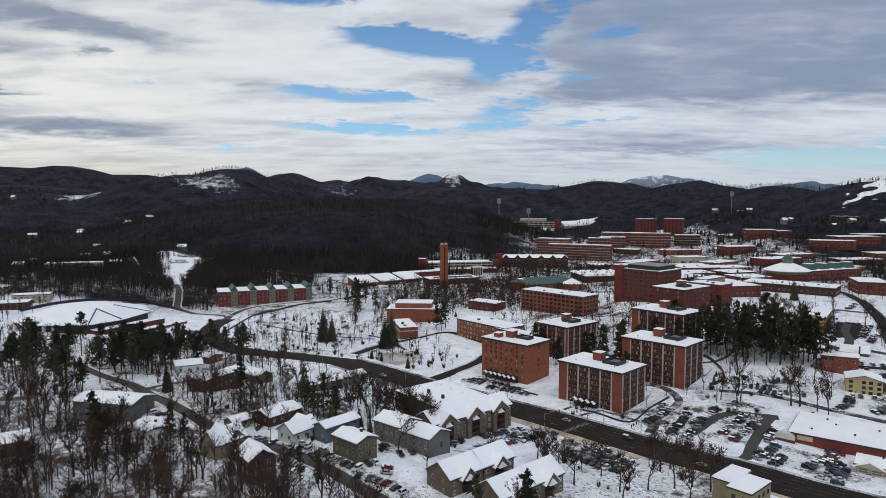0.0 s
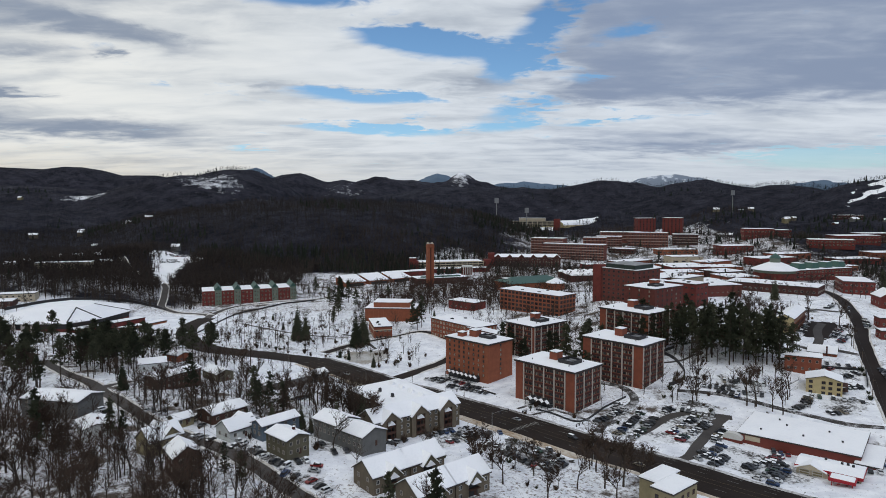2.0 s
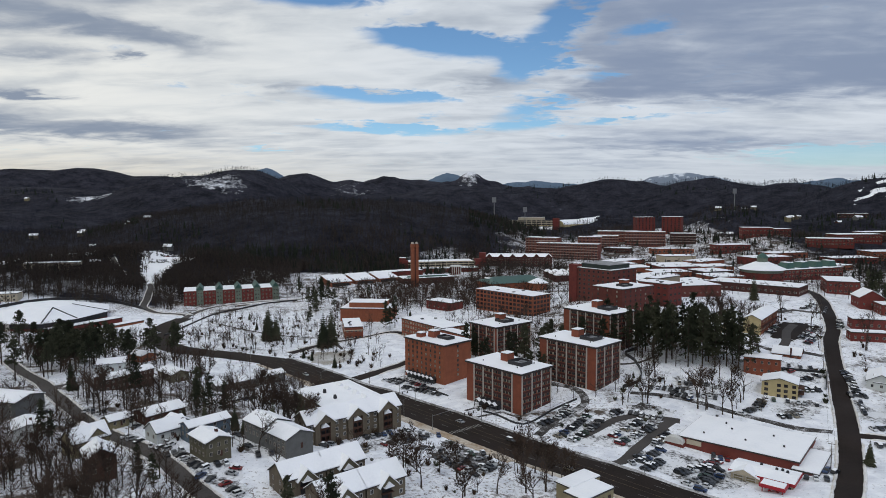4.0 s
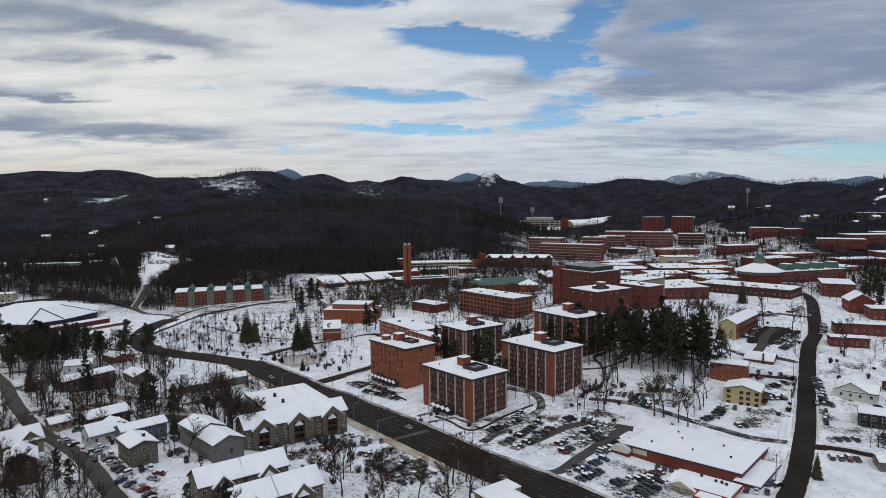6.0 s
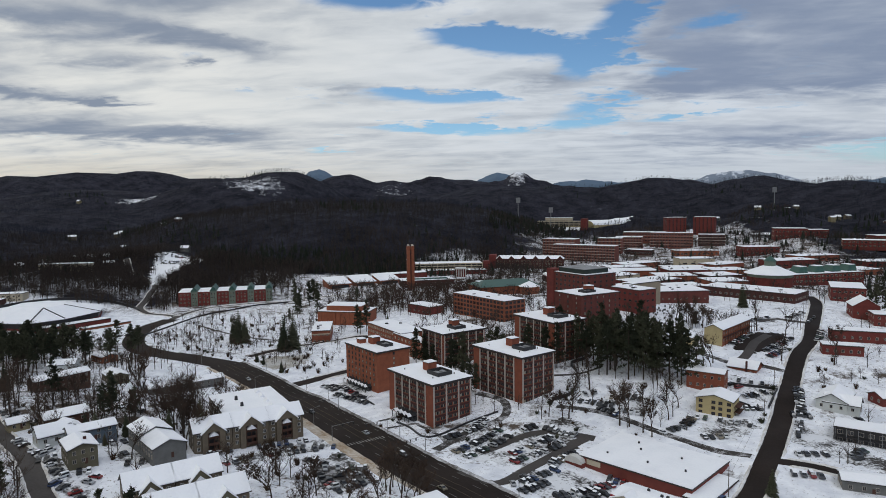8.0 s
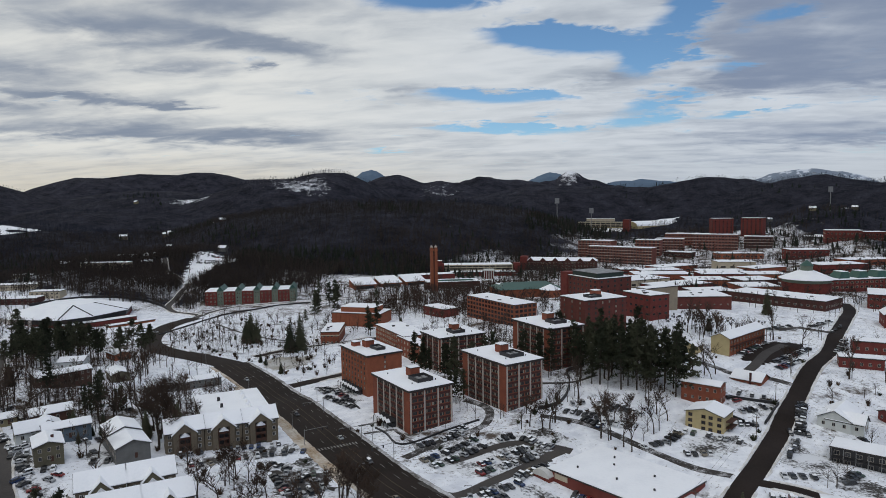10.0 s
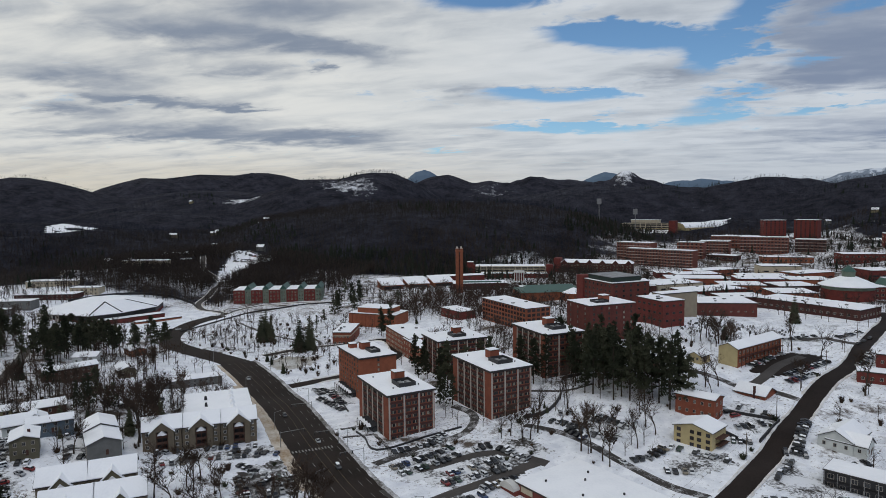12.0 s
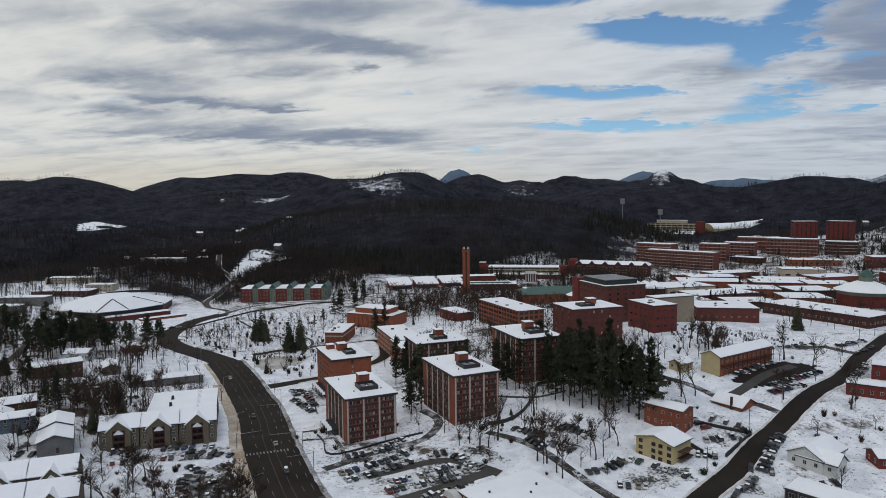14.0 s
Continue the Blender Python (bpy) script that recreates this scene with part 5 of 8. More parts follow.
# the far halls of the campus
flat_block("hillside_hall", (164, 1018), -25, 96, 18, 23, 48, BRICK_FAR, "long six-storey brick hall on the far side", 6, 22, 4, (2.0, 2.0), group="far halls", frame=FRAME_DARK, pane=GLASS, band=CONCRETE, units=3)
flat_block("hillside_hall", (150, 1045), -25, 52, 22, 26, 55, BRICK_FAR, "tall brick hall behind the long one", 7, 10, 0, (2.0, 1.8), group="far halls", frame=FRAME_DARK, pane=GLASS, band=CONCRETE, units=3)
flat_block("hillside_hall", (234, 1052), -15, 36, 20, 32, 55, BRICK_FAR, "tan brick hall on the far side", 5, 6, 3, (2.2, 1.9), group="far halls", frame=FRAME_DARK, pane=GLASS, band=CONCRETE, units=3)
flat_block("hillside_hall", (268, 1112), -13, 42, 22, 32, 53, BRICK_FAR, "brick hall with square windows on the far side", 5, 9, 4, (2.2, 2.0), group="far halls", frame=FRAME_DARK, pane=GLASS, band=CONCRETE, units=3)
flat_block("hillside_hall", (327, 1134), -13, 66, 22, 34, 58.5, BRICK_FAR, "wide brick hall on the far side", 5, 14, 4, (2.2, 2.0), group="far halls", frame=FRAME_DARK, pane=GLASS, band=CONCRETE, units=3)
flat_block("hillside_hall", (400, 1120), -13, 40, 22, 38, 56, BRICK_DARK, "dark brick hall on the far side", 4, 8, 4, (2.2, 2.0), group="far halls", frame=FRAME_DARK, pane=GLASS, band=CONCRETE, units=3)
flat_block("hillside_hall", (290, 1180), -10, 70, 22, 40, 57, BRICK_FAR, "brick range under the stadium", 3, 14, 0, (2.2, 2.0), group="far halls", frame=FRAME_DARK, pane=GLASS, band=CONCRETE, units=3)
flat_block("dining_hall", (274, 1050), -25, 40, 22, 30, 37.5, BRICK_DARK, "low hall with wide snowy roof", 1, 8, 3, (3, 2), group="far halls")
flat_block("dining_hall", (341, 1008), 4, 62, 22, 31, 38.8, BRICK_TAN, "long low brick hall with snowy roof", 1, 10, 3, (3, 2), group="far halls")
flat_block("dining_hall", (430, 985), 10, 50, 26, 34, 46, BRICK_RED, "brick hall with pale trim", 2, 7, 3, (3, 2), group="far halls")
flat_block("tower_hall", (379, 1258), 10, 35, 20, 48, 79, BRICK_RED, "tall red-brick tower block on the far hill", 9, 5, 3, (2.2, 1.8), group="twin towers", frame=BRICK_DARK)
flat_block("tower_hall", (423, 1253), -28, 35, 20, 48, 80, BRICK_RED, "tall red-brick tower block on the far hill", 9, 5, 3, (2.2, 1.8), group="twin towers", frame=BRICK_DARK)
# stadium stand with press boxes
r = thing("stadium_stand", pose(145, 1366, 58, 0, 0, -15), "stadium press box with pale and yellow bands", "stadium")
part("wall", Shape().box(0, 0, -6, 88, 14, 13), DARK, r)
for k, m in enumerate((SIDING_CREAM, CREAM, CREAM)):
    part("band", Shape().box(-1, -1.5 + k * 0.4, 1.5 + k * 4.4, 89, 15, 2.9 + k * 4.4), m, r)
for k in range(9):
    part("column", Shape().box(4 + k * 10, -0.6, -6, 5 + k * 10, 0, 13), CREAM, r)
part("press_box", Shape().box(16, 2, 13, 70, 12, 18.5), CREAM, r)
part("roof_snow", Shape().box(15.5, 1.5, 18.5, 70.5, 12.5, 19.0), SNOW_ROOF, r)
part("end_tower", Shape().box(88, -2, -6, 100, 16, 17), BRICK_RED, r)
part("stand", Shape().solid([(0, -34, -12), (88, -34, -12), (88, -2, 0), (0, -2, 0), (0, -34, -16), (88, -34, -16)], [(0, 1, 2, 3), (4, 5, 1, 0)]), SNOW_ROOF, r, "snow-covered seating bank")
for x, y, h in ((108, 1262, 36), (170, 1300, 36), (592, 1343, 34)):
    r = thing("floodlight_mast", pose(x, y, gz(x, y), 0, 0, 10), "steel stadium floodlight mast", "floodlight")
    part("pole", Shape().tube((0, 0, -2), (0, 0, h), 0.9, 0.6, 6), STEEL, r)
    part("lamp_panel", Shape().box(-4, -0.6, h - 1, 4, 0.6, h + 9), STEEL, r)
r = thing("practice_dome", pose(262, 1408, 51, 0, 0, 35), "low wide hall with curved snowy roof", "building")
s, sn = Shape(), Shape()
for i in range(8):
    a0, a1 = math.pi * i / 8, math.pi * (i + 1) / 8
    for sh, e in ((s, 0), (sn, 0.6)):
        y0, y1, z0, z1 = 24 - 24 * math.cos(a0), 24 - 24 * math.cos(a1), 8 + (9 + e) * math.sin(a0), 8 + (9 + e) * math.sin(a1)
        if sh is sn:
            sh.face([(-1, y0, z0), (111, y0, z0), (111, y1, z1), (-1, y1, z1)])
        else:
            sh.face([(0, y0, z0), (0, y1, z1), (0, y1, 0), (0, y0, 0)]).face([(110, y0, 0), (110, y1, 0), (110, y1, z1), (110, y0, z0)])
part("end_wall", s, SIDING_CREAM, r)
part("side_wall", Shape().box(0, 0, -4, 110, 48, 8), SIDING_CREAM, r)
part("roof_snow", sn, SNOW_ROOF, r)
# glazed rotunda with long wings
r = thing("rotunda", pose(356, 672, 34), "round brick building with cone roof and glass lantern", "building")


def ring(rad, z, n=20, cx=0.0, cy=0.0):
    return [(cx + rad * math.cos(2 * math.pi * i / n), cy + rad * math.sin(2 * math.pi * i / n), z) for i in range(n)]


def lathe(profile, n=20):
    s = Shape()
    for (r0, z0), (r1, z1) in zip(profile, profile[1:]):
        a, b = ring(r0, z0, n), ring(r1, z1, n)
        for i in range(n):
            k = (i + 1) % n
            s.face([a[i], a[k], b[k], b[i]])
    return s


part("wall", lathe([(20, -4), (20, 8.5)]), BRICK_RED, r)
part("glazing", lathe([(19.6, 8.5), (19.6, 11.5)]), GREEN_WALL, r)
part("roof_snow", lathe([(22.5, 11.4), (22.5, 11.8), (6.2, 18.6), (0.1, 18.7)]), SNOW_ROOF, r)
part("lantern", lathe([(5, 18.5), (5, 23)]), GREEN_WALL, r)
part("lantern_roof", lathe([(5.8, 23), (3.4, 25.5), (0.1, 28)]), GREEN_ROOF, r)
flat_block("library_wing", (372, 676), 22, 92, 24, 34, 43, BRICK_RED, "long brick library wing with snowy roof", 2, 18, 4, (2.6, 1.8), group="campus halls", frame=CREAM)
for k in range(4):
    x = 388 + k * 18
    rr = thing("roof_monitor", pose(x, 688 + k * 7.3, 43.2, 0, 0, 22), "dark green sloping skylight under snow", "skylight", "library skylights")
    part("frame", Shape().solid([(0, 0, 0), (11, 0, 0), (11, 14, 0), (0, 14, 0), (4, 2, 6), (11, 2, 6), (11, 12, 6), (4, 12, 6)], [(0, 1, 5, 4), (1, 2, 6, 5), (2, 3, 7, 6), (3, 0, 4, 7), (4, 5, 6, 7)]), GREEN_ROOF, rr)
    part("snow_cap", Shape().box(4, 2, 6, 11, 12, 6.4), SNOW_ROOF, rr)
flat_block("civic_hall", (332.4, 548.9), 50.5, 30, 74, 36.2, 43.3, BRICK_DARK, "long dark brick hall with wide snowy roof", 1, 7, 16, (1.8, 1.4), group="civic halls", frame=FRAME, units=5)
flat_block("civic_hall", (370, 577), -20, 24, 38, 34.5, 45.3, BRICK_RED, "brick civic building by the street", 2, 6, 8, (1.8, 1.4), group="civic halls", frame=FRAME)
flat_block("civic_hall", (352, 472), -12, 30, 16, 34, 42, BRICK_RED, "brick house block with snowy terrace roof", 2, 7, 3, (1.2, 1.5), group="street buildings", frame=FRAME)
house("chapel", (348, 492), -12, 16, 18, 36, 44, 5, "y", BRICK_RED, "brick chapel with steep snowy roof", 1, 3, 3, "chapel")
flat_block("civic_hall", (308.5, 431), -13, 30, 10, 33.0, 39.7, BRICK_RED, "low brick building with flat snowy roof", 1, 7, 2, (1.2, 1.5), group="street buildings", frame=FRAME)
flat_block("civic_hall", (293, 405), -13, 20, 9, 31, 36.5, BRICK_RED, "small brick building with flat snowy roof", 1, 5, 2, (1.2, 1.5), group="street buildings", frame=FRAME)
# scalloped-roof workshop
r = thing("workshop", pose(152, 690, 31, 0, 0, 10), "low hall with a scalloped snowy roof", "building")
part("wall", Shape().box(0, 0, -4, 52, 45, 5.5), BRICK_DARK, r)
s = Shape()
for k in range(6):
    x0 = k * 52 / 6
    for i in range(5):
        a0, a1 = i / 5, (i + 1) / 5
        s.face([(x0 + a0 * 8.67, -0.6, 5.5 + 2.0 * math.sin(math.pi * a0)), (x0 + a1 * 8.67, -0.6, 5.5 + 2.0 * math.sin(math.pi * a1)), (x0 + a1 * 8.67, 45, 5.5 + 2.0 * math.sin(math.pi * a1)), (x0 + a0 * 8.67, 45, 5.5 + 2.0 * math.sin(math.pi * a0))])
        s.face([(x0 + a0 * 8.67, -0.6, 5.5), (x0 + a1 * 8.67, -0.6, 5.5), (x0 + a1 * 8.67, -0.6, 5.5 + 2.0 * math.sin(math.pi * a1)), (x0 + a0 * 8.67, -0.6, 5.5 + 2.0 * math.sin(math.pi * a0))])
part("roof_snow", s, SNOW_ROOF, r)
# green-roofed convocation hall
r = thing("plaza_hall", pose(84, 640, 26, 0, 0, 25), "low brick hall with green roofs and a conical pavilion", "building")
part("wall", Shape().box(0, 0, -4, 62, 34, 8), BRICK_TAN, r)
part("roof", Shape().solid([(-1, -1, 8), (63, -1, 8), (63, 35, 8), (-1, 35, 8), (10, 17, 13), (52, 17, 13)], [(0, 1, 5, 4), (1, 2, 5), (2, 3, 4, 5), (3, 0, 4)]), GREEN_ROOF, r)
part("roof_snow", Shape().box(4, 18, 11.0, 30, 26, 11.6), SNOW_ROOF, r)
part("cone_base", Shape().slab([(48 + 9 * math.cos(i), -6 + 9 * math.sin(i)) for i in [k * math.pi / 6 for k in range(12)]], -4, 8), BRICK_TAN, r)
part("cone_roof", Shape().slab([(48 + 10.5 * math.cos(i), -6 + 10.5 * math.sin(i)) for i in [k * math.pi / 6 for k in range(12)]], 8, 12.5, 0, 9.5), SNOW_ROOF, r)
# the market quarter: many low roofs
rs = random.Random(12)
LOW = [(205, 600, 44, 26), (254, 612, 36, 24), (232, 655, 60, 30), (296, 640, 34, 30), (205, 705, 52, 36), (262, 712, 40, 30), (310, 700, 36, 30), (214, 760, 60, 30), (282, 762, 44, 28), (330, 770, 40, 30), (226, 815, 50, 26), (290, 812, 52, 30),
       (350, 830, 50, 26), (250, 862, 60, 26), (320, 880, 44, 26), (420, 840, 60, 30), (470, 780, 50, 30), (470, 900, 60, 26), (205, 880, 34, 22), (530, 860, 60, 30)]
for i, (x, y, a, b) in enumerate(LOW):
    z = gz(x + a / 2, y + b / 2)
    flat_block("low_building", (x, y), rs.choice((8, 12, 20, 36)), a, b, z - 0.5, z + rs.uniform(5.5, 9.5), rs.choice((BRICK_DARK, BRICK_TAN, CREAM, BRICK_RED, BRICK)), "low town building with wide snowy flat roof", 1, int(a / 9), 0, (5.0, 1.6), group="market quarter", units=rs.randint(1, 3), frame=FRAME_DARK)
HILLTOP = [(500, 1075, 46, 24, 14), (546, 1090, 40, 22, 12), (620, 1020, 70, 30, 12), (560, 990, 60, 26, 9), (700, 1090, 60, 30, 16), (785, 1320, 50, 20, 14), (640, 1140, 40, 20, 9), (700, 960, 70, 30, 14), (600, 900, 60, 30, 12), (840, 1090, 60, 30, 12)]
for i, (x, y, a, b, h) in enumerate(HILLTOP):
    z = gz(x + a / 2, y + b / 2)
    flat_block("hill_building", (x, y), rs.choice((-20, -10, 5)), a, b, z - 1, z + h, rs.choice((BRICK_RED, BRICK_DARK, BRICK)), "brick building on the far hillside under snow", 2, int(a / 5), 4, (2.4, 1.8), group="hillside buildings", frame=CREAM)

# ---- the neighbourhood in front ----
house("apartment_house", (-4.1, 263.9), 38.6, 15.2, 12.5, 17.5, 26.0, 4.0, "x", SIDING_TAN, "three-storey tan apartment house with gabled porches", 3, 0, 2, "apartment house", "gabled apartments")


def porch(root, x, wall):
    """A three-level balcony porch under its own gable."""
    b = part("porch_gable", Shape().solid([(x - 4.6, -1.4, 8.2), (x + 4.6, -1.4, 8.2), (x, -1.4, 12.0), (x - 4.6, 3, 8.2), (x + 4.6, 3, 8.2), (x, 6.2, 12.0)], [(0, 1, 2), (0, 2, 5, 3), (1, 4, 5, 2)]), wall, root)
    part("snow_cap", Shape().solid([(x - 5.2, -1.9, 8.0), (x, -1.9, 12.5), (x + 5.2, -1.9, 8.0), (x - 5.2, 3, 8.0), (x, 6.3, 12.5), (x + 5.2, 3, 8.0), (x - 5.2, -1.9, 7.6), (x, -1.9, 12.1), (x + 5.2, -1.9, 7.6)], [(0, 1, 4, 3), (1, 2, 5, 4), (6, 7, 1, 0), (7, 8, 2, 1)]), SNOW_ROOF, b)
    for q in (-3.5, 3.5):
        part("bay_wall", Shape().box(x + q - 1.1, -1.4, -4, x + q + 1.1, 0.1, 8.2), wall, root)
    # flat dark sheet on the wall, painted shade of a deep porch
    part("recess", Shape().box(x - 1.9, -0.05, 0, x + 1.9, 0.02, 7.6), DARK, root)
    for k in range(3):
        p = part("balcony", Shape().box(x - 2.2, -1.3, k * 2.75 - 0.1, x + 2.2, 0, k * 2.75 + 0.12), SIDING_BROWN, root)
        part("railing", Shape().box(x - 2.2, -1.32, k * 2.75 + 0.12, x + 2.2, -1.24, k * 2.75 + 1.0), SIDING_BROWN, p)
    for q in (-2.1, 0.0, 2.1):
        part("post", Shape().box(x + q - 0.14, -1.35, -0.5, x + q + 0.14, -1.1, 7.7), SIDING_BROWN, root)
    part("light_gable", Shape().solid([(x - 1.9, -1.9, 6.6), (x + 1.9, -1.9, 6.6), (x, -1.9, 8.5), (x - 1.9, -0.1, 6.6), (x + 1.9, -0.1, 6.6), (x, -0.1, 8.5)], [(0, 1, 2), (0, 2, 5, 3), (1, 4, 5, 2)]), SNOW_ROOF, b)


r = bpy.data.objects["apartment_house"]
wm3 = window_mesh(1.1, 1.3, TRIM_WHITE, GLASS)
porch(r, 7.6, SIDING_TAN)
for k in range(3):
    for x in (1.8, 13.4):
        part("window", wm3, None, r, at=pose(x, 0, 0.9 + k * 2.75))
ca, sa = math.cos(radians(38.6)), math.sin(radians(38.6))
for k in (1, 2):
    copy_thing(r, pose(-4.1 + 15.5 * k * ca - 0.6 * k * sa, 263.9 + 15.5 * k * sa + 0.6 * k * ca, 17.5 - 0.3 * k, 0, 0, 38.6))
# rear wing of the apartments: broad roof with small dormers
r = flat_block("apartment_wing", (-4.1 + 16 * ca - 13 * sa, 263.9 + 16 * sa + 13 * ca), 38.6, 30, 38, 15.3, 25.8, SIDING_TAN, "broad apartment wing with low snowy roof and small dormers", 3, 0, 10, (1.1, 1.3), "apartment house", "gabled apartments", TRIM_WHITE)
for k in range(4):
    d = part("dormer", Shape().solid([(20, 4 + k * 8.5, 10.5), (23, 4 + k * 8.5, 10.5), (23, 8 + k * 8.5, 10.5), (20, 8 + k * 8.5, 10.5), (21.5, 4 + k * 8.5, 12.3), (21.5, 8 + k * 8.5, 12.3)], [(0, 1, 4), (2, 3, 5), (0, 4, 5, 3), (1, 2, 5, 4)]), SNOW_ROOF, r, "small snow-covered dormer")
for k in range(2):
    part("cupola", Shape().box(9, 12 + k * 11, 10.6, 10.4, 13.4 + k * 11, 12.6, 0, 0.2), DARK, r)
# two-by-two apartment rows lower down
for i, (fx, fy, z0) in enumerate(((2.4, 208.6, 20.8), (18.0, 196.0, 20.2))):
    for k in range(2):
        x, y = fx + 15.6 * k * math.cos(radians(41)), fy + 15.6 * k * math.sin(radians(41))
        r = house("apartment_house", (x, y), 41, 15.0, 12.0, z0, z0 + 6.4, 4.0, "x", SIDING_TAN, "two-storey tan apartment house with a gabled porch", 2, 0, 2, "apartment house", "lower apartments")
        b = part("porch_gable", Shape().solid([(4.2, -1.4, 5.4), (10.8, -1.4, 5.4), (7.5, -1.4, 9.0), (4.2, 3, 5.4), (10.8, 3, 5.4), (7.5, 5.5, 9.0)], [(0, 1, 2), (0, 2, 5, 3), (1, 4, 5, 2)]), SIDING_OLIVE, r)
        part("snow_cap", Shape().solid([(3.7, -1.9, 5.4), (7.5, -1.9, 9.4), (11.3, -1.9, 5.4), (3.7, 3, 5.4), (7.5, 6, 9.4), (11.3, 3, 5.4), (3.7, -1.9, 5.05), (7.5, -1.9, 9.0), (11.3, -1.9, 5.05)], [(0, 1, 4, 3), (1, 2, 5, 4), (6, 7, 1, 0), (7, 8, 2, 1)]), SNOW_ROOF, b)
        part("inner_gable", Shape().solid([(5.6, -2.2, 5.0), (9.4, -2.2, 5.0), (7.5, -2.2, 6.9), (5.6, -0.6, 5.0), (9.4, -0.6, 5.0), (7.5, -0.6, 6.9)], [(0, 1, 2), (0, 2, 5, 3), (1, 4, 5, 2)]), SNOW_ROOF, b)
        # same dark sheet for the shade behind the balconies
        part("recess", Shape().box(5.6, -0.05, 0, 9.4, 0.02, 5.4), DARK, r)
        for j in range(2):
            part("balcony", Shape().box(5.3, -1.3, j * 2.75 - 0.1, 9.7, 0, j * 2.75 + 0.12), SIDING_BROWN, r)
            for x2 in (1.8, 13.2):
                part("window", wm3, None, r, at=pose(x2, 0, 0.9 + j * 2.9))
# two-part grey apartment house
r = house("duplex", (-5.1, 237.0), 49.3, 11.9, 15.4, 25.2, 30.0, 2.3, "y", SIDING_GREY, "two-storey grey apartment house with stepped snowy roof", 2, 0, 5, "apartment house")
c49, s49 = math.cos(radians(49.3)), math.sin(radians(49.3))
house("duplex", (-5.1 - 15.4 * s49, 237 + 15.4 * c49), 49.3, 11.9, 14.4, 25.8, 30.9, 2.3, "y", SIDING_GREY, "two-storey grey apartment house with stepped snowy roof", 2, 0, 5, "apartment house")
house("cottage", (-30.7, 226.2), 47.5, 9.5, 13.5, 26.6, 32.6, 1.6, "y", SIDING_OLIVE, "olive two-storey house with low snowy roof", 2, 3, 4, chimney=(5.8, 4.5))
house("cottage", (-45.1, 245.2), 48.4, 17, 7.5, 26.6, 31.2, 1.6, "x", SIDING_BLUE, "blue-grey house with low snowy roof", 2, 4, 2)
house("cottage", (-57.5, 244.5), 52, 12.5, 9.5, 25.6, 29.4, 3.2, "x", SIDING_WHITE, "white cottage with steep snowy roof", 1, 3, 2)
house("cottage", (-55.5, 252), 52, 9.5, 8.5, 25.6, 29.2, 2.6, "y", SIDING_WHITE, "white cottage wing with snowy gable", 1, 2, 2)
house("cottage", (-72.5, 266.5), 52, 17, 12, 24.6, 28.2, 1.8, "x", SIDING_BROWN, "low brown house with broad snowy roof", 1, 4, 2)
house("cottage", (-86, 262), 52, 8, 7, 24.6, 27.4, 1.6, "x", SIDING_DULL, "small yellow outbuilding under snow", 1, 2, 2)
house("cottage", (-63.8, 208.9), 37.3, 9.2, 11.9, 27.2, 33.2, 3.0, "y", SIDING_BROWN, "dark brown two-storey house with snowy gable roof", 2, 2, 3)
r = house("cottage", (-82.7, 231.9), 55, 13.4, 9.5, 25.6, 29.6, 4.2, "x", SIDING_DULL, "pale yellow house with steep snowy roofs", 1, 3, 2)
house("cottage", (-80, 236), 55, 8, 12, 25.6, 29.2, 3.8, "y", SIDING_DULL, "pale yellow house wing with snowy gable", 1, 2, 2)
house("cottage", (-116.9, 247.8), 38.6, 10.5, 14.7, 24.6, 28.4, 1.4, "y", SIDING_WHITE, "low white house with broad snowy roof", 1, 2, 3, chimney=(6, 6))
house("apartment_house", (-160, 276), -12, 29, 15, 24.2, 32.4, 1.8, "x", SIDING_GREY, "weathered grey apartment house with patchy snow roof", 3, 6, 3, "apartment house")
house("cottage", (-170, 235), 30, 14, 10, 24.0, 28.0, 2.4, "x", SIDING_OLIVE, "olive cottage under bare trees", 1, 3, 2)
house("apartment_house", (-120.8, 318.8), 62, 28, 8.5, 22.0, 28.4, 1.6, "x", SIDING_BROWN, "long brick apartment house with narrow snowy roof", 2, 9, 2, "apartment house")
house("apartment_house", (-73.8, 344.2), 44, 40.5, 9.2, 13.2, 18.4, 1.4, "x", SIDING_GREY, "long low apartment house with snowy roof", 2, 12, 2, "apartment house")
house("cottage", (-152.9, 367.0), 26, 14.6, 15, 19.0, 23.5, 1.6, "x", SIDING_WHITE, "pale flat-roofed house among pines", 1, 3, 3)
house("cottage", (-102, 352), 50, 10, 16, 17.5, 22.0, 1.8, "y", SIDING_OLIVE, "small house with snowy roof by the pines", 1, 2, 4)
house("cottage", (-150.9, 414.3), 61, 10.5, 15, 12.4, 17.0, 1.3, "y", BRICK_TAN, "small brick house beside the road", 1, 2, 4)
r = flat_block("office_house", (97.9, 200.4), 41, 14.4, 8.0, 17.5, 26.2, SIDING_DULL, "beige two-storey office house with stepped snowy roof", 2, 4, 2, (1.1, 1.4), "office", frame=SIDING_BROWN)
part("rear_wing", Shape().box(3.5, 8.0, -4, 17.5, 14.5, 8.4), SIDING_DULL, r, "beige rear wing")
part("roof_snow", Shape().box(3.2, 8.0, 8.7, 17.9, 14.9, 9.1, 0, 0.2), SNOW_ROOF, r)
part("eave", Shape().box(3.0, 8.0, 8.4, 18.1, 15.1, 8.7), FASCIA, r)
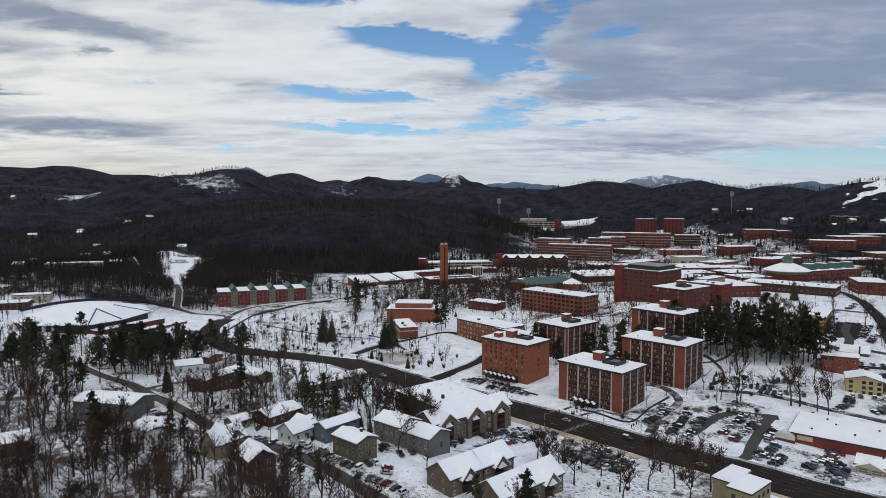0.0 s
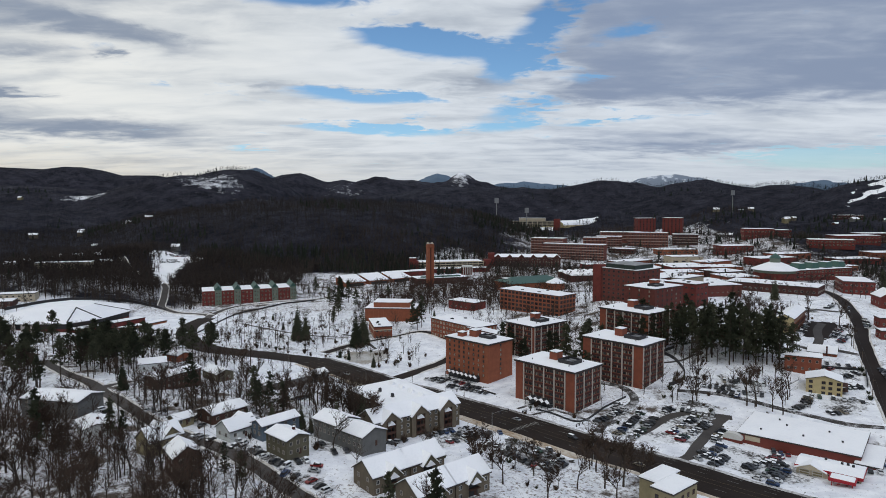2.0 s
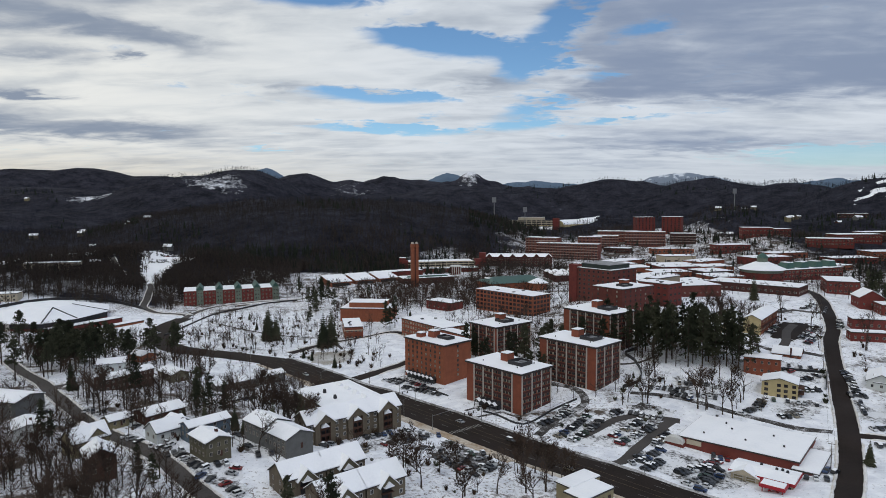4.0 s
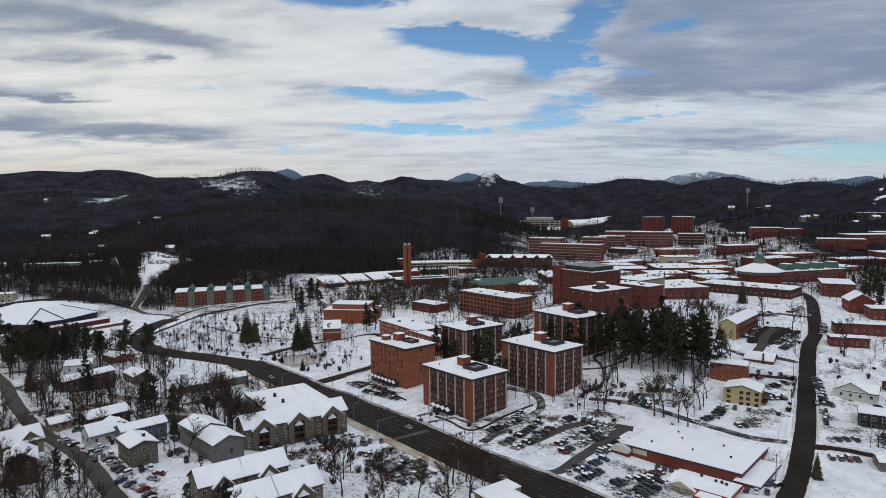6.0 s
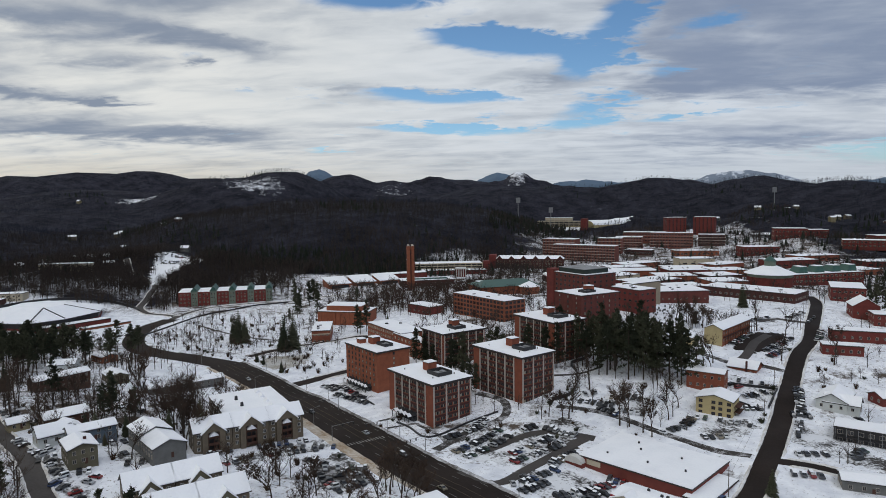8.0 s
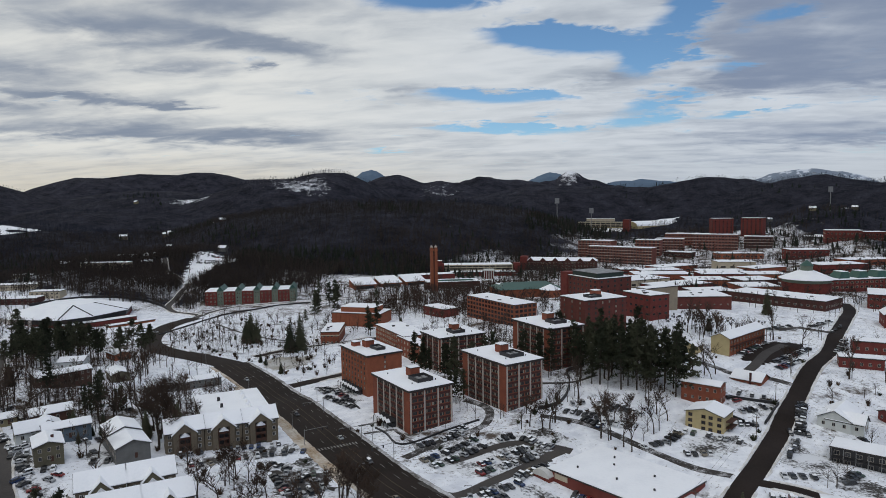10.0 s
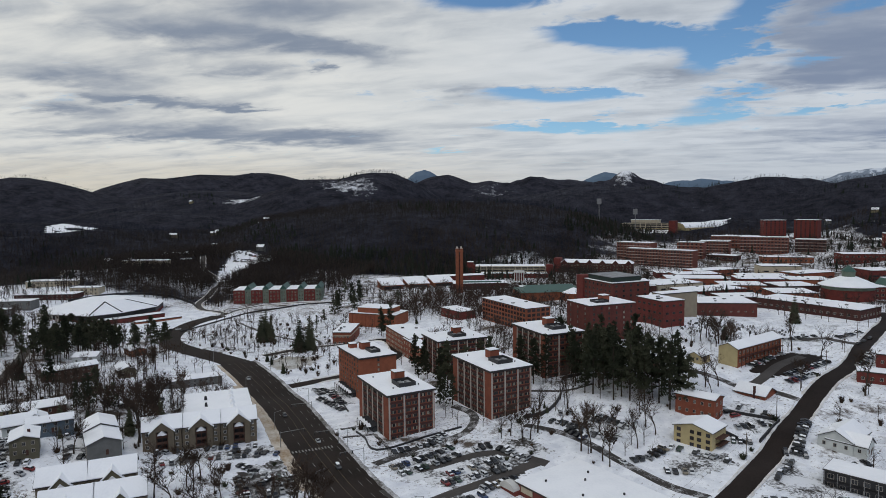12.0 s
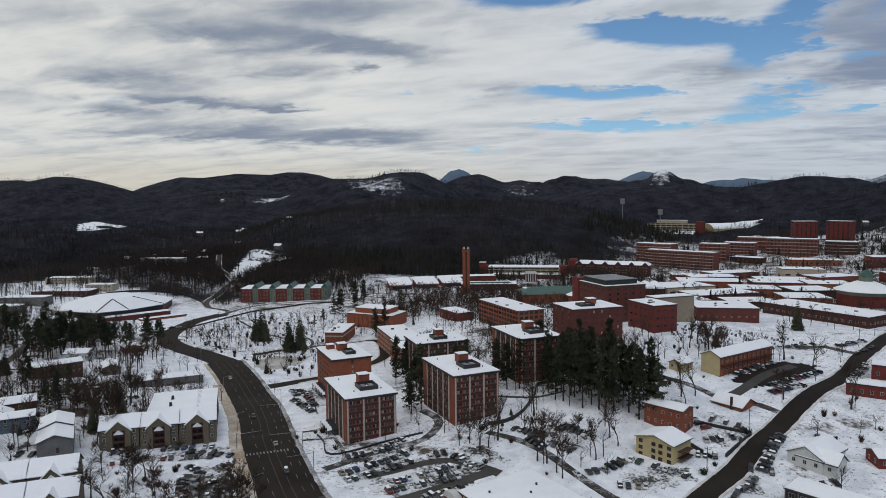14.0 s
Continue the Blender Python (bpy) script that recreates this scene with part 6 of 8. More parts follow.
# store with its bricked front and entrance arch
r = flat_block("store", (150.6, 277.8), -36.7, 45.6, 33.2, 12.4, 18.4, STORE_RED, "long red-brick store with flat snowy roof", 0, group="")
for a, b in ((8, 8), (16, 20), (24, 10), (32, 22), (38, 12), (12, 26)):
    part("vent", Shape().tube((a, b, 6.0), (a, b, 7.0), 0.4, 0.4, 8, 0, True), DARK, r)
part("sign_panel", Shape().box(3.5, -0.18, 3.2, 9.5, 0, 5.2), CREAM, r, "blank cream sign panel")
arch = Shape()
for i in range(8):
    a0, a1 = math.pi * i / 8, math.pi * (i + 1) / 8
    for y0, y1 in ((-3.0, 0.0),):
        arch.solid([(-1 - 4 * math.cos(a0), y0, 3.6 + 2.4 * math.sin(a0)), (-1 - 4 * math.cos(a1), y0, 3.6 + 2.4 * math.sin(a1)), (-1 - 4 * math.cos(a1), y1, 3.6 + 2.4 * math.sin(a1)), (-1 - 4 * math.cos(a0), y1, 3.6 + 2.4 * math.sin(a0)),
                    (-1 - 4 * math.cos(a0), y0, 3.3), (-1 - 4 * math.cos(a1), y0, 3.3)], [(0, 1, 2, 3), (4, 5, 1, 0)])
p = part("entrance_arch", arch, TRIM_WHITE, r, "white arched entrance hood")
part("entrance", Shape().box(-5, -2.6, -3, 3, 0.0, 3.5), STORE_RED, r)
flat_block("store_annex", (184, 249.5), -36.7, 9, 26, 12.5, 16.4, STORE_RED, "low service annex of the store", 0, category="store")
# red-trimmed service station
r = thing("service_station", pose(160, 246, 13.2, 0, 0, -37), "cream service station with red fascia and snowy roof", "service station")
part("wall", Shape().box(0, 0, -3, 21, 12, 3.6), CREAM, r)
part("roof_snow", Shape().solid([(-0.6, -0.7, 4.3), (21.6, -0.7, 4.3), (21.6, 12.6, 4.3), (-0.6, 12.6, 4.3), (-0.4, 6, 5.6), (21.4, 6, 5.0)], [(0, 1, 5, 4), (1, 2, 5), (2, 3, 4, 5), (3, 0, 4)]), SNOW_ROOF, r)
part("fascia", Shape().box(-0.7, -0.8, 3.2, 21.7, -0.72, 4.35).box(21.6, -0.72, 3.2, 21.7, 12.7, 4.35).box(-0.7, -0.72, 3.2, -0.62, 12.7, 4.35), AWNING_RED, r, "red roof fascia")
g = part("front_gable", Shape().solid([(-0.3, -1.6, 3.5), (9.9, -1.6, 3.5), (4.8, -1.6, 5.7), (-0.3, 0.2, 3.5), (9.9, 0.2, 3.5), (4.8, 5.0, 5.7)], [(0, 1, 2), (0, 2, 5, 3), (1, 4, 5, 2), (0, 3, 4, 1)]), CREAM, r)
part("snow_cap", Shape().solid([(-0.8, -1.9, 3.5), (4.8, -1.9, 6.0), (10.4, -1.9, 3.5), (-0.8, 0.2, 3.6), (4.8, 5.2, 6.0), (10.4, 0.2, 3.6), (-0.8, -1.9, 3.2), (4.8, -1.9, 5.7), (10.4, -1.9, 3.2)], [(0, 1, 4, 3), (1, 2, 5, 4), (6, 7, 1, 0), (7, 8, 2, 1)]), SNOW_ROOF, g)
for k in range(2):
    d = part("bay_door", Shape().box(0.9 + k * 4.4, -0.12, 0, 4.4 + k * 4.4, 0, 2.9), TRIM_WHITE, r)
    for j in range(3):
        part("door_panel", Shape().box(1.1 + k * 4.4, -0.17, 0.25 + j * 0.9, 4.2 + k * 4.4, -0.12, 0.85 + j * 0.9), SIDING_DULL, d)
part("shop_window", Shape().box(10.6, -0.12, 0.5, 20.4, 0, 2.7), GLASS, r)
for a, b in ((13.5, 7.2), (15.4, 7.6), (17.2, 6.8), (8.0, 8.5)):
    part("roof_unit", Shape().box(a, b, 4.4, a + 1.0, b + 0.9, 5.8, 0, 0.1), DARK, r)
r = thing("pump_canopy", pose(160, 246, 13.2, 0, 0, -37) @ pose(11.5, -7.6, 0), "flat red-edged pump canopy with snow on top", "canopy")
part("fascia", Shape().box(0, 0, 3.5, 8.5, 5.6, 4.6), AWNING_RED, r)
part("roof_snow", Shape().box(0.4, 0.4, 4.6, 8.1, 5.2, 4.85, 0, 0.15), SNOW_ROOF, r)
for x, y in ((1.0, 0.8), (7.5, 0.8), (1.0, 4.8), (7.5, 4.8)):
    part("post", Shape().box(x - 0.14, y - 0.14, -2, x + 0.14, y + 0.14, 3.5), AWNING_RED, r)
for x in (3.0, 5.6):
    t = thing("fuel_pump", pose(160, 246, 13.2, 0, 0, -37) @ pose(11.5 + x, -5.0, 0), "red and white fuel pump under the canopy", "fuel pump", "fuel pumps")
    part("body", Shape().box(-0.35, -0.3, -1, 0.35, 0.3, 1.6, 0, 0.04), TRIM_WHITE, t)
    part("head", Shape().box(-0.4, -0.32, 1.6, 0.4, 0.32, 2.1, 0, 0.04), AWNING_RED, t)
# houses by the street on the right
r = house("apartment_house", (221.2, 321.7), 62, 13.1, 15.9, 19.4, 27.4, 2.2, "x", SIDING_CREAM, "three-storey cream apartment house with dark window pairs", 3, 0, 0, "apartment house", frame=SIDING_BROWN, door=False)
for k in range(3):
    for y in (1.6, 5.2, 8.2, 13.8):
        part("window", window_mesh(1.5, 1.3, SIDING_BROWN, GLASS), None, r, at=on_face("v", y, 1.0 + k * 2.6, (13.1, 15.9)))
    part("stair_landing", Shape().box(3, -2.6, k * 2.6, 11, -0.0, k * 2.6 + 0.2), SIDING_BROWN, r)
house("apartment_house", (224.1, 346.1), 63, 9, 17.5, 25.0, 33.6, 1.2, "y", BRICK, "brick apartment house with snowy roof behind the cream one", 2, 2, 5, "apartment house")
house("brick_house", (248.1, 374.0), 57, 12, 14.5, 25.2, 29.0, 3.0, "y", BRICK, "small brick house with snowy roof and tall chimney", 1, 3, 3, chimney=(-0.6, 4.5))
r = house("motel", (240.1, 406.9), 54.1, 44.8, 10.4, 35.0, 43.2, 2.4, "x", BRICK_TAN, "long two-storey motel with galleries and a yellow gable end", 2, 12, 0, "motel", door=False)
part("gable_cladding", Shape().solid([(-0.12, 0, -1), (-0.12, 10.4, -1), (-0.12, 10.4, 8.2), (-0.12, 5.2, 10.5), (-0.12, 0, 8.2)], [(4, 3, 2, 1, 0)]), SIDING_CREAM, r, "pale yellow gable wall")
part("gallery", Shape().box(0.5, -1.6, 4.0, 44.3, 0, 4.2), BRICK_DARK, r)
for k in range(12):
    part("post", Shape().box(1 + k * 3.85, -1.6, -1, 1.2 + k * 3.85, -1.4, 8.0), SIDING_BROWN, r)
house("pavilion", (196.3, 385.1), 45, 10.5, 11.2, 35.0, 40.4, 1.4, "x", SIDING_BROWN, "dark house with snowy roof beside the pines", 1, 2, 2)
house("cottage", (222.7, 405.6), 59, 9.7, 7.3, 35.6, 38.6, 1.8, "x", SIDING_CREAM, "small yellow cottage with snowy roof", 1, 3, 2)
house("cottage", (271.8, 328.1), 58, 19.0, 12.5, 22.0, 26.4, 3.4, "x", SIDING_WHITE, "large white house with snowy gable roofs", 1, 5, 3)
house("cottage", (276, 326), 58, 8, 14, 22.0, 26.0, 3.0, "y", SIDING_WHITE, "white house wing with snowy gable", 1, 2, 3)
r = flat_block("motor_inn", (257.2, 306.9), -27, 34, 12.2, 16.4, 23.6, DARK, "dark two-storey gallery building with flat snowy roof", 2, 9, 3, (1.8, 1.6), frame=FRAME)
part("gallery", Shape().box(0.5, -1.4, 3.2, 33.5, 0, 3.4), DARK, r)
for k in range(9):
    part("post", Shape().box(0.5 + k * 4.1, -1.4, -2, 0.7 + k * 4.1, -1.2, 7), STEEL, r)
house("shed", (239.5, 258.5), -14, 17, 9, 16.6, 20.6, 1.0, "x", SIDING_GREY, "long grey shed with snowy roof", 1, 4, 2, "shed")
house("brick_house", (291, 337), 15, 11, 9, 23, 26.6, 1.8, "x", BRICK_RED, "small red-brick house with snowy roof", 1, 3, 2)
house("brick_house", (306, 322), 15, 12, 10, 23, 26.6, 2.2, "x", BRICK_RED, "red-brick bungalow with snowy hip roof", 1, 3, 2)
# houses beyond the arena and along the wooded slopes
rs = random.Random(5)
FARHOUSE = [(-420, 545, 60, 20), (-405, 500, 44, 16), (-470, 600, 56, 18), (-390, 585, 30, 14), (-520, 690, 70, 16), (-430, 700, 56, 14), (-380, 470, 30, 14), (-450, 450, 30, 14)]
for x, y, a, b in FARHOUSE:
    z = gz(x, y)
    flat_block("long_house", (x, y), rs.choice((14, 18, 22)), a, b, z - 0.5, z + rs.uniform(5, 8), rs.choice((CREAM, BRICK_DARK, SIDING_GREY)), "long low block with snowy roof beyond the arena", 2, int(a / 5), 3, (1.6, 1.2), group="far low blocks")
SLOPES = [(-1150, 950, 900, 1900, 12), (-520, -360, 700, 900, 9), (-760, -430, 960, 1350, 8), (500, 950, 1100, 1600, 9)]
for x0, x1, y0, y1, n in SLOPES:
    while n:
        x, y = rs.uniform(x0, x1), rs.uniform(y0, y1)
        if 60 < x < 500 and y < 1500 or abs(x) > y * 0.75 or y > 1000 and ((x + 230) / 300) ** 2 + ((y - 1250) / 250) ** 2 < 1 or ((x + 330) / 60) ** 2 + ((y - 790) / 90) ** 2 < 1:
            continue
        z = gz(x, y)
        house("hillside_house", (x, y), rs.uniform(-30, 30), rs.uniform(9, 14), rs.uniform(7, 9), z - 0.5, z + rs.uniform(3.5, 6), rs.uniform(2, 3.2), "x", rs.choice((SIDING_DULL, SIDING_TAN, SIDING_BROWN, SIDING_GREY)), "small house with snowy roof among bare woods", 1, 1, 0, "house", "hillside houses", door=False)
        n -= 1

# ---- trees ----
FOOT += [(47.9, 366.1, 45.8, 21.7, 33.9), (-346, 494, 0, 96, 108), (-212, 629, 22, 92, 30), (-22, 872, 12, 92, 34), (84, 919, -3, 92, 22), (-96, 738, 36, 75, 30), (160, 246, -37, 21, 12), (336, 652, 0, 40, 40), (5, 274, 38.6, 32, 14)]


def free(x, y, margin=2.0):
    """Whether no building or road is within margin."""
    for fx, fy, a, lu, lv in FOOT:
        dx, dy = x - fx, y - fy
        c, s = math.cos(radians(a)), math.sin(radians(a))
        u, v = dx * c + dy * s, -dx * s + dy * c
        if -margin < u < lu + margin and -margin < v < lv + margin:
            return False
    for line, w in ROADS:
        for p in line:
            if (p.x - x) ** 2 + (p.y - y) ** 2 < (w + margin) ** 2 + 4:
                return False
    return True


def in_view(x, y):
    """Whether a tree here would leave the houses behind it in sight."""
    return free(x - 5, y + 9, 0.5) and free(x - 9, y + 17, 0.0) and (y < 290 or free(x - 13, y + 26, 0.0))


def bare_tree_meshes(seed, height, spread, lite=False):
    """Trunk with limbs, and a crown of fine twigs."""
    rs = random.Random(seed)
    wood, twig = Shape(), Shape()

    def grow(p, d, length, rad, level):
        n = (3, 2, 2, 1)[level]
        for k in range(n):
            q = p + d * (length / n)
            wood.tube(p, q, rad * (1 - 0.3 * k / n), rad * (1 - 0.3 * (k + 1) / n) * 0.92, (6, 4, 3, 3)[level])
            p = q
            rad *= 0.85
            d = (d + Vector((rs.uniform(-0.16, 0.16), rs.uniform(-0.16, 0.16), rs.uniform(-0.02, 0.12)))).normalized()
            if level < 3:
                m = (2, 1, 1)[level] if k < n - 1 else (4, 3, 2)[level]
                if lite and level >= 1:
                    m = 1
                if level == 0 and k == 0:
                    m = 0
                for _ in range(m):
                    a = rs.uniform(0, 6.28)
                    side = Vector((math.cos(a), math.sin(a), 0))
                    nd = (d * rs.uniform(0.5, 0.9) + side * rs.uniform(0.5, 0.95) * spread + Vector((0, 0, 0.15))).normalized()
                    grow(p, nd, length * rs.uniform(0.42, 0.62), rad * 0.6, level + 1)
            if level >= 2:
                for _ in range((3 if level == 2 else 4) if lite else (4 if level == 2 else 6)):
                    nd = (d + Vector((rs.uniform(-0.9, 0.9), rs.uniform(-0.9, 0.9), rs.uniform(-0.2, 0.8)))).normalized()
                    e = p + nd * rs.uniform(0.8, 1.9)
                    o = nd.orthogonal().normalized() * 0.045
                    twig.face([p - o, p + o, e])
                    f = p + nd * 0.45 + Vector((rs.uniform(-0.9, 0.9), rs.uniform(-0.9, 0.9), rs.uniform(0.1, 0.9)))
                    twig.face([p + nd * 0.3 - o * 0.7, p + nd * 0.3 + o * 0.7, f])

    grow(Vector((0, 0, -0.5)), Vector((0, 0, 1)), height * 0.52, height * 0.022, 0)
    return wood.mesh("trunk", [BARK]), twig.mesh("crown", [TWIGS])


def needle_tuft(s, c, size, n, rs, flatten=0.6):
    for _ in range(n):
        a = Vector((rs.uniform(-1, 1), rs.uniform(-1, 1), rs.uniform(-1, 1) * flatten)) * size
        b = Vector((rs.uniform(-1, 1), rs.uniform(-1, 1), rs.uniform(-0.6, 0.6))) * size * 0.55
        s.face([c - a * 0.35 - b * 0.5, c - a * 0.2 + b * 0.5, c + a * 0.75])


def pine_meshes(seed, height, low):
    """A tall white pine: bare stem below, a narrow uneven crown of upswept tufts above."""
    rs = random.Random(seed)
    wood, leaf = Shape(), Shape()
    wood.tube((0, 0, -0.5), (rs.uniform(-0.3, 0.3), rs.uniform(-0.3, 0.3), height * 0.97), 0.32, 0.05, 6)
    tiers = 17
    for k in range(tiers):
        t = k / tiers
        z = height * (low + (0.97 - low) * t) + rs.uniform(-0.4, 0.4)
        reach = height * (0.185 * (1 - t) ** 0.75 + 0.025) * rs.uniform(0.6, 1.2)
        for j in range(rs.randint(3, 6)):
            a = rs.uniform(0, 6.28)
            length = reach * rs.uniform(0.5, 1.15)
            base = Vector((0, 0, z))
            tip = Vector((math.cos(a) * length, math.sin(a) * length, z + length * rs.uniform(-0.25, 0.45)))
            wood.tube(base, tip, 0.08, 0.03, 3)
            for u in (0.35, 0.62, 0.85, 1.0):
                c = base.lerp(tip, u) + Vector((rs.uniform(-0.3, 0.3), rs.uniform(-0.3, 0.3), rs.uniform(-0.3, 0.3)))
                needle_tuft(leaf, c, 1.3, 6, rs, 1.0)
    needle_tuft(leaf, Vector((0, 0, height * 0.96)), 1.0, 14, rs, 1.6)
    return wood.mesh("trunk", [BARK]), leaf.mesh("crown", [NEEDLES])


def spruce_meshes(seed, height):
    """A dense cone of drooping boughs."""
    rs = random.Random(seed)
    wood, leaf = Shape(), Shape()
    wood.tube((0, 0, -0.5), (0, 0, height), 0.28, 0.03, 6)
    tiers = 18
    for k in range(tiers):
        z = height * (0.05 + 0.93 * k / tiers)
        reach = height * 0.23 * (1 - k / tiers) ** 0.9 + 0.25
        n = 11 if k < 10 else 8
        for j in range(n):
            a = 6.28 * (j + rs.uniform(-0.3, 0.3)) / n + k
            length = reach * rs.uniform(0.75, 1.12)
            c, s = math.cos(a), math.sin(a)
            w = 0.28 * length + 0.12
            root = Vector((0, 0, z + length * 0.25))
            mid = Vector((c * length * 0.6, s * length * 0.6, z))
            tip = Vector((c * length, s * length, z - length * 0.18))
            o = Vector((-s, c, 0)) * w
            leaf.face([root, mid - o, mid + o]).face([mid - o, tip, mid + o])
            needle_tuft(leaf, mid, 0.45 * length + 0.2, 3, rs, 0.5)
    return wood.mesh("trunk", [BARK]), leaf.mesh("crown", [NEEDLES])


def shrub_mesh(seed, mat, tall=1.0):
    rs = random.Random(seed)
    s = Shape()
    for _ in range(70):
        a = rs.uniform(0, 6.28)
        r0 = rs.uniform(0, 0.3)
        p = Vector((math.cos(a) * r0, math.sin(a) * r0, -0.1))
        e = Vector((math.cos(a) * rs.uniform(0.4, 1.1), math.sin(a) * rs.uniform(0.4, 1.1), rs.uniform(0.5, 1.5) * tall))
        o = Vector((-math.sin(a), math.cos(a), 0)) * rs.uniform(0.04, 0.09)
        s.face([p - o, p + o, e])
        m = p.lerp(e, 0.6)
        s.face([m - o, m + o, m + Vector((rs.uniform(-0.5, 0.5), rs.uniform(-0.5, 0.5), 0.5))])
    return s.mesh("shrub", [mat])


BARE = [bare_tree_meshes(20 + i, h, sp) for i, (h, sp) in enumerate(((15, 0.62), (17, 0.5), (13, 0.75), (16, 0.58), (12, 0.8)))]
PINES = [pine_meshes(40 + i, h, 0.17 + 0.03 * i) for i, h in enumerate((23, 26, 20, 24, 22))]
GROVE = [pine_meshes(50 + i, h, 0.40 + 0.05 * i) for i, h in enumerate((22, 25, 23))]
SPRUCES = [spruce_meshes(60 + i, h) for i, h in enumerate((16, 13))]
SHRUBS = [shrub_mesh(80 + i, m, t) for i, (m, t) in enumerate(((BUSH, 1.0), (TWIGS, 1.5), (NEEDLES, 0.8)))]
TREE_TEXT = {"bare_tree": "leafless deciduous tree standing in snow", "pine_tree": "tall dark evergreen pine standing in snow", "spruce_tree": "dense conical spruce standing in snow"}


def plant(kind, x, y, scale, rs, group=""):
    protos = {"bare_tree": BARE, "pine_tree": PINES, "spruce_tree": SPRUCES}[kind]
    wood, crown = rs.choice(GROVE if group == "roadside pines" else protos)
    k = scale * rs.uniform(0.85, 1.15)
    t = thing(kind, pose(x, y, gz(x, y), 0, 0, rs.uniform(0, 360)) @ Matrix.Scale(k, 4), TREE_TEXT[kind], "tree", group)
    part("trunk", wood, None, t)
    part("crown", crown, None, t)
    return t


def bush(x, y, size, rs, kind=None):
    i = rs.randrange(2) if kind is None else kind
    ob = new("shrub", SHRUBS[i])
    ob.matrix_basis = pose(x, y, gz(x, y), 0, 0, rs.uniform(0, 360)) @ Matrix.Scale(size, 4)
    tagged(ob, ("low brown leafless shrub in snow", "thin bare twiggy shrub in snow", "small dark evergreen bush in snow")[i], "shrub", "shrubs")


rs = random.Random(77)
# dark pines on the slope behind the towers and by the cream apartments
for x, y in ((157, 396), (162, 378), (167, 369), (172, 366), (174, 374), (178, 377), (182, 369), (187, 374), (192, 374), (198, 369), (201, 359), (206, 363), (193, 365), (165, 410), (209, 374), (165, 399), (170, 388), (178, 382), (181, 360), (188, 360), (207, 356), (213, 357),
             (172, 404), (180, 394), (188, 388), (160, 384), (168, 380), (176, 370), (184, 364), (190, 380), (196, 376), (203, 366), (210, 366), (166, 392), (174, 398), (183, 384), (195, 358), (176, 388), (150, 416), (147, 384), (139, 382), (130, 396), (108, 392), (112, 400), (104, 378), (116, 384)):
    plant("pine_tree", x + rs.uniform(-1, 1), y + rs.uniform(-1, 1), 1.2, rs, "hillside pines")
for x, y, k in ((-91, 614, 0.75), (-84, 606, 0.8), (-78, 590, 0.7), (-75, 576, 0.75), (-76, 559, 0.5), (-73, 540, 0.45), (-82, 628, 0.9), (-76, 634, 0.95), (-89, 660, 0.9), (-62, 592, 0.75), (-5, 520, 0.8), (-1, 514, 0.75), (2, 522, 0.8), (-37, 638, 0.6), (60, 420, 0.75), (65, 424, 0.8), (89, 384, 0.95), (94, 378, 1.0), (86, 390, 0.85), (-30, 690, 0.8), (-120, 690, 0.8)):
    if free(x, y, 0.5):
        plant("pine_tree", x, y, k * 1.25, rs, "park pines")
for x, y in ((100, 352), (103, 357), (96, 358), (73, 405), (70, 398), (110, 368), (118, 372), (124, 378), (66, 418), (185, 432), (176, 428), (130, 430), (137, 436)):
    plant("pine_tree", x, y, 0.85, rs, "campus pines")
for x, y in ((-174, 366), (-167, 369), (-151, 357), (-185, 402), (-177, 405), (-154, 403), (-173, 357), (-148, 416), (-185, 424), (-226, 389), (-220, 339), (-193, 318), (-177, 313), (-190, 379), (-169, 372), (-177, 395), (-149, 396), (-139, 436), (-195, 365), (-215, 365), (-150, 452), (-160, 430), (-204, 410), (-210, 430), (-222, 450), (-236, 420), (-136, 402), (-128, 412), (-240, 360), (-200, 340), (-192, 412), (-198, 396), (-182, 388), (-170, 414), (-164, 396), (-158, 412), (-204, 424), (-188, 436), (-172, 428), (-160, 444), (-230, 440), (-250, 450), (-262, 430), (-270, 460), (-244, 470), (-216, 466), (-140, 448), (-132, 426), (-285, 445), (-300, 465), (-236, 352), (-228, 402), (-214, 384), (-206, 376), (-166, 384), (-158, 376), (-250, 338), (-232, 330), (-182, 340), (-168, 344)):
    if free(x, y, 1.0) and not (y > 425 and x < -170):
        plant("pine_tree", x, y, 1.05, rs, "roadside pines")
n = 0
while n < 46:
    x, y = rs.uniform(-268, -152), rs.uniform(340, 428)
    if free(x, y, 1.5):
        plant("pine_tree", x, y, rs.uniform(0.85, 1.05), rs, "roadside pines")
        n += 1
for x, y, k in ((-90, 483, 1.8), (-84, 487, 1.7), (-41, 456, 1.9), (-45, 462, 1.7), (-37, 464, 1.8), (-91, 491, 1.6), (-47, 424, 0.5), (-40, 418, 0.45), (-22, 403, 0.5), (-129, 558, 0.6), (11, 558, 0.5), (-147, 275, 1.1), (-137, 318, 1.0), (-35, 266, 0.8), (-30, 262, 0.6), (-26, 259, 0.55), (-46, 262, 0.9), (214, 252, 0.7), (-22, 276, 1.0), (-12, 284, 1.1), (290, 535, 1.3), (-110, 520, 0.5), (-60, 478, 0.3), (-104, 490, 0.35), (240, 470, 0.9)):
    if free(x, y, 0.5):
        plant("spruce_tree", x, y, k, rs, "spruces")
for x, y, k in ((232, 317, 2.2), (249, 352, 2.4), (236, 325, 1.4), (246, 345, 1.4), (141, 336, 2.4)):
    bush(x, y, k, rs, 2)
for x, y in ((146, 345), (149, 341), (152, 347), (150, 352)):
    plant("spruce_tree", x, y, 0.28, rs, "young spruces")
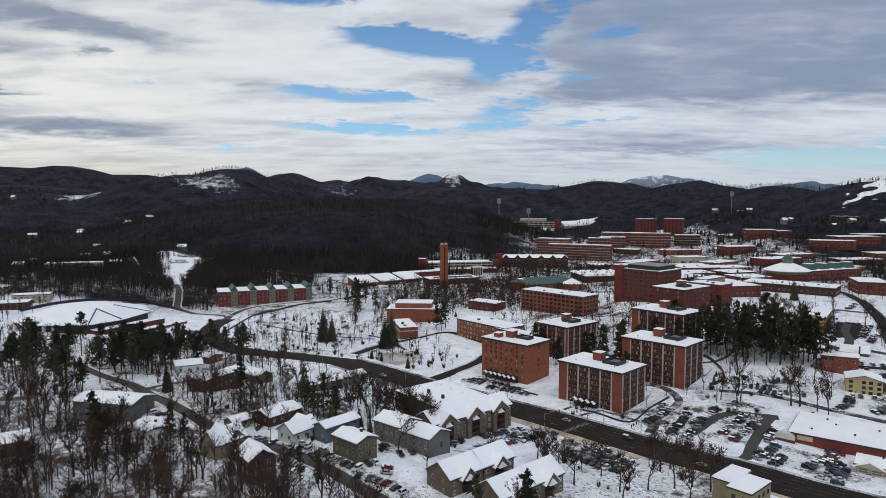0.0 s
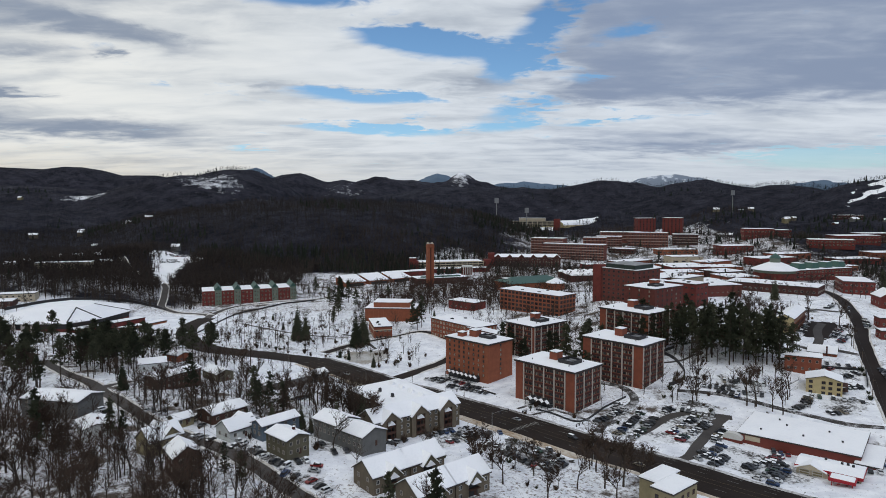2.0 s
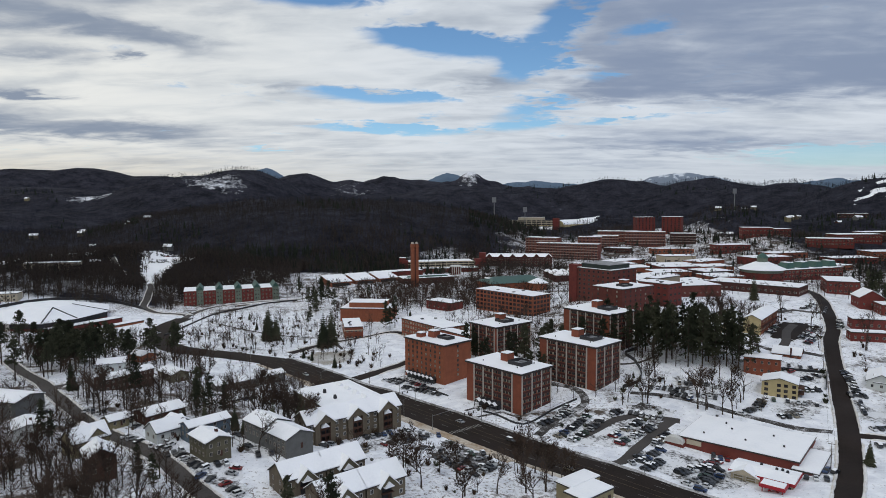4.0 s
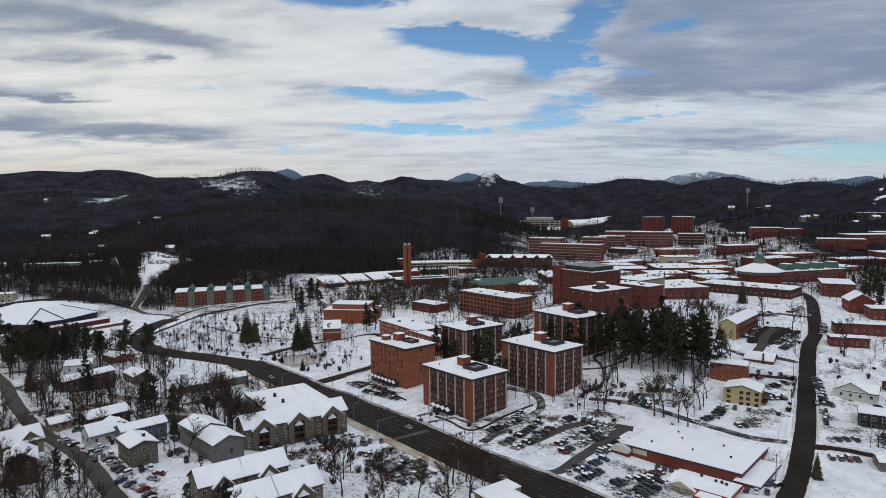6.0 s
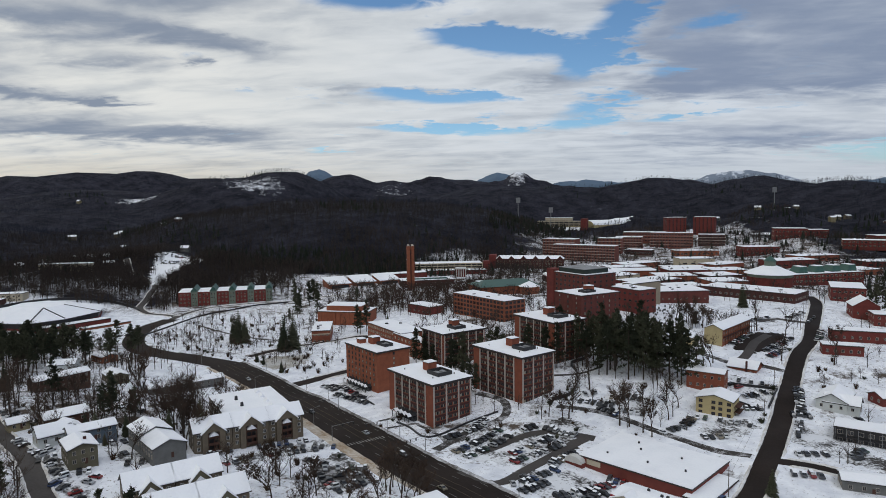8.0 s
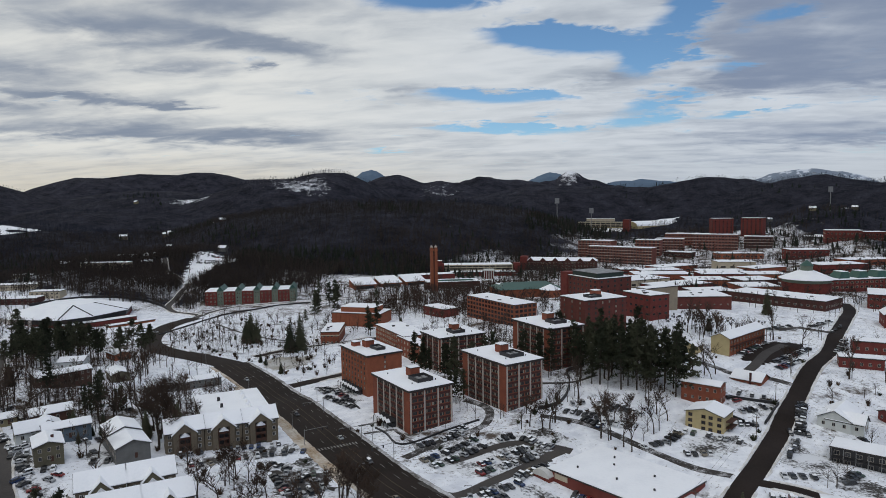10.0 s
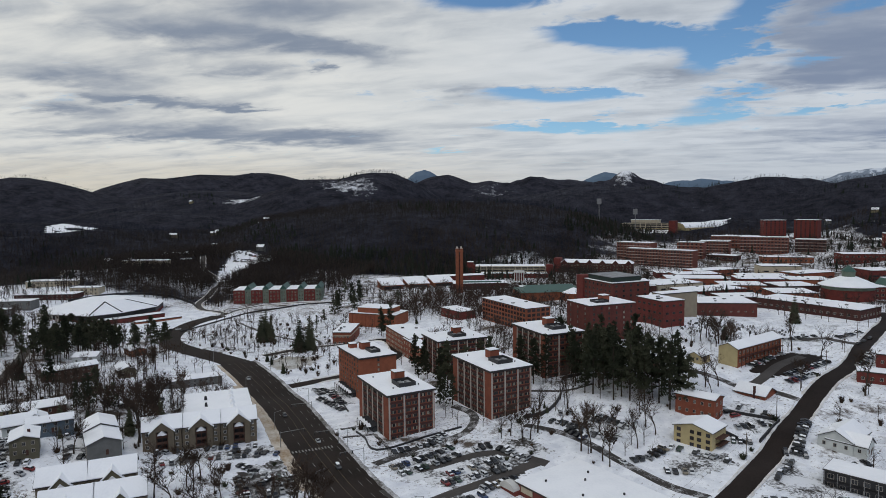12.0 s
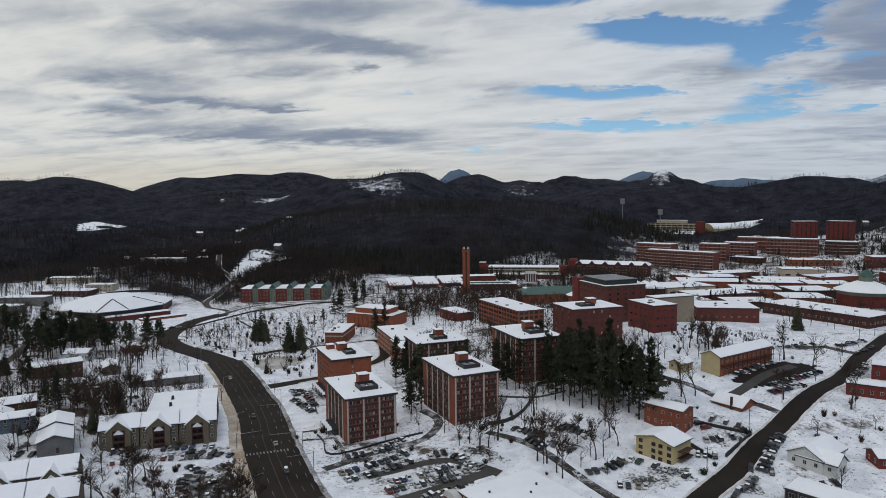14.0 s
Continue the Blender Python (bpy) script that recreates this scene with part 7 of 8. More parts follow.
for x, y in ((-65, 300), (-95, 300), (-20, 205), (-6, 196), (-130, 240), (-140, 255), (10, 186), (24, 180)):
    if free(x, y, 1.0):
        plant("pine_tree", x, y, 0.9, rs, "garden pines")
for x, y, k in ((368, 512, 0.8), (374, 516, 0.85), (380, 514, 0.8), (386, 522, 0.85), (404, 577, 0.9), (412, 584, 0.9), (420, 592, 0.95), (428, 600, 0.9), (-48, 212, 0.55), (-41, 208, 0.6), (-36, 214, 0.5), (-108, 252, 0.7), (-100, 246, 0.65)):
    if free(x, y, 0.5):
        plant("pine_tree", x, y, k, rs, "street pines")
for x, y, k in ((-61, 276, 0.55), (-35, 252, 0.3), (-35.5, 257, 0.32), (-37, 262, 0.36)):
    plant("spruce_tree", x, y, k, random.Random(int(y)), "garden spruces")
# a dark clump beside the narrow road
for x, y, k in ((-53, 284, 0.75), (-49, 291, 0.8), (-57, 281, 0.7), (-51, 297, 0.75), (-61, 289, 0.65), (-190, 372, 0.95), (-182, 379, 1.0), (-176, 384, 0.95), (-198, 368, 0.9), (-186, 388, 1.0)):
    if free(x, y, 0.5):
        plant("pine_tree", x, y, k, random.Random(int(x * 7 + y)), "garden pines")
# single bare trees
for x, y in ((171, 314), (177, 329), (184, 331), (193, 319), (161, 351), (151, 327), (146, 317), (225, 372), (223, 380), (229, 384), (273, 451), (226, 461), (231, 463), (236, 460), (239, 468), (238, 431), (284, 434), (292, 388), (266, 390), (200, 332), (196, 338),
             (140, 322), (149, 320), (175, 313), (180, 307), (183, 303), (234, 452), (242, 458), (230, 470), (-40, 280), (-25, 285), (-19, 287), (-13, 284), (-8, 288), (28, 214), (46, 222), (61, 218), (72, 222), (82, 224), (89, 226), (94, 222), (58, 232),
             (82, 246), (87, 243), (93, 240), (38, 239), (37, 248), (-19, 252), (-17, 242), (-173, 350), (-105, 290), (-85, 262), (-97, 377), (-83, 334), (-46, 339), (-50, 346), (-60, 335)):
    if free(x, y, 0.6):
        plant("bare_tree", x, y, 1.15, rs, "bare trees")
for x, y in ((-10, 268), (-13, 272), (-17, 279), (-20, 284), (-26, 289), (-31, 295), (-36, 300), (-28, 282), (-38, 312), (-22, 293), (-15, 286), (-33, 288)):
    plant("bare_tree", x, y, 1.35, rs, "tall bare trees")
LOOSE = []
# bare woods round the houses, the arena and the park
for x0, x1, y0, y1, n, k, m in ((-210, -60, 120, 222, 90, 0.95, 2.0), (-60, 30, 120, 200, 34, 0.9, 2.0), (-200, -90, 225, 330, 40, 0.9, 2.0), (-110, 0, 280, 345, 7, 0.8, 1.5), (-130, -40, 330, 410, 16, 1.05, 1.5), (-260, -180, 250, 470, 46, 0.9, 2.0),
                                (-160, -10, 425, 570, 150, 0.6, 2.0), (30, 110, 205, 245, 6, 0.85, 1.5), (-60, 90, 560, 730, 420, 0.9, 2.0), (40, 160, 430, 640, 130, 0.85, 2.0), (95, 200, 350, 470, 70, 0.95, 2.0), (-40, 200, 690, 830, 150, 0.85, 2.0), (-230, -90, 350, 480, 95, 1.05, 1.5), (-60, 10, 400, 440, 16, 0.5, 1.5), (-360, -200, 330, 490, 160, 1.1, 2), (260, 340, 340, 470, 10, 0.7, 2.5), (195, 260, 425, 480, 12, 0.75, 3), (-200, -20, 650, 740, 110, 0.9, 2)):
    for _ in range(n):
        for _ in range(12):
            x, y = rs.uniform(x0, x1), rs.uniform(y0, y1)
            if free(x, y, m) and (y > 420 or x > 0 or in_view(x, y)):
                if y < 345:
                    plant("bare_tree", x, y, k * 1.25, rs, "bare trees")
                else:
                    LOOSE.append((x, y, 13 * k))
                break
for x0, x1, y0, y1, n in ((-160, -10, 425, 570, 110), (-60, 20, 400, 440, 26), (95, 190, 280, 345, 34), (60, 100, 300, 345, 16), (-60, 60, 225, 300, 40), (200, 300, 330, 470, 40), (-140, -60, 220, 300, 26), (40, 100, 215, 260, 12)):
    for _ in range(n):
        x, y = rs.uniform(x0, x1), rs.uniform(y0, y1)
        if free(x, y, 0.8):
            bush(x, y, rs.uniform(0.8, 2.0), rs, 2 if rs.random() < 0.2 else None)

# far woods: joined stands of thin stems and twigs


def far_tree(seed, pine=False, twigs=15):
    """Corner triples and slots of one small tree, one unit high."""
    q = random.Random(seed)
    tris, slot = [], []
    lean = (q.uniform(-0.05, 0.05), q.uniform(-0.05, 0.05))
    if pine:
        for k in range(5):
            z, rad = 0.14 + 0.16 * k, 0.21 * (1 - k / 5.6)
            for j in range(6):
                a, b = j * 1.047 + k * 0.5, (j + 0.9) * 1.047 + k * 0.5
                w = rad * q.uniform(0.7, 1.25)
                tris.append(((0, 0, z + 0.26), (w * math.cos(a), w * math.sin(a), z - 0.02), (w * math.cos(b), w * math.sin(b), z + 0.02)))
                slot.append(1)
        return tris, slot
    ring0 = [(0.012 * math.cos(a), 0.012 * math.sin(a), -0.05) for a in (0, 2.09, 4.19)]
    top = (lean[0], lean[1], 0.85)
    for i in range(3):
        tris.append((ring0[i], ring0[(i + 1) % 3], top))
        slot.append(0)
    for _ in range(twigs):
        z = q.uniform(0.25, 0.82)
        a = q.uniform(0, 6.28)
        d = q.uniform(0.10, 0.26)
        p = (lean[0] * z, lean[1] * z, z)
        e = (p[0] + d * math.cos(a), p[1] + d * math.sin(a), z + q.uniform(0.08, 0.26))
        w = q.uniform(0.012, 0.034)
        tris.append(((p[0] - w * math.sin(a), p[1] + w * math.cos(a), z), (p[0] + w * math.sin(a), p[1] - w * math.cos(a), z + 0.01), e))
        slot.append(1)
    return tris, slot


def limbed_tree(seed, limbs=9, twigs=6, wide=0.010):
    """Corner triples and slots of one bare tree with limbs and twigs, one unit high."""
    q = random.Random(seed)
    tris, slot = [], []

    def blade(p, e, w, m):
        a = q.uniform(0, 6.28)
        o = (w * math.cos(a), w * math.sin(a))
        tris.append(((p[0] - o[0], p[1] - o[1], p[2]), (p[0] + o[0], p[1] + o[1], p[2]), e))
        slot.append(m)

    for a in (0, 2.09, 4.19):
        b = a + 2.09
        tris.append(((0.017 * math.cos(a), 0.017 * math.sin(a), -0.05), (0.017 * math.cos(b), 0.017 * math.sin(b), -0.05), (q.uniform(-0.03, 0.03), q.uniform(-0.03, 0.03), 0.8)))
        slot.append(0)
    for _ in range(limbs):
        z, a, d = q.uniform(0.2, 0.62), q.uniform(0, 6.28), q.uniform(0.14, 0.36)
        e = (d * math.cos(a), d * math.sin(a), min(0.97, z + q.uniform(0.12, 0.34)))
        blade((0, 0, z), e, 0.012, 0)
        for _ in range(twigs):
            t = q.uniform(0.3, 1.0)
            p = (e[0] * t, e[1] * t, z + (e[2] - z) * t)
            g = (p[0] + q.uniform(-0.11, 0.11), p[1] + q.uniform(-0.11, 0.11), p[2] + q.uniform(-0.02, 0.16))
            blade(p, g, q.uniform(0.6, 1.3) * wide, 1)
    return tris, slot


def tri_mesh(name, v, slots, mats, label):
    v = v.astype(np.float32)
    me = bpy.data.meshes.new(name)
    me.vertices.add(len(v))
    me.vertices.foreach_set("co", v.ravel())
    me.loops.add(len(v))
    me.loops.foreach_set("vertex_index", np.arange(len(v), dtype=np.int32))
    me.polygons.add(len(v) // 3)
    me.polygons.foreach_set("loop_start", np.arange(0, len(v), 3, dtype=np.int32))
    for m in mats:
        me.materials.append(m)
    me.polygons.foreach_set("material_index", slots.astype(np.int32))
    me.update()
    me.validate()
    return tagged(new(name, me), label, "woods", kind="stuff")


def stand(name, xy, heights, mats, label, pine=False, seed=3, twigs=15, limbs=0, wide=0.010):
    """Many small trees joined into one mesh."""
    q = np.random.RandomState(seed)
    kinds = [limbed_tree(seed * 10 + i, limbs, twigs, wide) if limbs else far_tree(seed * 10 + i, pine, twigs) for i in range(6)]
    xy, heights = np.array(xy), np.array(heights)
    z = ground(xy[:, 0], xy[:, 1])
    pick = q.randint(0, 6, len(xy))
    vs, sl = [], []
    for i in range(6):
        sel = pick == i
        t = np.array(kinds[i][0]).reshape(-1, 3)
        a = q.uniform(0, 6.28, sel.sum())
        c, s = np.cos(a)[:, None], np.sin(a)[:, None]
        h = heights[sel][:, None]
        x = (t[None, :, 0] * c - t[None, :, 1] * s) * h + xy[sel][:, 0:1]
        y = (t[None, :, 0] * s + t[None, :, 1] * c) * h + xy[sel][:, 1:2]
        zz = t[None, :, 2] * h + z[sel][:, None]
        vs.append(np.stack([x, y, zz], -1).reshape(-1, 3))
        sl.append(np.tile(np.array(kinds[i][1]), sel.sum()))
    return tri_mesh(name, np.concatenate(vs), np.concatenate(sl), mats, label)


q = np.random.RandomState(9)


# open clearings in the woods: centre and half-widths
CLEARINGS = [(-332, 835, 34, 26), (-318, 785, 24, 34), (-298, 735, 16, 32), (-862, 1020, 62, 62), (325, 1498, 34, 36)]


def sow(n, x0, x1, y0, y1, keep):
    x, y = q.uniform(x0, x1, n), q.uniform(y0, y1, n)
    ok = keep(x, y) > q.uniform(0.05, 1, n)
    for cx, cy, rx, ry in CLEARINGS:
        ok &= ((x - cx) / rx) ** 2 + ((y - cy) / ry) ** 2 > 1
    return np.stack([x[ok], y[ok]], -1)


def patchy(x, y, s, seed):
    return 0.5 + 0.5 * np.sin(x / s + seed) * np.sin(y / s * 1.3 + 2 * seed) + 0.25 * np.sin((x + y) / s * 2.3 + seed)


roads_far = [(p.x, p.y) for line, w in ROADS for p in line if p.y > 560]


def clear_of(xy, gap=7.0):
    keep = np.ones(len(xy), bool)
    for rx, ry in roads_far:
        keep &= (xy[:, 0] - rx) ** 2 + (xy[:, 1] - ry) ** 2 > gap * gap
    for fx, fy, a, lu, lv in FOOT:
        c, s = math.cos(radians(a)), math.sin(radians(a))
        u = (xy[:, 0] - fx) * c + (xy[:, 1] - fy) * s
        v = -(xy[:, 0] - fx) * s + (xy[:, 1] - fy) * c
        keep &= ~((u > -4) & (u < lu + 4) & (v > -5) & (v < lv + 3))
    return xy[keep]


near = clear_of(sow(12500, -760, 190, 640, 1280, wooded))
mid = np.concatenate([sow(11000, -3200, 1700, 1280, 2350, lambda x, y: wooded(x, y) * (x < y * 0.78) * (x > -1.45 * y)), sow(13000, -1300, 1300, 1280, 2150, lambda x, y: wooded(x, y) * (x < y * 0.72) * (x > -0.95 * y))])
outwest = sow(12000, -1900, -700, 480, 1280, lambda x, y: (0.25 + 0.75 * (patchy(x, y, 120, 6) > 0.35)) * (x > -1.5 * y))
fore = clear_of(np.concatenate([sow(900, -330, -40, 90, 300, lambda x, y: 0.75 + 0 * x), sow(160, -60, 40, 100, 195, lambda x, y: 0.7 + 0 * x), sow(60, -60, 5, 280, 345, lambda x, y: 0.8 + 0 * x)]), 5.0)
fore = fore[[free(a, b, 2.5) and (q.uniform() < 0.12 or in_view(a, b)) for a, b in fore]]
front = np.concatenate([sow(105, -170, -22, 168, 224, lambda x, y: 0.85 + 0 * x), sow(60, -215, -150, 222, 268, lambda x, y: 0.85 + 0 * x), sow(40, -130, -66, 225, 275, lambda x, y: 0.8 + 0 * x), sow(12, 14, 84, 218, 246, lambda x, y: 0.8 + 0 * x)])
front = front[[free(a, b, 2.0) for a, b in front]]
gardens = sow(130, -150, -60, 255, 345, lambda x, y: 0.8 + 0 * x)
gardens = gardens[[free(a, b, 1.5) for a, b in gardens]]
fore = np.concatenate([fore, front, gardens])
west = clear_of(sow(6000, -1100, -360, 380, 900, lambda x, y: 0.35 + 0.6 * wooded(x, y)))
east = clear_of(np.concatenate([sow(4200, 440, 1250, 560, 1330, lambda x, y: (0.45 + 0.5 * (patchy(x, y, 70, 8) > 0.5)) * (x < y * 0.95)), sow(700, 300, 640, 1290, 1480, lambda x, y: 0.8 + 0 * x)]), 5.0)
town = clear_of(sow(6500, 60, 620, 540, 1350, lambda x, y: 0.35 + 0.5 * (patchy(x, y, 40, 4) > 0.6)), 4.0)
foot = clear_of(np.concatenate([sow(4600, -420, -150, 660, 860, lambda x, y: 0.8 + 0 * x), sow(1500, -160, 130, 830, 1010, lambda x, y: 0.8 + 0 * x), sow(2300, -760, -300, 420, 720, lambda x, y: 0.6 + 0 * x), sow(1500, -470, -215, 600, 740, lambda x, y: 0.8 + 0 * x), sow(260, -330, -120, 655, 730, lambda x, y: 0.8 + 0 * x)]), 5.0)
stand("woods", foot, q.uniform(10, 19, len(foot)), [BARK, TWIGS_FAR], "tall bare trees at the foot of the hill", False, 13, 5, 8)
stand("woods", near, q.uniform(9, 16, len(near)), [BARK_PALE, TWIGS_FAR], "dense leafless winter woods on the hill", False, 3, 3, 5, 0.016)
stand("woods", mid, q.uniform(8, 14, len(mid)), [TWIGS_HAZE, TWIGS_HAZE], "leafless winter woods on farther hills", False, 4, 2, 4, 0.022)
slim = np.concatenate([sow(110, -135, 6, 276, 425, lambda x, y: 0.9 + 0 * x), sow(60, -120, -5, 225, 275, lambda x, y: 0.8 + 0 * x), sow(120, -170, 0, 425, 575, lambda x, y: 0.8 + 0 * x), sow(60, 100, 215, 300, 400, lambda x, y: 0.7 + 0 * x), sow(50, 195, 265, 420, 480, lambda x, y: 0.8 + 0 * x), sow(60, 240, 360, 250, 470, lambda x, y: 0.7 + 0 * x)])
slim = slim[[free(a, b, 2.0) for a, b in slim]]
stand("woods", slim, q.uniform(8, 15, len(slim)), [BARK, TWIGS], "slender bare trees between houses and lawns", False, 16, 10, 9, 0.0036)
stand("woods", west, q.uniform(9, 15, len(west)), [BARK_PALE, TWIGS_FAR], "leafless woods beyond the arena", False, 6)
stand("woods", outwest, q.uniform(9, 15, len(outwest)), [TWIGS_HAZE, TWIGS_HAZE], "leafless woods on the western slopes", False, 11, 2, 4, 0.02)
stand("woods", fore, q.uniform(9, 17, len(fore)), [BARK, TWIGS], "tangled bare trees round the houses", False, 12, 11, 15, 0.0055)
red = clear_of(np.concatenate([sow(420, -20, 70, 590, 720, lambda x, y: 0.7 + 0 * x), sow(60, -60, 0, 590, 640, lambda x, y: 0.6 + 0 * x), sow(110, 40, 110, 440, 560, lambda x, y: 0.6 + 0 * x)]), 4.0)
stand("woods", red, q.uniform(8, 13, len(red)), [BARK, TWIGS_RED], "dense reddish-brown bare trees among the halls", False, 14, 9, 10, 0.011)
stand("woods", east, q.uniform(8, 14, len(east)), [BARK_PALE, TWIGS_FAR], "leafless trees among far houses", False, 7)
stand("woods", town, q.uniform(9, 16, len(town)), [BARK, TWIGS_FAR], "bare street trees among the far halls", False, 9, 5, 8, 0.017)
stand("woods", [(a, b) for a, b, c in LOOSE], [c * q.uniform(0.75, 1.25) for a, b, c in LOOSE], [BARK, TWIGS], "bare trees of the park and the campus lawns", False, 10, 8, 11)
ever = clear_of(np.concatenate([sow(2400, -760, 190, 700, 1280, lambda x, y: wooded(x, y) * (patchy(x, y, 70, 1) > 0.80)), sow(2500, -1000, -330, 430, 900, lambda x, y: 0.4 * (patchy(x, y, 60, 3) > 0.7)), sow(900, -330, 40, 825, 930, lambda x, y: 0.6 * np.ones_like(x)), sow(420, 60, 520, 620, 1300, lambda x, y: 0.5 * np.ones_like(x)),
                               sow(500, 60, 200, 1120, 1330, lambda x, y: 0.6 * np.ones_like(x)), sow(2600, 430, 1100, 560, 1330, lambda x, y: 0.6 * (patchy(x, y, 60, 5) > 0.45)), sow(2500, -1400, 1400, 1280, 2300, lambda x, y: wooded(x, y) * (patchy(x, y, 110, 2) > 0.85))]))
stand("evergreens", ever, q.uniform(6, 15, len(ever)), [NEEDLES_FAR, NEEDLES_FAR], "dark evergreens among the woods", True, 8)

# ---- cars ----
CAR_COLOURS = {"black": (0.012, 0.012, 0.014), "dark grey": (0.05, 0.052, 0.056), "silver": (0.36, 0.37, 0.38), "white": (0.66, 0.67, 0.68), "red": (0.20, 0.014, 0.014), "blue": (0.02, 0.045, 0.12), "tan": (0.22, 0.19, 0.14), "green": (0.03, 0.06, 0.04)}
CAR_PAINT = {k: material("car_paint_" + k.replace(" ", "_"), c, tuple(v * 0.8 for v in c), 0.3, 0.4, 3.0, spec=0.5) for k, c in CAR_COLOURS.items()}


def extrude_side(profile, half, top_half, z_split):
    """A side outline drawn across the car; above z_split it leans in."""
    s = Shape()
    def wid(z):
        return half if z <= z_split else half + (top_half - half) * (z - z_split) / 0.6
    n = len(profile)
    left = [(x, wid(z), z) for x, z in profile]
    right = [(x, -wid(z), z) for x, z in profile]
    s.solid(left + right, [tuple(range(n)), tuple(reversed(range(n, 2 * n)))] + [(i, n + i, n + (i + 1) % n, (i + 1) % n) for i in range(n)])
    return s


BODIES = {}
for kind, lower, cab, roof in (
    ("sedan", [(-2.25, 0.32), (-2.28, 0.72), (-2.05, 0.90), (-1.35, 0.95), (0.95, 0.93), (1.95, 0.80), (2.22, 0.62), (2.22, 0.32)], [(-1.55, 0.94), (-0.85, 1.38), (0.35, 1.40), (1.15, 0.92)], (-0.85, 0.35, 1.40)),
    ("suv", [(-2.3, 0.38), (-2.32, 0.95), (-2.2, 1.02), (1.0, 1.02), (2.0, 0.95), (2.28, 0.75), (2.28, 0.38)], [(-2.2, 1.02), (-1.95, 1.68), (0.25, 1.70), (1.05, 1.02)], (-1.95, 0.25, 1.69)),
    ("pickup", [(-2.7, 0.45), (-2.7, 1.0), (-0.6, 1.02), (1.3, 1.02), (2.35, 0.98), (2.6, 0.78), (2.6, 0.45)], [(-0.65, 1.02), (-0.5, 1.70), (0.6, 1.72), (1.3, 1.02)], (-0.5, 0.6, 1.71))):
    BODIES[kind] = (extrude_side(lower, 0.88, 0.84, 0.9), extrude_side(cab, 0.80, 0.66, 1.0), roof)
CARS = {}


def car_proto(kind, colour, snow):
    lower, cab, roof = BODIES[kind]
    t = thing("car", pose(0, 0, -500), f"parked {colour} {kind} {'under a layer of snow' if snow else 'in the snow'}", "car", "parked cars")
    part("cabin_glass", cab.mesh("cabin_glass", [GLASS]), None, t)
    x0, x1, z = roof
    shell = Shape()
    shell.v, shell.f, shell.m = list(lower.v), list(lower.f), list(lower.m)
    shell.box(x0 - 0.05, -0.68, z - 0.02, x1 + 0.05, 0.68, z + 0.05, 0, 0.04)
    for xa, xb in ((cab.v[0][0], x0), (cab.v[3][0], x1)):
        for y in (-1, 1):
            shell.tube((xa, y * 0.80, 0.95), (xb, y * 0.67, z), 0.06, 0.05, 4)
    for x in (-1.4, 1.4):
        for y in (-0.80, 0.80):
            shell.tube((x, y - 0.11, 0.33), (x, y + 0.11, 0.33), 0.33, 0.33, 8, 1, True)
    part("body", shell.mesh("body", [CAR_PAINT[colour], TYRE]), None, t)
    if snow:
        sn = Shape().box(x0 - 0.15, -0.66, z + 0.05, x1 + 0.15, 0.66, z + 0.22, 0, 0.12)
        part("snow_layer", sn, SNOW_ROOF, t, "snow on the car roof")
        if kind != "suv":
            part("snow_layer", Shape().box(1.2, -0.72, 0.86, 2.0, 0.72, 1.0, 0, 0.08), SNOW_ROOF, t)
    return t


FAR_CARS = Shape()


def put_car(x, y, heading, rs):
    kind = rs.choices(("sedan", "suv", "pickup"), (5, 4, 1))[0]
    colour = rs.choices(list(CAR_COLOURS), (8, 6, 3, 3, 1.0, 1.4, 0.8, 0.5))[0]
    snow = rs.random() < 0.33
    key = (kind, colour, snow)
    e = 1.2
    zx = (gz(x + e * math.cos(radians(heading)), y + e * math.sin(radians(heading))) - gz(x - e * math.cos(radians(heading)), y - e * math.sin(radians(heading)))) / (2 * e)
    m = pose(x, y, gz(x, y) + 0.10, 0, 0, heading) @ pose(0, 0, 0, 0, -math.degrees(math.atan(zx)), 0)
    if y > 338 or x > 240:  # too far off to tell apart one by one
        lower, cab, roof = BODIES[kind]
        lid = Shape().box(roof[0], -0.66, roof[2], roof[1], 0.66, roof[2] + (0.2 if snow else 0.06), 0, 0.08)
        slot = 2 + list(CAR_COLOURS).index(colour)
        for shape, k in ((lower, slot), (cab, 0), (lid, 1 if snow else slot)):
            FAR_CARS.solid([m @ Vector(p) for p in shape.v], shape.f, k)
        return
    if key not in CARS:
        CARS[key] = car_proto(*key)
        CARS[key].matrix_basis = m
        return
    copy_thing(CARS[key], m)


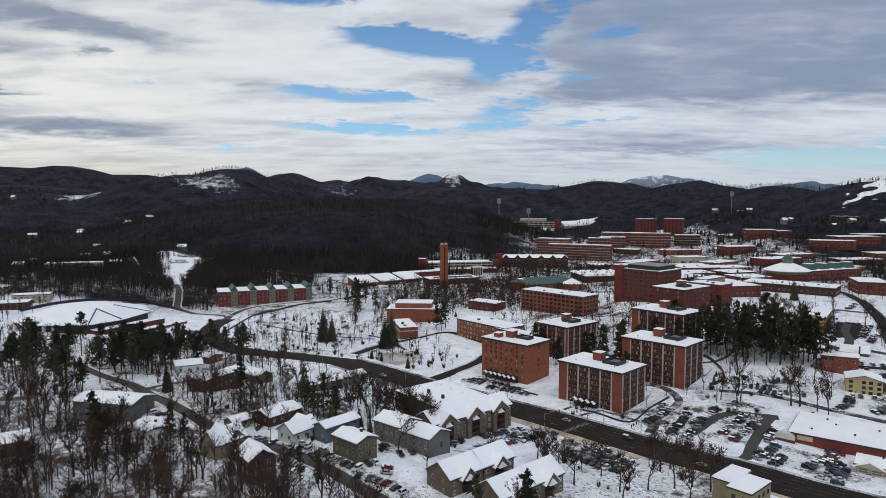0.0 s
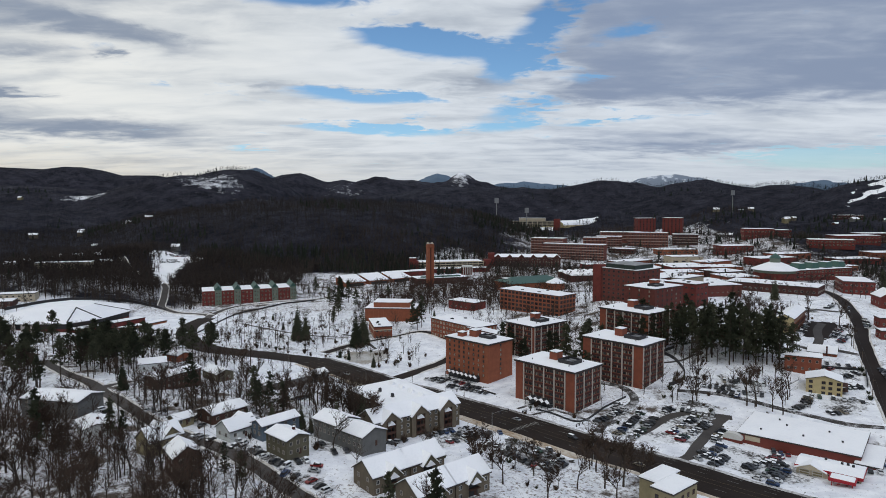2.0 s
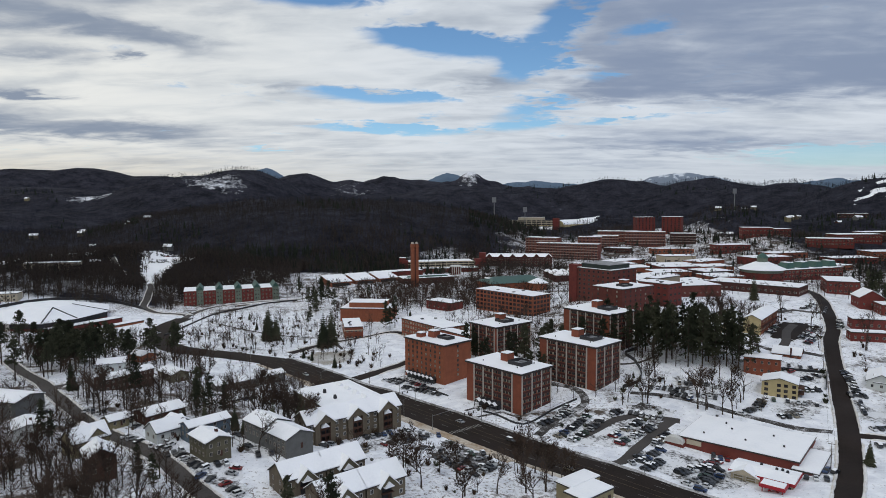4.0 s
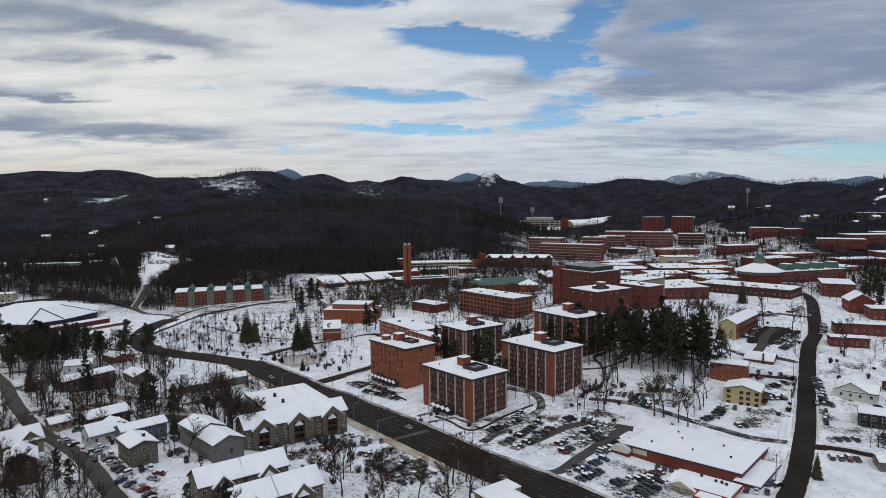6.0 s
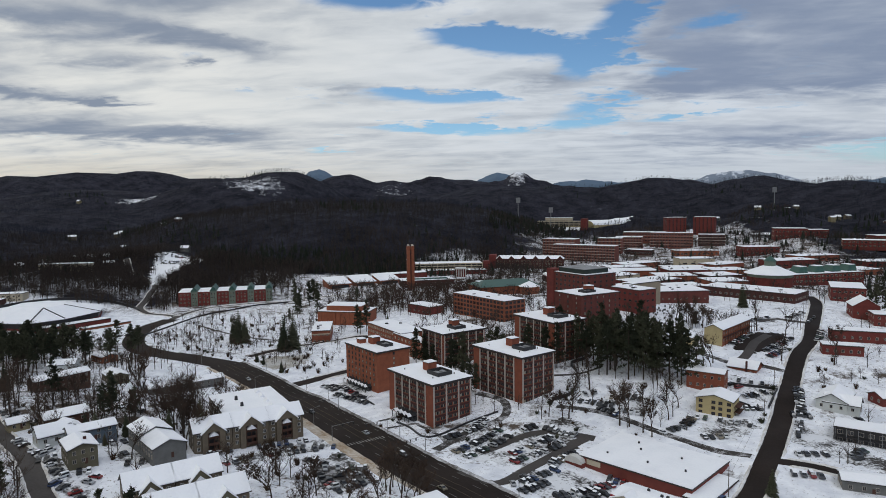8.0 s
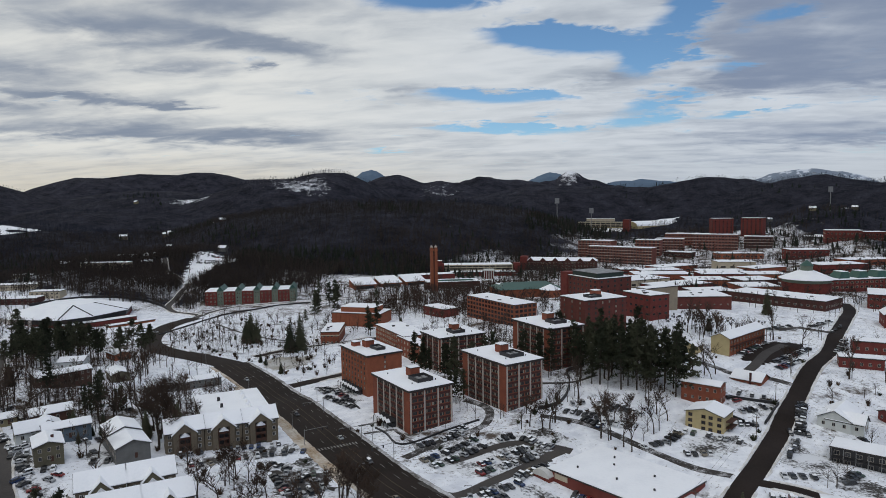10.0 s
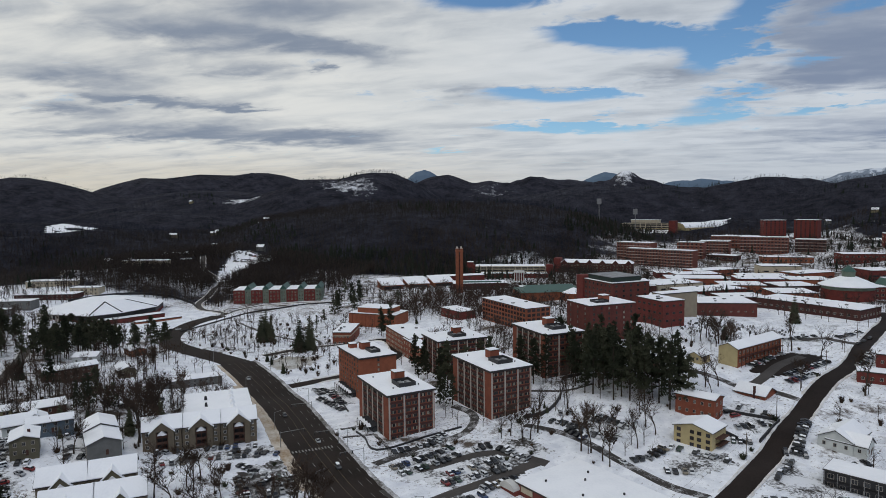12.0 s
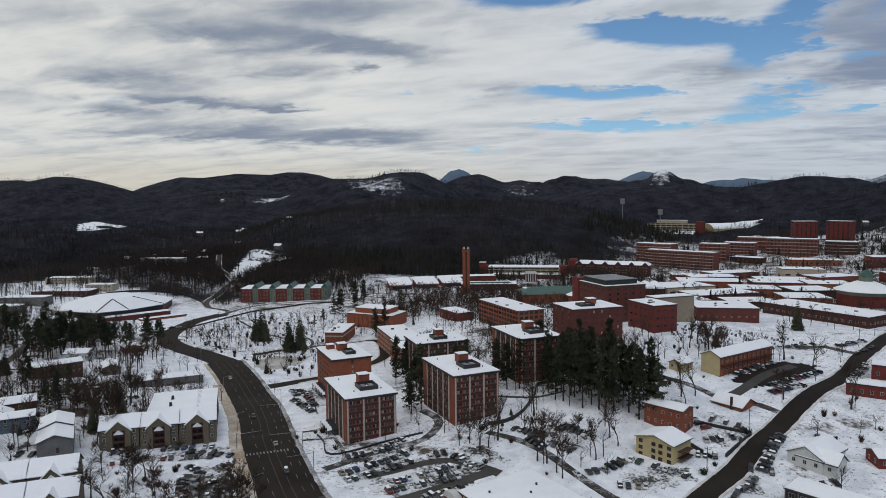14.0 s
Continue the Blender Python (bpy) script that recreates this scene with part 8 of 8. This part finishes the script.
PARKING_A = [(101, 283, 117, 306, 11), (106, 278, 122, 300, 11), (124, 283, 140, 299, 10), (125, 274, 146, 296, 12), (138, 309, 150, 303, 6), (128, 306, 133, 310, 3), (129, 255, 141, 269, 8), (129, 247, 137, 256, 5), (140, 274, 146, 284, 5), (95, 298, 110, 312, 8), (103, 307, 110, 319, 6), (13, 380, 22, 371, 5), (26, 362, 46, 348, 9), (4, 267, 7, 281, 6), (18, 277, 37, 288, 9), (27, 267, 38, 274, 6), (53, 256, 68, 261, 7), (64, 237, 72, 247, 6), (197, 311, 203, 319, 4)]
PARKING_B = [(206, 321, 209, 320, 2), (215, 319, 226, 313, 6), (204, 301, 213, 302, 4), (236, 362, 246, 359, 5), (233, 343, 245, 348, 6), (227, 332, 236, 332, 4), (164, 330, 171, 324, 4), (176, 343, 189, 336, 6), (227, 268, 236, 267, 4), (235, 285, 245, 286, 4), (255, 286, 257, 281, 3), (261, 354, 252, 326, 11), (194, 250, 198, 246, 3), (186, 243, 192, 240, 3), (148, 241, 156, 254, 6), (152, 251, 156, 258, 4), (161, 266, 166, 264, 3), (125, 253, 137, 257, 6), (129, 259, 143, 269, 7)]
PARKING_C = [(140, 274, 149, 287, 7), (141, 245, 165, 265, 12), (140, 235, 158, 252, 10), (143, 230, 155, 245, 8), (31, 278, 49, 281, 8), (44, 264, 61, 256, 8), (51, 252, 65, 236, 9), (247, 413, 267, 442, 14), (263, 404, 286, 433, 14), (262, 395, 277, 412, 9), (305, 486, 321, 502, 9), (156, 338, 170, 332, 6), (171, 341, 189, 337, 8), (173, 328, 183, 324, 5), (248, 326, 255, 326, 4), (237, 285, 247, 286, 4), (256, 287, 264, 294, 5), (-104, 281, -100, 283, 2), (-59, 242, -54, 245, 3)]
PARKING_D = [(-48, 233, -44, 236, 3), (-27, 226, -24, 228, 3), (-33, 254, -31, 258, 2), (-23, 246, -21, 250, 2), (-16, 238, -12, 240, 2), (-87, 267, -74, 265, 6), (16, 276, 23, 280, 4), (2, 265, 9, 273, 5), (26, 266, 34, 272, 5), (37, 273, 50, 281, 6), (16, 376, 24, 372, 4), (28, 363, 45, 347, 10), (-146, 298, -122, 276, 13), (-58, 245, -51, 243, 4), (-46, 238, -41, 234, 3), (-33, 259, -30, 259, 2), (-22, 252, -12, 240, 6), (-107, 280, -101, 280, 3), (-61, 302, -51, 302, 4)]
PARKING_E = [(-57, 242, -51, 238, 3), (-43, 232, -40, 229, 2), (-35, 225, -30, 222, 3), (-27, 227, -23, 229, 2), (-25, 235, -25, 235, 1), (-5, 238, -5, 238, 1), (-20, 221, -20, 225, 2), (-29, 217, -25, 216, 2), (-19, 214, -13, 209, 3), (-101, 281, -101, 281, 1), (-80, 266, -78, 264, 1), (55, 247, 66, 254, 3), (61, 241, 71, 249, 4), (243, 306, 252, 324, 4), (310, 468, 320, 484, 3), (15, 253, 20, 258, 3), (-74, 253, -66, 247, 3), (-83, 272, -82, 280, 3), (18, 380, 42, 357, 9), (158, 346, 163, 347, 2), (242, 303, 247, 315, 3), (-52, 312, -47, 324, 5), (226, 363, 233, 353, 4), (188, 306, 196, 311, 5), (202, 390, 215, 394, 3), (260, 472, 292, 489, 8), (-196, 474, -182, 500, 5), (206, 403, 213, 406, 2), (301, 431, 310, 448, 6), (-20, 214, -12, 210, 4), (245, 307, 246, 309, 1), (272, 322, 275, 324, 2)]
rs = random.Random(31)
PARKED = []
for x0, y0, x1, y1, n in PARKING_A + PARKING_B + PARKING_C + PARKING_D + PARKING_E:
    along = math.degrees(math.atan2(y1 - y0, x1 - x0))
    gap = math.hypot(x1 - x0, y1 - y0) / max(1, n - 1)
    turn = 0 if gap > 5.2 else 90
    for k in range(n):
        t = k / max(1, n - 1)
        x, y = x0 + (x1 - x0) * t + rs.uniform(-0.3, 0.3), y0 + (y1 - y0) * t + rs.uniform(-0.3, 0.3)
        if any((x - a) ** 2 + (y - b) ** 2 < 6.2 for a, b in PARKED):
            continue
        PARKED.append((x, y))
        if all(not (-1.5 < (x - fx) * math.cos(radians(a)) + (y - fy) * math.sin(radians(a)) < lu + 1.5 and -1.5 < -(x - fx) * math.sin(radians(a)) + (y - fy) * math.cos(radians(a)) < lv + 1.5) for fx, fy, a, lu, lv in FOOT):
            put_car(x, y, along + turn + rs.choice((0, 180)) + rs.uniform(-5, 5), rs)
# the lot in the clearing, filled in double rows: first corner, heading, length and number of rows
FILLED = [((-360, 838), 8, 50, 4), ((-335, 795), 15, 26, 3)]
for (x0, y0), hd, length, rows in FILLED:
    ux, uy = math.cos(radians(hd)), math.sin(radians(hd))
    for r in range(rows):
        side = 5.4 * r + 6.0 * (r // 2)
        for k in range(int(length / 2.75)):
            if rs.random() < 0.22:
                continue
            x, y = x0 + ux * 2.75 * k - uy * side + rs.uniform(-0.2, 0.2), y0 + uy * 2.75 * k + ux * side + rs.uniform(-0.3, 0.3)
            if any((x - a) ** 2 + (y - b) ** 2 < 5.5 for a, b in PARKED) or not free(x, y, 1.2):
                continue
            PARKED.append((x, y))
            put_car(x, y, hd + 90 + rs.choice((0, 180)) + rs.uniform(-4, 4), rs)
for x, y, hd in ((22, 332, 312), (58, 300, 130), (-36, 386, 315), (80, 276, 312), (100, 246, 132)):
    put_car(x, y, hd, rs)

tagged(part("far_cars", FAR_CARS, [GLASS, SNOW_ROOF] + list(CAR_PAINT.values())), "many parked cars on the farther snowy lots", "cars", kind="stuff")

# ---- street furniture ----
LAMP_POLE = Shape().tube((0, 0, -0.3), (0, 0, 9.0), 0.13, 0.08, 8).mesh("pole", [STEEL])
LAMP_ARM = Shape().tube((0, 0, 8.9), (2.6, 0, 9.5), 0.06, 0.05, 6).mesh("arm", [STEEL])
LAMP_HEAD = Shape().box(2.4, -0.18, 9.38, 3.2, 0.18, 9.58, 0, 0.05).mesh("lamp_head", [STEEL])
line = curve_through([(a, b, 0) for a, b in MAIN[3:11]], 4.0)
for i in range(2, len(line) - 2, 9):
    d = (line[i + 1] - line[i - 1]).normalized()
    nrm = Vector((d.y, -d.x, 0))
    sg = 1 if (i // 9) % 2 else -1
    p = line[i] + nrm * 12.2 * sg
    t = thing("street_lamp", pose(p.x, p.y, gz(p.x, p.y), 0, 0, math.degrees(math.atan2(-nrm.y * sg, -nrm.x * sg))), "tall grey steel street lamp beside the road", "street lamp", "street lamps")
    part("pole", LAMP_POLE, None, t)
    part("arm", LAMP_ARM, None, t)
    part("lamp_head", LAMP_HEAD, None, t)
MAST = Shape().tube((0, 0, -0.3), (0, 0, 7.2), 0.16, 0.13, 8).mesh("pole", [STEEL])
MAST_ARM = Shape().tube((0, 0, 6.6), (10.5, 0, 7.0), 0.11, 0.07, 6).mesh("arm", [STEEL])
SIGNAL = Shape().box(-0.2, -0.2, -1.1, 0.2, 0.2, 0.0, 0, 0.02).mesh("signal_head", [DARK])
for x, y, hd in ((46, 289, 40), (68, 300, 220), (88, 283, 230), (34, 338, 220)):
    t = thing("traffic_signal", pose(x, y, gz(x, y), 0, 0, hd), "grey steel mast arm with hanging traffic signals", "traffic signal", "traffic signals")
    part("pole", MAST, None, t)
    part("arm", MAST_ARM, None, t)
    for k in (5.0, 8.0, 10.2):
        part("signal_head", SIGNAL, None, t, at=pose(k, 0, 6.75))
POLE = Shape().tube((0, 0, -0.5), (0, 0, 10.5), 0.17, 0.11, 7).mesh("pole", [WOODPOLE])
CROSSARM = Shape().box(-1.2, -0.07, 9.6, 1.2, 0.07, 9.78).mesh("crossarm", [WOODPOLE])


def pole_line(pts, off, step):
    line = curve_through([(a, b, 0) for a, b in pts], 4.0)
    out = []
    for i in range(1, len(line) - 1, step):
        d = (line[i + 1] - line[i - 1]).normalized()
        p = line[i] + Vector((d.y, -d.x, 0)) * off
        if not free(p.x, p.y, 0.2):
            continue
        t = thing("utility_pole", pose(p.x, p.y, gz(p.x, p.y), 0, 0, math.degrees(math.atan2(d.y, d.x)) + 90), "weathered wooden utility pole in snow", "utility pole", "utility poles")
        part("pole", POLE, None, t)
        part("crossarm", CROSSARM, None, t)
        out.append(Vector((p.x, p.y, gz(p.x, p.y) + 9.8)))
    for a, b in zip(out, out[1:]):
        for k in (-1, 1):
            o = Vector((b.y - a.y, a.x - b.x, 0)).normalized() * k
            s = Shape()
            rows = [a.lerp(b, j / 6) + o + Vector((0, 0, -2.4 * j / 6 * (1 - j / 6))) for j in range(7)]
            for dx, dz in ((0.03, 0.0), (0.0, 0.03)):
                d = o * dx + Vector((0, 0, dz))
                n = len(s.v)
                for p in rows:
                    s.v += [tuple(p - d), tuple(p + d)]
                for j in range(6):
                    s.f.append((n + 2 * j, n + 2 * j + 1, n + 2 * j + 3, n + 2 * j + 2))
                    s.m.append(0)
            tagged(part("power_line", s, DARK), "thin dark sagging overhead wire", "wire", "power lines")


pole_line(STREET[2:], -6.2, 9)
pole_line([(-120, 287), (-100, 270), (-78, 253), (-58, 238), (-43, 224), (-29, 211)], 5.0, 8)
# cemetery stones
GRAVE = Shape().box(-0.45, -0.12, -0.2, 0.45, 0.12, 0.95, 0, 0.03).mesh("gravestone", [STONE])
for _ in range(130):
    a, r0 = rs.uniform(0, 6.28), math.sqrt(rs.random())
    x, y = 244 + 44 * r0 * math.cos(a), 492 + 24 * r0 * math.sin(a)
    if free(x, y, 1.5):
        ob = new("gravestone", GRAVE)
        ob.matrix_basis = pose(x, y, gz(x, y), 0, 0, 30 + rs.uniform(-8, 8)) @ Matrix.Scale(rs.uniform(0.9, 1.6), 4)
        tagged(ob, "small grey gravestone standing in snow", "gravestone", "cemetery stones")
# fence round the snowy field
f = thing("field_fence", pose(0, 0, 0), "low wire fence with dark posts round the snowy field", "fence")
FP = Shape().tube((0, 0, -0.3), (0, 0, 1.5), 0.05, 0.05, 5).mesh("post", [DARK])
fl = curve_through([(183, 425, 0), (190, 416, 0), (199, 410, 0), (212, 413, 0), (224, 424, 0), (232, 440, 0)], 3.0)
for p in fl:
    part("post", FP, None, f, at=pose(p.x, p.y, gz(p.x, p.y)))
for h in (0.5, 1.0, 1.45):
    s = Shape()
    for a, b in zip(fl, fl[1:]):
        s.tube((a.x, a.y, gz(a.x, a.y) + h), (b.x, b.y, gz(b.x, b.y) + h), 0.03, 0.03, 3)
    part("rail", s, DARK, f)
